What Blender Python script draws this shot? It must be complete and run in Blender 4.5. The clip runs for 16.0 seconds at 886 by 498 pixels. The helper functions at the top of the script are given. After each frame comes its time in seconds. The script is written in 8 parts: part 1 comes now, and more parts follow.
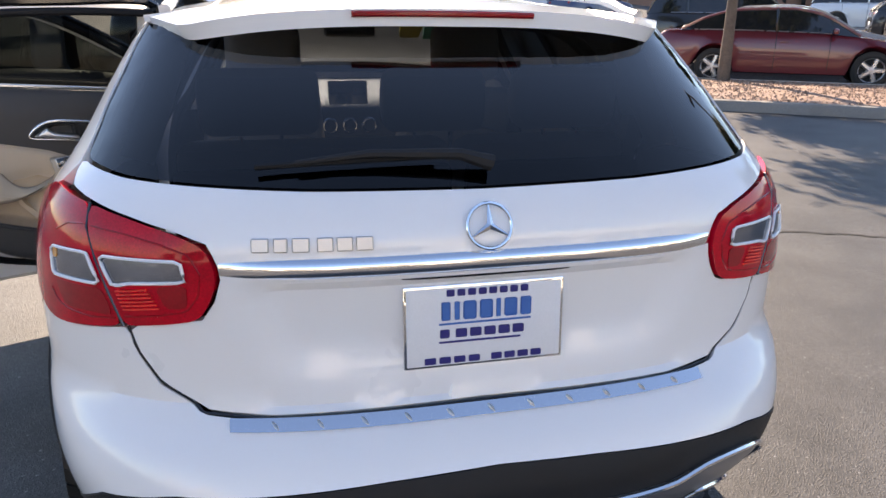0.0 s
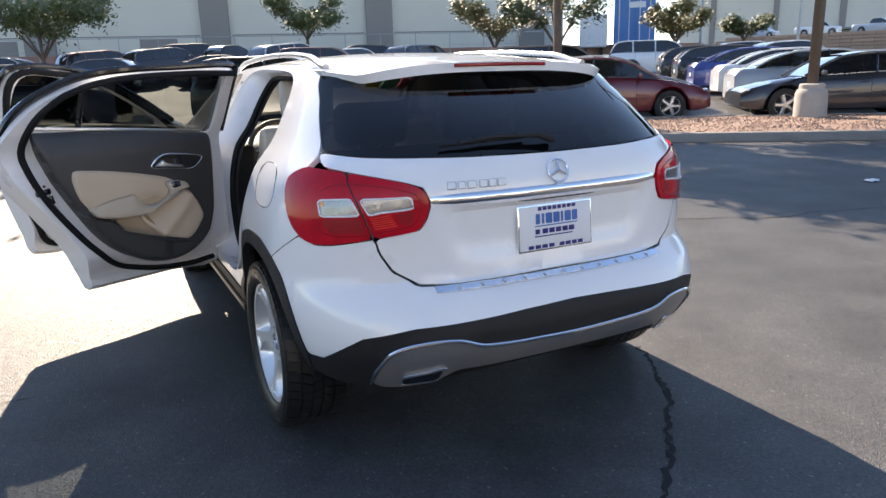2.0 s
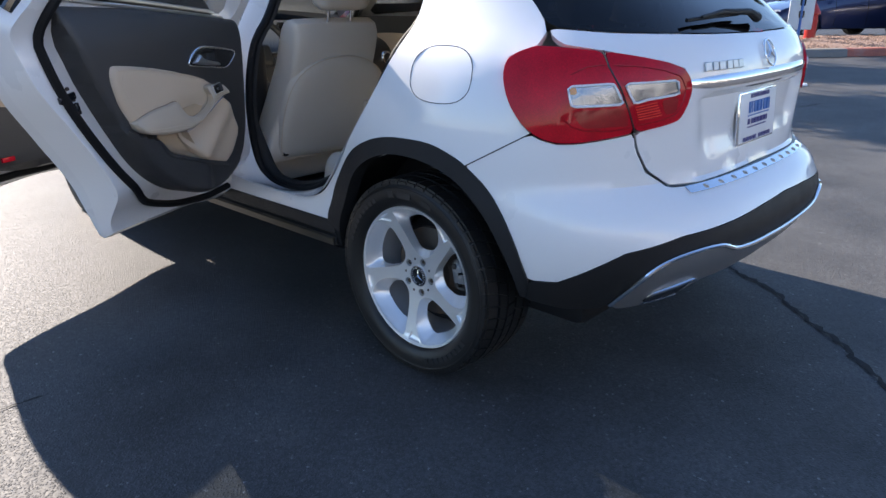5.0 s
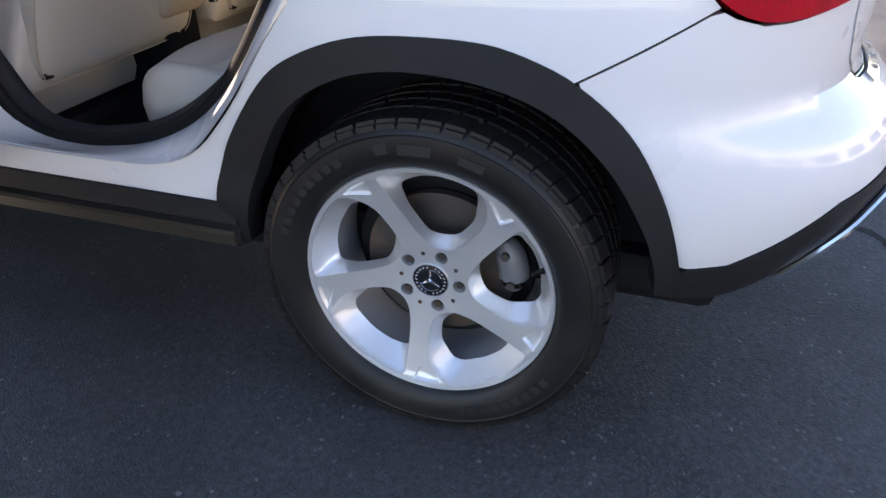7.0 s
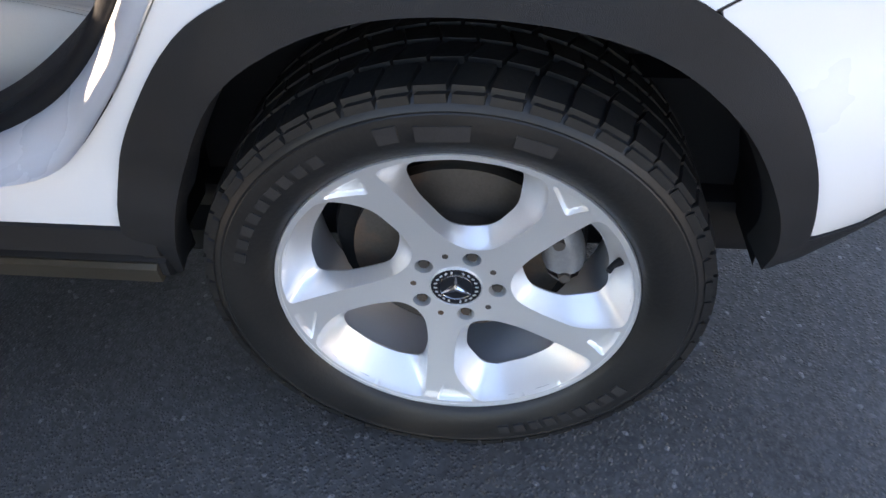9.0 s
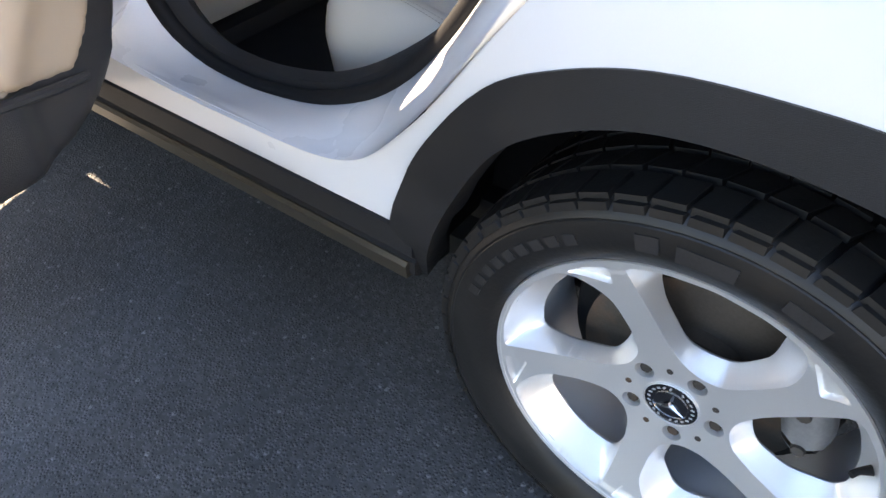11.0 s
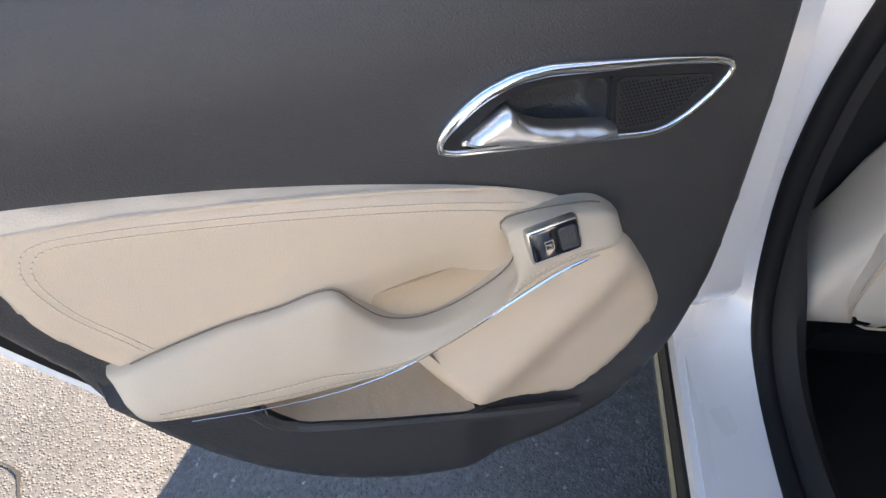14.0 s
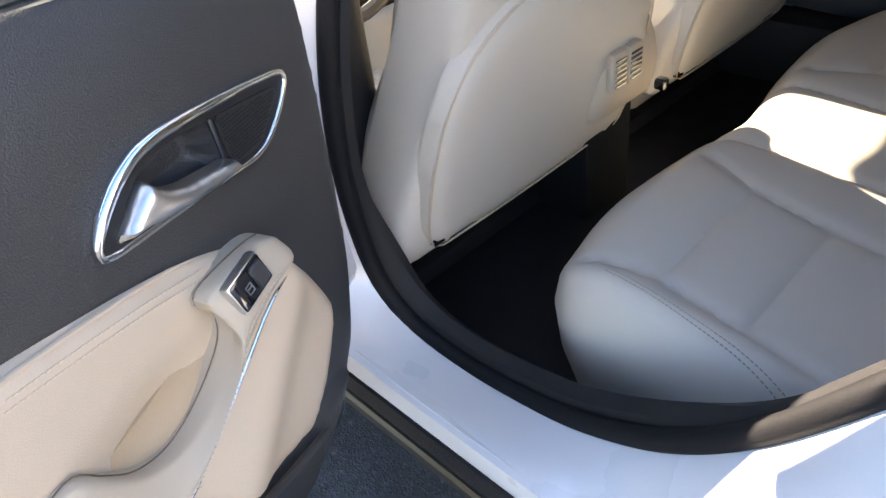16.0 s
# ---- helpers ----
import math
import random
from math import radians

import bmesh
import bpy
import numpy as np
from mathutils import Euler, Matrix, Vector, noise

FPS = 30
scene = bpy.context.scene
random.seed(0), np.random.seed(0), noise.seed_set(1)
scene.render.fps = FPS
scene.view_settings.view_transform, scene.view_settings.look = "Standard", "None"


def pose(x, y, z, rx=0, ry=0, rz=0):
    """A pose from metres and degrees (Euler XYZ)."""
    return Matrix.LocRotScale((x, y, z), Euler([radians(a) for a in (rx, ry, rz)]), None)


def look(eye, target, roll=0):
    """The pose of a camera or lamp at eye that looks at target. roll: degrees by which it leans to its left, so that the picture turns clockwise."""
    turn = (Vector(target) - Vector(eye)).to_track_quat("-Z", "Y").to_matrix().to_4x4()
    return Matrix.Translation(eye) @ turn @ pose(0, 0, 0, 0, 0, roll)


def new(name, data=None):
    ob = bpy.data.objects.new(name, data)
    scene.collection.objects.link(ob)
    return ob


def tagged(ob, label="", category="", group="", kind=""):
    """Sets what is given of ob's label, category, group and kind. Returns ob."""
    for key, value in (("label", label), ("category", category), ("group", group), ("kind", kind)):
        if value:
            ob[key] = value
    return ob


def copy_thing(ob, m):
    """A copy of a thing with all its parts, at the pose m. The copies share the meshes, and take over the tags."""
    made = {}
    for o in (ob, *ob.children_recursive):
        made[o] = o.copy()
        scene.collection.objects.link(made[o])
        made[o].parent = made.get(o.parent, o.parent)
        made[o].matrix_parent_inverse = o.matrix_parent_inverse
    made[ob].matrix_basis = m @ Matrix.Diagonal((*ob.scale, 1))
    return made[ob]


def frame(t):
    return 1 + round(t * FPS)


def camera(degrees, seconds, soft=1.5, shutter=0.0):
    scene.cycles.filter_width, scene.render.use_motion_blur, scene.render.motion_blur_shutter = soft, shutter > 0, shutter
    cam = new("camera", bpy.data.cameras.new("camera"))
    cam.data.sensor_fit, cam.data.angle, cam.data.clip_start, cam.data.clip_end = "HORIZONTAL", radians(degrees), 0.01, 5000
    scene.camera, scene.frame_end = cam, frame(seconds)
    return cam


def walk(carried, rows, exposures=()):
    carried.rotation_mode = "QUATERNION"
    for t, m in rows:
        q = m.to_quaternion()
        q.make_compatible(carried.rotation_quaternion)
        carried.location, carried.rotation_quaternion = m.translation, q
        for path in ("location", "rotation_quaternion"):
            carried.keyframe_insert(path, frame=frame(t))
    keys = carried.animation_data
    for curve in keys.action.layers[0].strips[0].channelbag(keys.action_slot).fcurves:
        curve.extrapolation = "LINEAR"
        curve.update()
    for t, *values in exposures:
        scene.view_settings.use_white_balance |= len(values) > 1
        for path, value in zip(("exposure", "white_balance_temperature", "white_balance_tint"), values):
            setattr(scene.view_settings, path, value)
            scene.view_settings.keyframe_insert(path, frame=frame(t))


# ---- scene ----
cam = camera(65.2, 16.0)
PATH = [
    (0, (-0.357, -1.854, 1.37), (0.084, -0.005, 0.746), 0.6),
    (0.5, (-0.596, -2.11, 1.392), (-0.001, -0.3, 0.784), -0.8),
    (1, (-0.808, -2.345, 1.378), (-0.098, -0.56, 0.822), -0.4),
    (1.5, (-1.091, -2.557, 1.367), (-0.292, -0.793, 0.866), -0.2),
    (2, (-1.422, -2.64, 1.341), (-0.546, -0.907, 0.861), -1.6),
    (2.5, (-1.727, -2.733, 1.34), (-0.769, -1.047, 0.851), -0.5),
    (3, (-1.967, -2.783, 1.319), (-0.962, -1.124, 0.829), -1.0),
    (3.5, (-2.212, -2.561, 1.29), (-1.113, -0.973, 0.772), -1.6),
    (4, (-2.302, -2.257, 1.232), (-1.12, -0.739, 0.684), -1.5),
    (4.2, (-2.344, -2.081, 1.242), (-1.108, -0.617, 0.669), -0.7),
    (4.5, (-2.31, -1.874, 1.2), (-1.05, -0.428, 0.634), -1.1),
    (5, (-2.333, -1.496, 1.174), (-0.956, -0.21, 0.504), -0.3),
    (5.2, (-2.345, -1.357, 1.164), (-0.928, -0.137, 0.453), -0.3),
    (7.3, (-1.779, -0.238, 1.019), (-0.138, 0.142, -0.058), 1.0),
    (7.5, (-1.732, -0.178, 0.997), (-0.09, 0.116, -0.106), 1.3),
    (8, (-1.603, -0.084, 0.966), (-0.001, 0.075, -0.22), -1.5),
    (8.2, (-1.538, -0.048, 0.978), (-0.012, 0.044, -0.312), -0.4),
    (10.3, (-1.478, -0.043, 1.036), (-0.099, 0.184, -0.394), -1.5),
    (10.5, (-1.483, -0.036, 1.047), (-0.11, 0.308, -0.366), -1.5),
    (11, (-1.413, -0.063, 1.069), (-0.245, 0.795, -0.309), -0.4),
    (11.5, (-1.374, 0.009, 1.145), (-0.41, 1.056, -0.26), 3.4),
    (12, (-1.287, 0.108, 1.176), (-0.551, 1.347, -0.211), 3.1),
    (12.5, (-1.227, 0.169, 1.228), (-0.846, 1.603, -0.114), -0.4),
    (13, (-1.154, 0.23, 1.267), (-1.129, 1.741, -0.043), -1.7),
    (13.5, (-1.114, 0.265, 1.283), (-1.3, 1.772, -0.018), -2.9),
    (14, (-1.097, 0.275, 1.28), (-1.357, 1.773, -0.02), -3.8),
    (14.5, (-1.099, 0.276, 1.277), (-1.366, 1.768, -0.028), -4.6),
    (15, (-1.133, 0.303, 1.273), (-1.082, 1.804, -0.048), -5.9),
    (15.5, (-1.193, 0.321, 1.254), (-0.594, 1.70, -0.064), -8.9),
    (16, (-1.252, 0.271, 1.258), (-0.224, 1.488, 0.048), -8.1),
]
EXPOSURES = [(0, 1.6, 8300, 19), (1.5, 1.6, 8000, 17), (2.5, 1.25, 7600, 15), (3.5, 0.9, 7300, 14), (4.1, 0.6, 7000, 14), (4.5, 1.1, 6700, 14), (5, 1.3, 6700, 15), (7.3, 2.2, 8200, 21), (8.2, 2.45, 8300, 21),
             (10.3, 2.85, 9000, 18), (11, 2.8, 8800, 18), (12, 2.45, 9500, 18), (12.6, 2.45, 9700, 16), (13.1, 2.7, 9200, 15), (13.5, 2.85, 8600, 16), (14.5, 2.75, 8300, 16), (15.1, 2.65, 8100, 15), (16, 3.05, 7900, 17)]
walk(cam, [(t, look(eye, target, roll)) for t, eye, target, roll in PATH], EXPOSURES)

# world, sun and sky
SUN_DIR = Vector((0.035, 1.0, 0.67)).normalized()
world = bpy.data.worlds.new("sky")
scene.world = world
world.use_nodes = True
wn = world.node_tree.nodes
sky = wn.new("ShaderNodeTexSky")
sky.sky_type = "NISHITA"
sky.sun_disc = False
sky.sun_elevation = math.asin(SUN_DIR.z)
sky.sun_rotation = math.atan2(SUN_DIR.x, SUN_DIR.y)
sky.air_density, sky.dust_density, sky.ozone_density = 1.0, 0.1, 4.5
wn["Background"].inputs["Strength"].default_value = 0.13
world.node_tree.links.new(sky.outputs[0], wn["Background"].inputs[0])
sun = new("sun", bpy.data.lights.new("sun", "SUN"))
sun.data.energy, sun.data.angle, sun.data.color = 5.0, radians(0.5), (1.0, 0.93, 0.83)
sun.matrix_world = look(SUN_DIR * 40, (0, 0, 0))

# materials
def material(name, color, rough=0.5, metal=0.0, vary=0.12, scale=8.0, fine=120.0, bump=0.1, coat=0.0, spec=0.5,
             dirt=None, dirt_amount=0.0, random_tint=0.0, coat_rough=0.04):
    """Principled surface with variation at two scales and a fine relief."""
    m = bpy.data.materials.new(name)
    m.use_nodes = True
    nt = m.node_tree
    n, link = nt.nodes, nt.links.new
    b = n["Principled BSDF"]
    b.inputs["Roughness"].default_value = rough
    b.inputs["Metallic"].default_value = metal
    b.inputs["Coat Weight"].default_value = coat
    b.inputs["Coat Roughness"].default_value = coat_rough
    b.inputs["Specular IOR Level"].default_value = spec
    co = n.new("ShaderNodeTexCoord")
    big, small = n.new("ShaderNodeTexNoise"), n.new("ShaderNodeTexNoise")
    big.inputs["Scale"].default_value, small.inputs["Scale"].default_value = scale, fine
    big.inputs["Detail"].default_value, small.inputs["Detail"].default_value = 5, 3
    for t in (big, small):
        link(co.outputs["Object"], t.inputs["Vector"])
    add = n.new("ShaderNodeMath")
    add.operation = "ADD"
    link(big.outputs[0], add.inputs[0]), link(small.outputs[0], add.inputs[1])
    ramp = n.new("ShaderNodeMapRange")
    ramp.inputs[1].default_value, ramp.inputs[2].default_value = 0.6, 1.4
    ramp.inputs[3].default_value, ramp.inputs[4].default_value = 1 - vary, 1 + vary
    link(add.outputs[0], ramp.inputs[0])
    mul = n.new("ShaderNodeVectorMath")
    mul.operation = "SCALE"
    mul.inputs[0].default_value = color
    link(ramp.outputs[0], mul.inputs["Scale"])
    out = mul.outputs[0]
    if random_tint:
        info = n.new("ShaderNodeObjectInfo")
        r = n.new("ShaderNodeMapRange")
        r.inputs[3].default_value, r.inputs[4].default_value = 1 - random_tint, 1 + random_tint
        link(info.outputs["Random"], r.inputs[0])
        m2 = n.new("ShaderNodeVectorMath")
        m2.operation = "SCALE"
        link(out, m2.inputs[0]), link(r.outputs[0], m2.inputs["Scale"])
        out = m2.outputs[0]
    if dirt:
        d = n.new("ShaderNodeTexNoise")
        d.inputs["Scale"].default_value, d.inputs["Detail"].default_value = scale * 0.6, 8
        link(co.outputs["Object"], d.inputs["Vector"])
        r = n.new("ShaderNodeMapRange")
        r.inputs[1].default_value, r.inputs[2].default_value = 0.52, 0.72
        r.inputs[4].default_value = dirt_amount
        link(d.outputs[0], r.inputs[0])
        mix = n.new("ShaderNodeMix")
        mix.data_type = "RGBA"
        link(r.outputs[0], mix.inputs["Factor"]), link(out, mix.inputs["A"])
        mix.inputs["B"].default_value = (*dirt, 1)
        out = mix.outputs["Result"]
    link(out, b.inputs["Base Color"])
    if bump:
        bp = n.new("ShaderNodeBump")
        bp.inputs["Strength"].default_value, bp.inputs["Distance"].default_value = bump, 0.002
        link(small.outputs[0], bp.inputs["Height"])
        link(bp.outputs[0], b.inputs["Normal"])
    rr = n.new("ShaderNodeMapRange")
    rr.inputs[1].default_value, rr.inputs[2].default_value = 0.3, 0.7
    rr.inputs[3].default_value, rr.inputs[4].default_value = max(rough - 0.06, 0.02), min(rough + 0.06, 1)
    link(big.outputs[0], rr.inputs[0])
    link(rr.outputs[0], b.inputs["Roughness"])
    return m


def glass(name, color, rough=0.0, tint=0.6, ior=1.45):
    """Thin tinted glazing: a see-through tint under a clear gloss."""
    m = bpy.data.materials.new(name)
    m.use_nodes = True
    n, link = m.node_tree.nodes, m.node_tree.links.new
    n.remove(n["Principled BSDF"])
    tr, gl, mix = n.new("ShaderNodeBsdfTransparent"), n.new("ShaderNodeBsdfGlossy"), n.new("ShaderNodeMixShader")
    fr = n.new("ShaderNodeFresnel")
    fr.inputs[0].default_value = ior
    tr.inputs[0].default_value = (*[c * tint for c in color], 1)
    gl.inputs[0].default_value, gl.inputs["Roughness"].default_value = (1, 1, 1, 1), rough
    link(fr.outputs[0], mix.inputs[0]), link(tr.outputs[0], mix.inputs[1]), link(gl.outputs[0], mix.inputs[2])
    link(mix.outputs[0], n["Material Output"].inputs["Surface"])
    return m


PAINT = material("white_paint", (0.79, 0.79, 0.79), 0.32, 0, 0.015, 3, 900, 0.01, coat=1.0)
JAMB = material("white_jamb_paint", (0.82, 0.82, 0.82), 0.30, 0, 0.02, 5, 300, 0.02, coat=1.0)
BLACK = material("black_textured_plastic", (0.019, 0.019, 0.020), 0.52, 0, 0.2, 14, 900, 0.35, spec=0.22)
GLOSSBLACK = material("gloss_black", (0.012, 0.012, 0.014), 0.12, 0, 0.1, 5, 200, 0.0, coat=0.6)
RUBBER = material("black_rubber", (0.010, 0.010, 0.011), 0.62, 0, 0.25, 20, 300, 0.2, spec=0.2)
TYRE = material("tyre_rubber", (0.013, 0.0125, 0.012), 0.42, 0, 0.25, 9, 160, 0.2, dirt=(0.045, 0.034, 0.024), dirt_amount=0.35, spec=0.35)
SILVER = material("silver_painted_plastic", (0.46, 0.465, 0.475), 0.30, 0.85, 0.06, 6, 400, 0.05)
# brown tint paints in the sunlit ground that the strip reflects
SILLWARM = material("ground_tinted_sill_metal", (0.10, 0.085, 0.066), 0.36, 0.7, 0.1, 6, 400, 0.05)
# one silver paint: shade in the windows is put into the darker tone
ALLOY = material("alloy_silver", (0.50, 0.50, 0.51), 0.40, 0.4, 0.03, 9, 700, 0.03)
ALLOYLIT = material("lit_alloy_face", (0.84, 0.835, 0.825), 0.36, 0.72, 0.03, 9, 700, 0.03)
CHROME = material("chrome", (0.82, 0.83, 0.85), 0.08, 1.0, 0.02, 5, 100, 0.0)
# rusty steel, base darkened further for the shade deep inside the wheels
STEEL = material("brake_steel", (0.075, 0.062, 0.052), 0.5, 0.4, 0.2, 22, 260, 0.2, dirt=(0.20, 0.10, 0.05), dirt_amount=0.6)
BEIGE = material("beige_leather", (0.62, 0.555, 0.47), 0.42, 0, 0.05, 5, 700, 0.25)
BEIGETRIM = material("beige_trim", (0.57, 0.455, 0.335), 0.48, 0, 0.05, 5, 900, 0.3)
BEIGEARM = material("beige_armrest", (0.48, 0.395, 0.295), 0.5, 0, 0.05, 5, 1100, 0.25)
GRAIN = material("black_grained_trim", (0.038, 0.038, 0.039), 0.38, 0, 0.10, 5, 650, 0.45, spec=0.5)
CARPET = material("black_carpet", (0.012, 0.012, 0.012), 0.95, 0, 0.4, 18, 600, 0.6, spec=0.1)
LINER = material("beige_headliner", (0.55, 0.50, 0.42), 0.9, 0, 0.06, 5, 800, 0.3)
REDLENS = material("red_lamp_lens", (0.48, 0.002, 0.014), 0.08, 0, 0.35, 14, 260, 0.0, coat=0.1, spec=0.25)
REDDARK = material("dark_red_lens", (0.30, 0.004, 0.010), 0.12, 0, 0.2, 30, 180, 0.2, coat=0.3, spec=0.35)
CLEARLENS = material("silver_clear_lens", (0.22, 0.235, 0.265), 0.15, 0.8, 0.3, 14, 160, 0.25, coat=1.0)
LENSFRAME = material("white_lens_frame", (0.78, 0.78, 0.80), 0.3, 0, 0.05, 30, 220, 0.05, coat=0.6)
REDBRIGHT = material("bright_red_led", (0.85, 0.04, 0.03), 0.2, 0, 0.1, 30, 260, 0.05, coat=1.0)
AMBER = material("amber_reflector", (0.7, 0.28, 0.05), 0.2, 0, 0.1, 30, 220, 0.2, coat=1.0)
TINT = glass("dark_privacy_glass", (0.55, 0.6, 0.7), 0.0, 0.16)
CLEAR = glass("door_glass", (0.92, 0.98, 0.95), 0.0, 0.7)
PRIVACY = glass("rear_door_glass", (0.8, 0.88, 0.86), 0.0, 0.15, 1.25)

# building tools
from mathutils.geometry import delaunay_2d_cdt


def part(name, bm, mat, parent=None, label="", smooth=True):
    me = bpy.data.meshes.new(name)
    bmesh.ops.recalc_face_normals(bm, faces=bm.faces) if len(bm.faces) < 4000 else None
    bm.to_mesh(me)
    bm.free()
    for p in me.polygons:
        p.use_smooth = smooth
    if smooth:
        me.set_sharp_from_angle(angle=radians(38))
    me.materials.append(mat)
    ob = new(name, me)
    if parent:
        ob.parent = parent
    if label:
        tagged(ob, label)
    return ob


def thing(name, label, category, m=None, group="", kind=""):
    ob = new(name)
    ob.empty_display_size = 0.1
    if m is not None:
        ob.matrix_world = m
    return tagged(ob, label, category, group, kind)


def curve_points(pts, closed=True, step=0.02, smooth=True):
    """Points spaced evenly along a Catmull-Rom curve (or a polyline) through pts."""
    p = [Vector(q) for q in pts]
    n = len(p)
    dense = []
    for i in range(n if closed else n - 1):
        a, b = p[i], p[(i + 1) % n]
        z0 = p[i - 1] if closed or i else a
        z1 = p[(i + 2) % n] if closed or i + 2 < n else b
        k = max(2, int((b - a).length / step * 3))
        for j in range(k):
            t = j / k
            if smooth:
                # centripetal tangents keep corners tight
                l0, l1, l2 = max((a - z0).length, 1e-6), max((b - a).length, 1e-6), max((z1 - b).length, 1e-6)
                m0 = ((b - z0) / (l0 + l1)) * l1
                m1 = ((z1 - a) / (l1 + l2)) * l1
                t2, t3 = t * t, t * t * t
                dense.append((2 * t3 - 3 * t2 + 1) * a + (t3 - 2 * t2 + t) * m0 + (3 * t2 - 2 * t3) * b + (t3 - t2) * m1)
            else:
                dense.append(a.lerp(b, t))
    if not closed:
        dense.append(p[-1])
    out, run = [dense[0]], 0.0
    seq = dense[1:] + ([dense[0]] if closed else [])
    last = dense[0]
    for q in seq:
        run += (q - last).length
        last = q
        if run >= step:
            out.append(q)
            run = 0.0
    if closed:
        if (out[-1] - out[0]).length < step * 0.5:
            out.pop()
    elif (out[-1] - dense[-1]).length > 1e-5:
        out.append(dense[-1])
    return out


def inside(poly, pts):
    x, y = pts[:, 0], pts[:, 1]
    res = np.zeros(len(pts), bool)
    px, py = poly[:, 0], poly[:, 1]
    j = len(poly) - 1
    for i in range(len(poly)):
        with np.errstate(divide="ignore", invalid="ignore"):
            c = ((py[i] > y) != (py[j] > y)) & (x < (px[j] - px[i]) * (y - py[i]) / (py[j] - py[i] + 1e-12) + px[i])
        res ^= c
        j = i
    return res


def flat_mesh(outline, holes=(), step=0.03, guides=()):
    """Triangles of a flat region: 2D points, triangles and the rings of its border."""
    rings = [np.array([tuple(p)[:2] for p in r]) for r in (outline, *holes)]
    pts = np.concatenate(rings)
    edges, at = [], 0
    for r in rings:
        edges += [(at + i, at + (i + 1) % len(r)) for i in range(len(r))]
        at += len(r)
    for g in guides:
        g = np.array([tuple(p)[:2] for p in g])
        edges += [(at + i, at + (i + 1) % len(g)) for i in range(len(g))]
        at += len(g)
        pts = np.concatenate([pts, g])
    lo, hi = rings[0].min(0), rings[0].max(0)
    gx, gy = np.meshgrid(np.arange(lo[0] + step / 2, hi[0], step), np.arange(lo[1] + step / 2, hi[1], step))
    gx[1::2] += step / 2
    grid = np.stack([gx.ravel(), gy.ravel()], 1)
    keep = inside(rings[0], grid)
    for r in rings[1:]:
        keep &= ~inside(r, grid)
    grid = grid[keep]
    if len(grid):
        d = np.full(len(grid), 9.0)
        for q in pts:
            d = np.minimum(d, np.hypot(*(grid - q).T))
        grid = grid[d > step * 0.45]
    allp = np.concatenate([pts, grid]) if len(grid) else pts
    v, _, tris, *_ = delaunay_2d_cdt([Vector(p) for p in allp], edges, [], 0, 1e-7)
    v = np.array([tuple(p) for p in v])
    tris = np.array([t for t in tris if len(t) == 3])
    mid = v[tris].mean(1)
    ok = inside(rings[0], mid)
    for r in rings[1:]:
        ok &= ~inside(r, mid)
    return v, tris[ok]


def sheet(surface, outline, holes=(), step=0.03, thick=0.012, flip=False, lift=0.0, rim=True, rim_dir=None, guides=()):
    """A panel cut out of surface(u, v) -> point, normal, with a turned-in rim of the given depth."""
    v, tris = flat_mesh(outline, holes, step, guides)
    bm = bmesh.new()
    top, low = [], []
    for u in v:
        p, nrm = surface(u[0], u[1])
        top.append(bm.verts.new(p + nrm * lift))
        low.append(p + nrm * lift + (rim_dir * thick if rim_dir is not None else nrm * -thick))
    count = {}
    for t in tris:
        try:
            bm.faces.new([top[i] for i in t])
        except ValueError:
            continue
        for a, b in ((t[0], t[1]), (t[1], t[2]), (t[2], t[0])):
            k = (min(a, b), max(a, b))
            count[k] = count.get(k, 0) + 1
    if rim and thick:
        made = {}
        for (a, b), c in count.items():
            if c == 1:
                for i in (a, b):
                    if i not in made:
                        made[i] = bm.verts.new(low[i])
                bm.faces.new([top[a], top[b], made[b], made[a]])
    bmesh.ops.recalc_face_normals(bm, faces=bm.faces)
    # outward orientation by the first triangle's surface normal
    if bm.faces:
        bm.faces.ensure_lookup_table()
        fc = bm.faces[0]
        t = tris[0]
        _, nrm = surface(*v[t[0]])
        if fc.normal.dot(nrm) < 0:
            bmesh.ops.reverse_faces(bm, faces=bm.faces)
    for x in [q for q in bm.verts if not q.link_faces]:
        bm.verts.remove(x)
    return bm


def mirrored(bm):
    for q in bm.verts:
        q.co.x = -q.co.x
    bmesh.ops.reverse_faces(bm, faces=bm.faces)
    return bm


def tube(pts, r, sides=8, closed=False, flat=1.0, up=(0, 0, 1), cap=True):
    """A round or flattened bar along pts. r: radius, or one for every point."""
    bm = bmesh.new()
    P = [Vector(p) for p in pts]
    n = len(P)
    rings = []
    for i, p in enumerate(P):
        a = P[i - 1] if closed or i else p
        b = P[(i + 1) % n] if closed or i + 1 < n else p
        d = (b - a).normalized()
        s = d.cross(Vector(up))
        s = s.normalized() if s.length > 1e-4 else d.orthogonal().normalized()
        w = s.cross(d).normalized()
        rad = r[i] if hasattr(r, "__len__") else r
        rings.append([bm.verts.new(p + (s * math.cos(k) + w * math.sin(k) * flat) * rad)
                      for k in [2 * math.pi * (j + 0.5) / sides for j in range(sides)]])
    for i in range(n if closed else n - 1):
        A, B = rings[i], rings[(i + 1) % n]
        for j in range(sides):
            bm.faces.new([A[j], A[(j + 1) % sides], B[(j + 1) % sides], B[j]])
    if cap and not closed:
        bm.faces.new(rings[0][::-1]), bm.faces.new(rings[-1])
    return bm


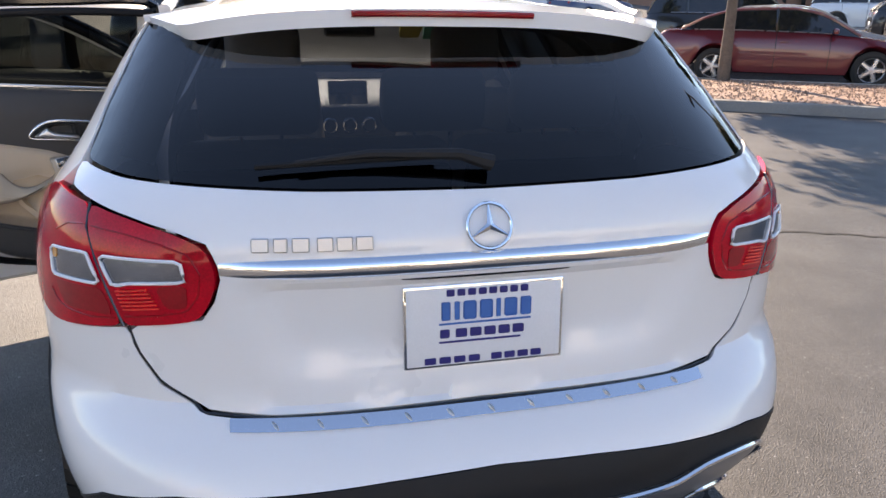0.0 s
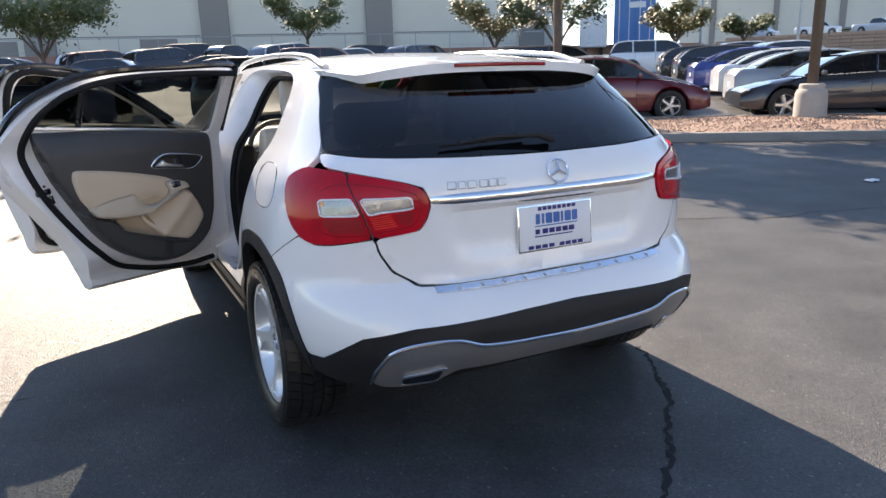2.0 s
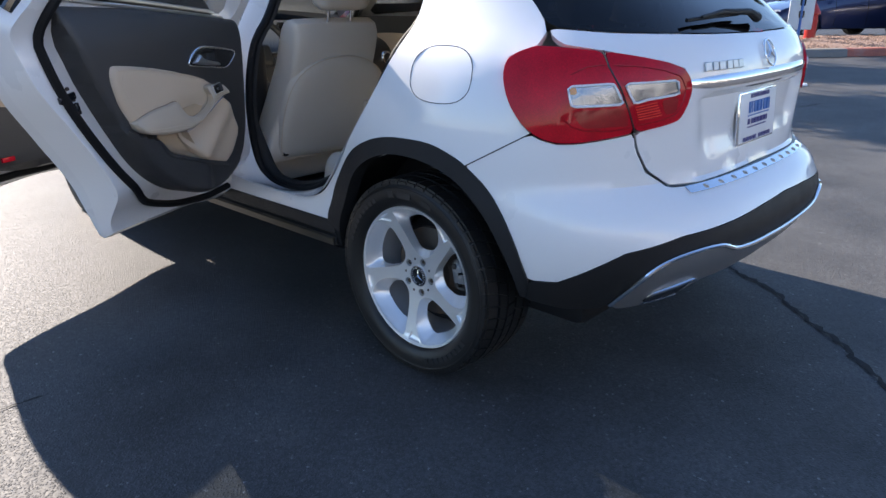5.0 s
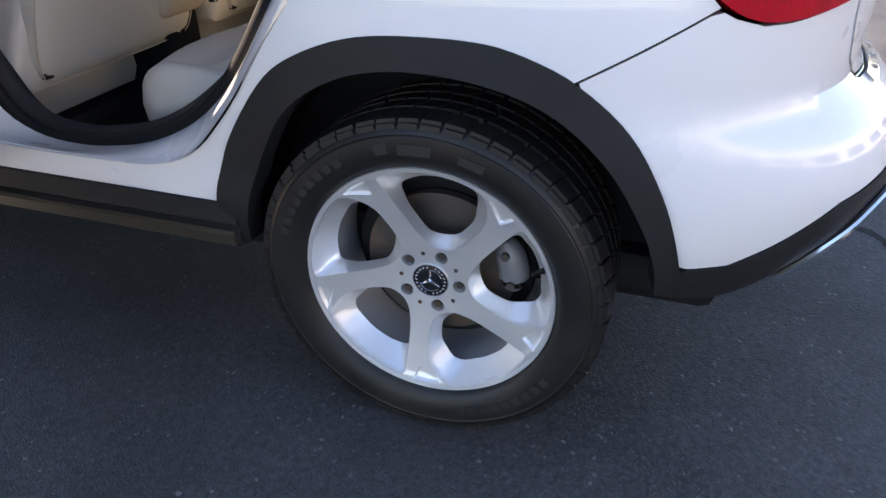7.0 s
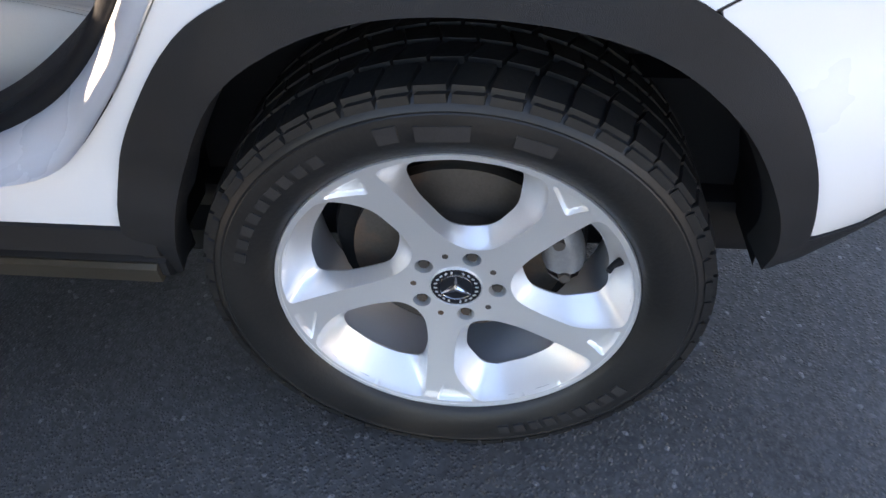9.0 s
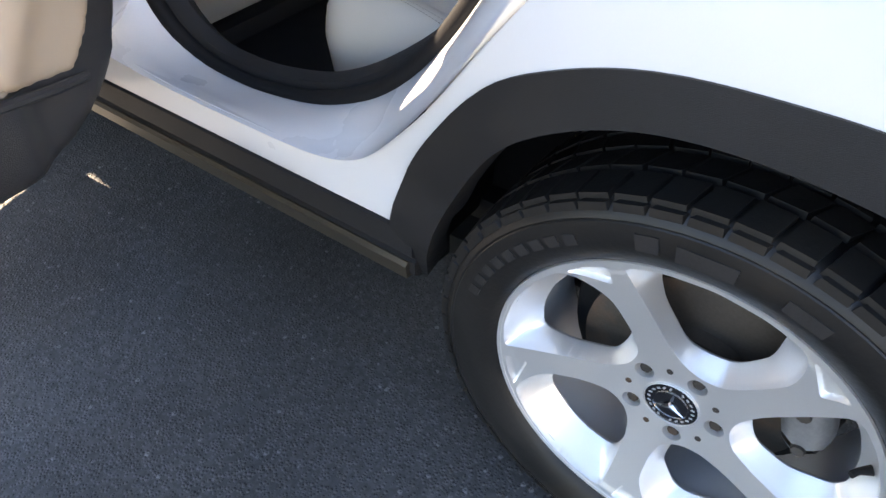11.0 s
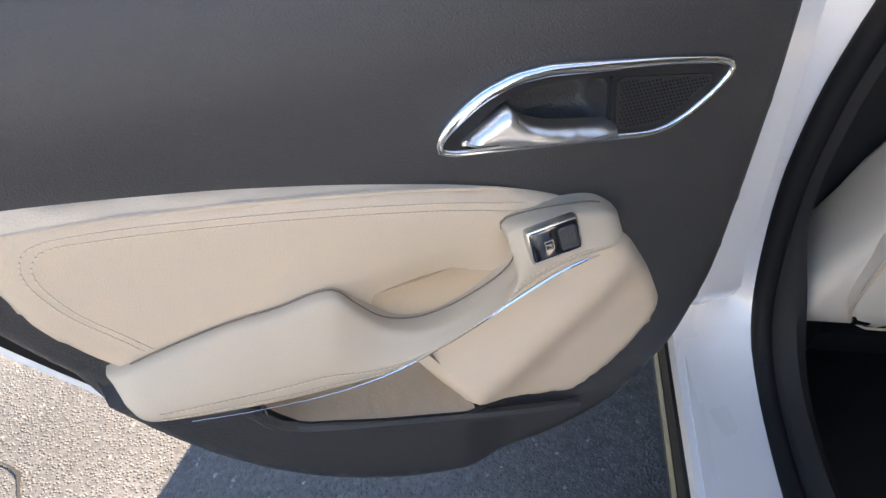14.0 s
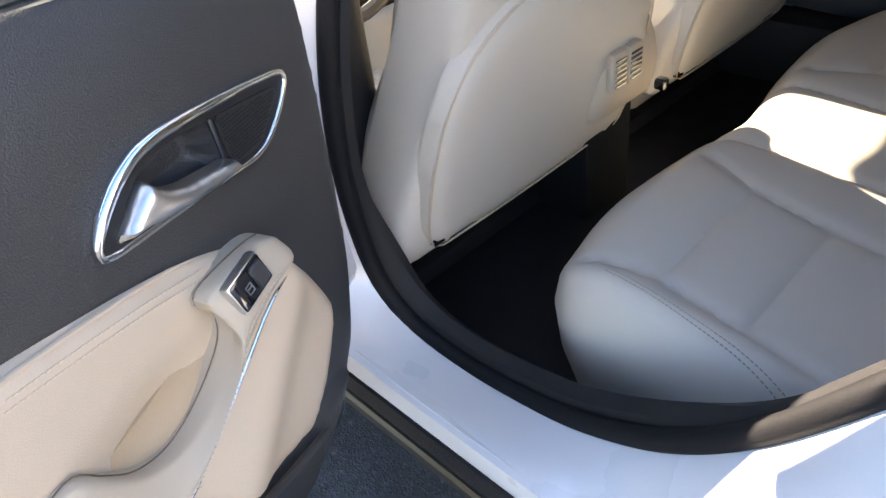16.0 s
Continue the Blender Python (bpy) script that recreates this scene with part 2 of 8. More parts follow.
def box(lo, hi, bevel=0.01, seg=2):
    bm = bmesh.new()
    bmesh.ops.create_cube(bm, size=1)
    lo, hi = Vector(lo), Vector(hi)
    for q in bm.verts:
        q.co = Vector([lo[i] + (q.co[i] + 0.5) * (hi[i] - lo[i]) for i in range(3)])
    if bevel:
        bmesh.ops.bevel(bm, geom=bm.edges[:], offset=bevel, segments=seg, affect="EDGES", profile=0.5)
    return bm


def join(*bms):
    out = bms[0]
    for b in bms[1:]:
        me = bpy.data.meshes.new("t")
        b.to_mesh(me)
        b.free()
        out.from_mesh(me)
        bpy.data.meshes.remove(me)
    return out


def moved(bm, m):
    bm.transform(m)
    return bm


def lathe(profile, seg=48, axis="X", closed=False):
    """Turns (along, radius) pairs about an axis."""
    bm = bmesh.new()
    rings = []
    for h, r in profile:
        ring = []
        for k in range(seg):
            a = 2 * math.pi * k / seg
            c, s = r * math.cos(a), r * math.sin(a)
            ring.append(bm.verts.new((h, c, s) if axis == "X" else (c, s, h)))
        rings.append(ring)
    for A, B in zip(rings, rings[1:] + ([rings[0]] if closed else [])):
        for k in range(seg):
            bm.faces.new([A[k], A[(k + 1) % seg], B[(k + 1) % seg], B[k]])
    return bm


def cushion(lo, hi, r=0.06, seg=5, puff=0.0):
    """A soft upholstered block."""
    bm = bmesh.new()
    bmesh.ops.create_cube(bm, size=1)
    lo, hi = Vector(lo), Vector(hi)
    for q in bm.verts:
        q.co = Vector([lo[i] + (q.co[i] + 0.5) * (hi[i] - lo[i]) for i in range(3)])
    bmesh.ops.bevel(bm, geom=bm.edges[:], offset=r, segments=seg, affect="EDGES", profile=0.5)
    return bm


def smooth_table(table):
    """A smooth curve through (at, value) pairs that doesn't overshoot."""
    X, Y = [a for a, _ in table], [b for _, b in table]
    d = [(Y[i + 1] - Y[i]) / (X[i + 1] - X[i]) for i in range(len(X) - 1)]
    m = [d[0]] + [0 if d[i - 1] * d[i] <= 0 else 2 * d[i - 1] * d[i] / (d[i - 1] + d[i]) for i in range(1, len(d))] + [d[-1]]

    def value(x):
        x = min(max(x, X[0]), X[-1])
        i = max(0, min(len(d) - 1, next((k for k in range(len(X) - 1) if x <= X[k + 1]), len(d) - 1)))
        h = X[i + 1] - X[i]
        t = (x - X[i]) / h
        return ((2 * t ** 3 - 3 * t * t + 1) * Y[i] + (t ** 3 - 2 * t * t + t) * h * m[i]
                + (3 * t * t - 2 * t ** 3) * Y[i + 1] + (t ** 3 - t * t) * h * m[i + 1])
    return value


def rounded(pts, r=0.012, n=4, step=0.02):
    """A closed outline of straight runs with rounded corners, spaced evenly."""
    p = [Vector(q) for q in pts]
    out = []
    for i, b in enumerate(p):
        a, c = p[i - 1], p[(i + 1) % len(p)]
        u, w = a - b, c - b
        k = min(r, 0.45 * u.length, 0.45 * w.length)
        s, e = b + u.normalized() * k, b + w.normalized() * k
        out += [s * (1 - t) ** 2 + b * 2 * t * (1 - t) + e * t * t for t in [j / n for j in range(n + 1)]]
    return curve_points(out, True, step, False)


def polar_ring(ring, centre, n):
    """n points of a ring at even bearings round a centre inside it."""
    out = []
    for k in range(n):
        a = 2 * math.pi * k / n
        d = Vector((math.cos(a), math.sin(a)))
        best = 0.0
        for i in range(len(ring)):
            p, q = ring[i] - centre, ring[(i + 1) % len(ring)] - centre
            e = q - p
            den = d.x * e.y - d.y * e.x
            if abs(den) < 1e-9:
                continue
            t = (p.x * e.y - p.y * e.x) / den
            s = (p.x * d.y - p.y * d.x) / den
            if t > 0 and -1e-6 <= s <= 1 + 1e-6:
                best = max(best, t)
        out.append(centre + d * best)
    return out

# the lot: flat round the car, rising gently towards the planted island and the parked rows
ALONG, ACROSS = Vector((0.807, -0.590, 0)), Vector((0.590, 0.807, 0))


def rise(x, y):
    n = min(0.59 * x + 0.807 * y, 80.0)
    a = 0.807 * x - 0.59 * y
    side = min(max((-4.0 - a) / 8.0, 0.0), 1.0)
    return 0.02 * min(max(0.0, n - 1.5), 13.5) + 0.045 * max(0.0, n - 15) + 0.055 * side * min(max(0.0, n - 25), 20.0)


def lot(a, n, z=0.0):
    """A place by metres along and across the kerb's direction, z above the ground."""
    p = ALONG * a + ACROSS * n
    return Vector((p.x, p.y, rise(p.x, p.y) + z))


def ground_mesh():
    bm = bmesh.new()
    xs = sorted(set([-900, -300, -120, -60, -40] + list(range(-30, 62, 3)) + [75, 120, 300, 900]))
    grid = [[None] * len(xs) for _ in xs]
    for i, n in enumerate(xs):
        for j, a in enumerate(xs):
            p = ALONG * a + ACROSS * n
            grid[i][j] = bm.verts.new((p.x, p.y, rise(p.x, p.y)))
    for i in range(len(xs) - 1):
        for j in range(len(xs) - 1):
            bm.faces.new([grid[i][j], grid[i][j + 1], grid[i + 1][j + 1], grid[i + 1][j]])
    return bm


def asphalt():
    m = bpy.data.materials.new("worn_asphalt")
    m.use_nodes = True
    nt = m.node_tree
    n, link = nt.nodes, nt.links.new
    b = n["Principled BSDF"]
    co = n.new("ShaderNodeTexCoord")
    def noise_tex(scale, detail, rough=0.6):
        t = n.new("ShaderNodeTexNoise")
        t.inputs["Scale"].default_value, t.inputs["Detail"].default_value, t.inputs["Roughness"].default_value = scale, detail, rough
        link(co.outputs["Object"], t.inputs["Vector"])
        return t.outputs[0]
    patch, stain, grit, stone = noise_tex(0.22, 6), noise_tex(1.7, 8), noise_tex(60, 4), n.new("ShaderNodeTexVoronoi")
    stone.inputs["Scale"].default_value = 140
    link(co.outputs["Object"], stone.inputs["Vector"])
    def ramp(src, lo, hi, a, c):
        r = n.new("ShaderNodeMapRange")
        for i, v in enumerate((lo, hi, a, c)):
            r.inputs[i + 1].default_value = v
        link(src, r.inputs[0])
        return r.outputs[0]
    def mul(a, c):
        x = n.new("ShaderNodeMath")
        x.operation = "MULTIPLY"
        link(a, x.inputs[0]), link(c, x.inputs[1])
        return x.outputs[0]
    v = mul(mul(ramp(patch, 0.3, 0.7, 0.75, 1.25), ramp(stain, 0.3, 0.72, 0.62, 1.2)), mul(ramp(grit, 0.3, 0.7, 0.7, 1.3), ramp(stone.outputs["Color"], 0.1, 1, 0.78, 1.3)))
    v = mul(v, ramp(stone.outputs["Color"], 0.90, 0.96, 1.0, 2.2))
    sc = n.new("ShaderNodeVectorMath")
    sc.operation = "SCALE"
    sc.inputs[0].default_value = (0.066, 0.066, 0.066)
    link(v, sc.inputs["Scale"])
    link(sc.outputs[0], b.inputs["Base Color"])
    b.inputs["Specular IOR Level"].default_value = 0.30
    link(mul(ramp(patch, 0.3, 0.7, 0.52, 0.68), ramp(grit, 0.3, 0.7, 0.85, 1.15)), b.inputs["Roughness"])
    bp = n.new("ShaderNodeBump")
    bp.inputs["Strength"].default_value, bp.inputs["Distance"].default_value = 0.6, 0.005
    link(ramp(stone.outputs["Distance"], 0, 0.5, 1, 0), bp.inputs["Height"])
    link(bp.outputs[0], b.inputs["Normal"])
    return m


ASPHALT = asphalt()
ground = tagged(part("ground", ground_mesh(), ASPHALT, None, "worn grey asphalt parking lot with cracks"), category="ground", kind="structure")

# the car's outer skin: half width and rear depth by height; plan corners are superellipses
half_width = smooth_table([(0.2, 0.80), (0.30, 0.838), (0.38, 0.866), (0.43, 0.881), (0.50, 0.89), (0.60, 0.897), (0.75, 0.90), (0.86, 0.892),
                           (0.95, 0.876), (1.02, 0.855), (1.07, 0.825), (1.10, 0.80), (1.14, 0.775), (1.25, 0.715), (1.36, 0.645), (1.43, 0.575)])
rear_depth = smooth_table([(0.2, 0.60), (0.28, 0.67), (0.36, 0.745), (0.42, 0.793), (0.48, 0.83), (0.54, 0.84), (0.60, 0.82), (0.645, 0.785),
                           (0.67, 0.745), (0.70, 0.712), (0.80, 0.715), (0.95, 0.722), (1.0, 0.716), (1.06, 0.69), (1.10, 0.655),
                           (1.18, 0.56), (1.28, 0.41), (1.36, 0.28), (1.43, 0.2)])
front_depth = smooth_table([(0.2, 0.72), (0.35, 0.82), (0.5, 0.87), (0.65, 0.87), (0.8, 0.80), (0.9, 0.62), (1.0, 0.35), (1.1, 0.1), (1.43, 0.05)])
AXLE = 2.70
QUARTER = 0.87 * math.pi / 2


def step01(x):
    x = min(max(x, 0.0), 1.0)
    return x * x * (3 - 2 * x)


def skin_point(u, z):
    """u runs along the left side: y from the rear axle forwards, below 0 round the rear corner to the middle (-QUARTER) and beyond."""
    w = half_width(z)
    if u > AXLE:
        ph = (u - AXLE) / 0.87
        c, s, r0 = math.cos(ph), math.sin(ph), front_depth(z)
        r = (abs(c / w) ** 2.6 + abs(s / r0) ** 2.6) ** (-1 / 2.6)
        return Vector((-r * c, AXLE + r * s, z))
    if u >= 0:
        # the flank draws in ahead of the arch
        return Vector((-w + 0.017 * step01((u - 0.17) / 0.24) * step01((z - 0.47) / 0.06) * step01((1.12 - z) / 0.2), u, z))
    if u < -2 * QUARTER:
        return Vector((w, -2 * QUARTER - u, z))
    ph = -u / 0.87
    c, s, r0 = math.cos(ph), math.sin(ph), rear_depth(z)
    r = (abs(c / w) ** 3 + abs(s / r0) ** 3) ** (-1 / 3)
    return Vector((-r * c, -r * s, z))


def skin(u, z):
    p = skin_point(u, z)
    e = 0.004
    a = skin_point(u + e, z) - skin_point(u - e, z)
    b = skin_point(u, z + e) - skin_point(u, z - e)
    n = b.cross(a)
    return p, n.normalized()


def rear_skin(v, z):
    return skin(v - QUARTER, z)


def gate_skin(v, z):
    """The tailgate's face with the hollow for the plate."""
    p, n = rear_skin(v, z)
    side = step01((0.47 - abs(p.x) - (0.93 - z) * 0.30) / 0.10)
    d = 0.026 * side * step01((z - 0.715) / 0.10) * step01((0.94 - z) / 0.018)
    return p - n * d, n


def both(half):
    """A closed outline from its left half, which begins and ends on the middle line."""
    return half + [(-a, b) for a, b in reversed(half) if abs(a) > 1e-6]


car = thing("hatchback_car", "white compact crossover car with two doors open on asphalt", "car")

ARCH = [(0.41, 0.45), (0.385, 0.54), (0.335, 0.625), (0.262, 0.712), (0.185, 0.757), (0.10, 0.783), (0.0, 0.791), (-0.10, 0.788), (-0.163, 0.771), (-0.224, 0.741)]
REAR_OPEN = [(1.04, 0.52), (0.62, 0.505), (0.47, 0.53), (0.37, 0.62), (0.27, 0.75), (0.165, 0.89), (0.085, 1.03), (0.055, 1.12), (0.065, 1.23), (0.12, 1.325),
             (0.24, 1.372), (0.60, 1.395), (1.0, 1.40), (1.09, 1.37), (1.115, 1.15), (1.115, 0.8), (1.09, 0.58)]
FRONT_OPEN = [(2.16, 0.54), (2.05, 0.50), (1.30, 0.50), (1.215, 0.56), (1.20, 0.85), (1.20, 1.2), (1.24, 1.37), (1.4, 1.392), (1.62, 1.37), (1.95, 1.22), (2.2, 1.06), (2.26, 0.95), (2.22, 0.70)]
LAMP_BODY = [(-0.40, 0.845), (-0.379, 0.866), (-0.347, 0.911), (-0.329, 0.951), (-0.319, 0.994), (-0.3245, 1.033), (-0.354, 1.052), (-0.40, 1.0675)]
GLASS_EDGE = [(-0.42, 1.10), (-0.405, 1.135), (-0.33, 1.212), (-0.26, 1.28), (-0.19, 1.33), (-0.14, 1.376)]
ROOF_EDGE = [(-0.14, 1.376), (0.1, 1.385), (0.5, 1.41), (1.0, 1.42), (1.4, 1.405), (1.75, 1.33), (2.1, 1.18), (2.4, 1.05)]

fa = [(AXLE + 0.43 * math.cos(a) * -1, 0.345 + 0.445 * math.sin(a)) for a in [math.pi * k / 14 for k in range(1, 14)]]
side_outline = (curve_points([(2.27, 0.45), (0.41, 0.45)], False, 0.05, False)[:-1] + curve_points(ARCH, False, 0.03)[:-1]
                + curve_points([(-0.224, 0.741), (-0.40, 0.845)], False, 0.03, False)[:-1] + curve_points(LAMP_BODY, False, 0.025)[:-1]
                + curve_points([(-0.40, 1.0675), (-0.42, 1.10)], False, 0.02, False)[:-1] + curve_points(GLASS_EDGE, False, 0.025)[:-1]
                + curve_points(ROOF_EDGE, False, 0.04)[:-1]
                + curve_points([(2.4, 1.05), (2.9, 0.99), (3.3, 0.88), (3.5, 0.74), (3.42, 0.5), (3.2, 0.45), (3.13, 0.45)], False, 0.04)
                + [Vector(q) for q in fa[::-1]])
ro = curve_points(REAR_OPEN, True, 0.03)
fo = curve_points(FRONT_OPEN, True, 0.03)
body_l = part("body_side", sheet(skin, side_outline, [ro, fo], 0.045, 0.02), PAINT, car)
body_r = part("body_side", mirrored(sheet(skin, side_outline, [ro, fo], 0.045, 0.02)), PAINT, car)


# roof
roof_edge_z = smooth_table([(-0.42, 1.33), (-0.14, 1.376), (0.1, 1.385), (0.5, 1.41), (1.0, 1.42), (1.4, 1.405), (1.75, 1.33)])
roof_crown = smooth_table([(-0.42, 1.372), (-0.14, 1.415), (0.3, 1.452), (0.8, 1.468), (1.3, 1.455), (1.6, 1.42), (1.75, 1.39)])


def roof(a, y):
    def at(a, y):
        w = half_width(roof_edge_z(y)) + 0.002
        ze, zc = roof_edge_z(y), roof_crown(y)
        return Vector((a * w, y, ze + (zc - ze) * (1 - abs(a) ** 2.4)))
    p = at(a, y)
    n = (at(a + 0.01, y) - at(a - 0.01, y)).cross(at(a, y + 0.01) - at(a, y - 0.01))
    return p, n.normalized()


part("roof", sheet(roof, curve_points([(-1, -0.13), (1, -0.13), (1, 1.58), (-1, 1.58)], True, 0.06, False), (), 0.09, 0.015), PAINT, car)

# bumper, tailgate, lamps
GATE = both([(0, 0.686), (0.45, 0.683), (0.574, 0.690), (0.65, 0.737), (0.688, 0.80), (0.698, 0.844), (0.563, 0.867), (0.538, 0.903), (0.525, 0.944),
             (0.530, 0.974), (0.551, 1.005), (0.61, 1.023), (0.698, 1.040), (0.80, 1.056), (0.90, 1.071), (0.942, 1.10), (0.93, 1.108), (0.767, 1.096), (0.387, 1.086), (0, 1.082)])
tailgate = part("tailgate", sheet(gate_skin, curve_points(GATE, True, 0.02, False), (), 0.022, 0.02), PAINT, car, "closed white tailgate")
BUMPER = [(0, 0.679), (0.45, 0.676), (0.578, 0.683), (0.657, 0.732), (0.696, 0.80), (0.703, 0.842), (0.795, 0.827), (0.851, 0.819), (0.899, 0.818), (0.943, 0.830), (0.967, 0.842), (1.143, 0.738),
          (1.062, 0.668), (1.003, 0.564), (0.955, 0.43), (0.88, 0.435), (0.83, 0.465), (0.72, 0.535), (0.57, 0.571), (0.21, 0.592), (0, 0.598)]
part("rear_bumper", sheet(rear_skin, curve_points(both(BUMPER), True, 0.02, False), (), 0.028, 0.02), PAINT, car)
LOWER = [(0, 0.596), (0.21, 0.590), (0.57, 0.569), (0.72, 0.533), (0.83, 0.463), (0.88, 0.433), (0.955, 0.428), (0.978, 0.372), (0.955, 0.358), (0.86, 0.335), (0.76, 0.335),
         (0.735, 0.360), (0.69, 0.43), (0.63, 0.497), (0.55, 0.525), (0.44, 0.528), (0.36, 0.502), (0.14, 0.493), (0, 0.49)]
part("bumper_cladding", sheet(rear_skin, curve_points(both(LOWER), True, 0.02, False), (), 0.03, 0.03, lift=0.003), BLACK, car)
CHROME_LINE = [(0, 0.488), (0.14, 0.491), (0.36, 0.500), (0.44, 0.526), (0.55, 0.523), (0.63, 0.495), (0.69, 0.428), (0.735, 0.358)]
SKIDMAT = material("satin_skid_paint", (0.24, 0.243, 0.25), 0.40, 0.55, 0.05, 6, 400, 0.04)
SKID = CHROME_LINE + [(0.715, 0.334), (0.66, 0.333), (0.53, 0.352), (0.45, 0.405), (0.2, 0.41), (0, 0.41)]
skid = part("skid_plate", sheet(rear_skin, rounded(both(SKID), 0.015), (), 0.03, 0.03, lift=0.006), SKIDMAT, car, "dull silver skid plate")
VALANCE = [(0, 0.418), (0.2, 0.418), (0.46, 0.41), (0.53, 0.358), (0.66, 0.338), (0.72, 0.334), (0.66, 0.285), (0.3, 0.26), (0, 0.26)]
part("valance", sheet(rear_skin, rounded(both(VALANCE), 0.01), (), 0.03, 0.03, lift=-0.09), BLACK, car, "black lower valance")
line = curve_points([(-a, b) for a, b in reversed(CHROME_LINE[1:])] + CHROME_LINE, False, 0.02)
part("chrome_strip", tube([(lambda q: q[0] + q[1] * 0.010)(rear_skin(*p)) for p in line], 0.007, 8), CHROME, car)

LAMP_OUT = [(0.967, 1.063), (1.012, 1.047), (1.040, 1.030), (1.046, 0.994), (1.036, 0.951), (1.018, 0.911), (0.986, 0.866), (0.943, 0.835), (0.899, 0.823), (0.851, 0.824),
            (0.795, 0.832), (0.7075, 0.847), (0.729, 0.906), (0.755, 0.964), (0.785, 1.014), (0.799, 1.050), (0.907, 1.060)]
LAMP_GATE = [(0.703, 0.848), (0.621, 0.859), (0.566, 0.870), (0.543, 0.905), (0.530, 0.944), (0.535, 0.973), (0.556, 1.001), (0.61, 1.019), (0.698, 1.036), (0.794, 1.050),
             (0.780, 1.014), (0.750, 0.964), (0.724, 0.906)]


def lamp_skin(v, z):
    p, n = rear_skin(v, z)
    return p + n * 0.008, n


def lamp_line(pts, r, closed=True, lift=0.004, step=0.012):
    ring = rounded(pts, 0.006, 3, step) if closed else curve_points(pts, False, step, False)
    return tube([(lambda q: q[0] + q[1] * lift)(lamp_skin(*p)) for p in ring], r, 6, closed)


CLEAR_BODY = [(0.880, 0.966), (0.770, 0.973), (0.741, 0.922), (0.869, 0.916)]
CLEAR_GATE = [(0.742, 0.972), (0.588, 0.975), (0.580, 0.941), (0.682, 0.931), (0.714, 0.922)]
for sgn in (1, -1):
    fix = (lambda b: b) if sgn == 1 else mirrored
    lamp = part("tail_lamp", fix(sheet(lamp_skin, rounded(LAMP_OUT, 0.02, 4, 0.010), (), 0.016, 0.03)), REDLENS, car, "red tail lamp")
    lamp2 = part("tailgate_lamp", fix(sheet(lamp_skin, rounded(LAMP_GATE, 0.018, 4, 0.010), (), 0.016, 0.03)), REDLENS, car, "red tail lamp")
    for owner, ring in ((lamp, CLEAR_BODY), (lamp2, CLEAR_GATE)):
        part("clear_lens", fix(sheet(lamp_skin, rounded(ring, 0.006, 3, 0.008), (), 0.014, 0.004, lift=0.002)), CLEARLENS, owner, "clear silver reversing lens")
        part("lens_frame", fix(lamp_line(ring, 0.0032)), LENSFRAME, owner, "white lens frame")
    part("amber_bulb", fix(sheet(lamp_skin, rounded([(0.876, 0.963), (0.860, 0.964), (0.857, 0.948), (0.873, 0.946)], 0.005, 3, 0.005), (), 0.01, 0.003, lift=0.0035)), AMBER, lamp, "amber spot")
    part("lower_chamber", fix(sheet(lamp_skin, rounded([(0.868, 0.905), (0.740, 0.912), (0.722, 0.866), (0.84, 0.862)], 0.012, 3, 0.01), (), 0.016, 0.003, lift=0.0015)), REDDARK, lamp, "dark red lower chamber")
    part("lower_chamber", fix(sheet(lamp_skin, rounded([(0.636, 0.927), (0.580, 0.934), (0.583, 0.893), (0.619, 0.889)], 0.008, 3, 0.008), (), 0.014, 0.003, lift=0.0015)), REDDARK, lamp2, "dark red lower chamber")
    part("upper_ridge", fix(lamp_line([(0.875, 0.995), (0.84, 1.012), (0.80, 1.018), (0.79, 1.018)], 0.0016, False, 0.0)), REDDARK, lamp)
    part("upper_ridge", fix(lamp_line([(0.772, 1.017), (0.70, 1.013), (0.63, 1.002), (0.575, 0.985), (0.556, 0.955), (0.562, 0.915), (0.585, 0.886), (0.64, 0.874), (0.70, 0.866)], 0.0018, False, 0.0)), REDDARK, lamp2)
    part("lower_ridge", fix(lamp_line([(0.885, 0.885), (0.865, 0.864), (0.83, 0.855), (0.77, 0.854), (0.718, 0.861)], 0.0020, False, 0.0)), REDDARK, lamp)
    for k in range(6):
        t = (k + 0.5) / 6
        a = Vector((0.712, 0.916)).lerp(Vector((0.698, 0.877)), t)
        b = Vector((0.652, 0.926)).lerp(Vector((0.630, 0.886)), t)
        part("led_bar", fix(lamp_line([a, a.lerp(b, 0.5), b], 0.0021, False, 0.002)), REDBRIGHT, lamp2)

# rear window, spoiler
REAR_GLASS = both([(0, 1.088), (0.387, 1.092), (0.767, 1.102), (0.935, 1.115), (0.965, 1.14), (1.037, 1.212), (1.107, 1.28), (1.177, 1.33), (1.227, 1.374), (0.8, 1.382), (0, 1.385)])
part("rear_window", sheet(rear_skin, curve_points(REAR_GLASS, True, 0.03, False), (), 0.05, 0.004, lift=-0.004, rim=False), TINT, car, "dark privacy-glass rear window")


def spoiler(a, b):
    """b: 0 at the roof, 1 at the trailing edge."""
    def at(a, b):
        y = -0.12 - 0.20 * b
        w = half_width(1.376) - 0.005 - 0.085 * b
        ze, zc = 1.376 - 0.02 * b, 1.417 - 0.022 * b
        return Vector((a * w, y + 0.03 * (1 - abs(a) ** 3) * -b + 0.05 * abs(a) ** 6 * b, ze + (zc - ze) * (1 - abs(a) ** 3)))
    p = at(a, b)
    n = (at(a + 0.01, b) - at(a - 0.01, b)).cross(at(a, b - 0.01) - at(a, b + 0.01))
    return p, n.normalized()


part("roof_spoiler", sheet(spoiler, curve_points([(-1, 0), (1, 0), (1, 0.9), (0.97, 1), (-0.97, 1), (-1, 0.9)], True, 0.05, False), (), 0.08, 0.035), PAINT, car)

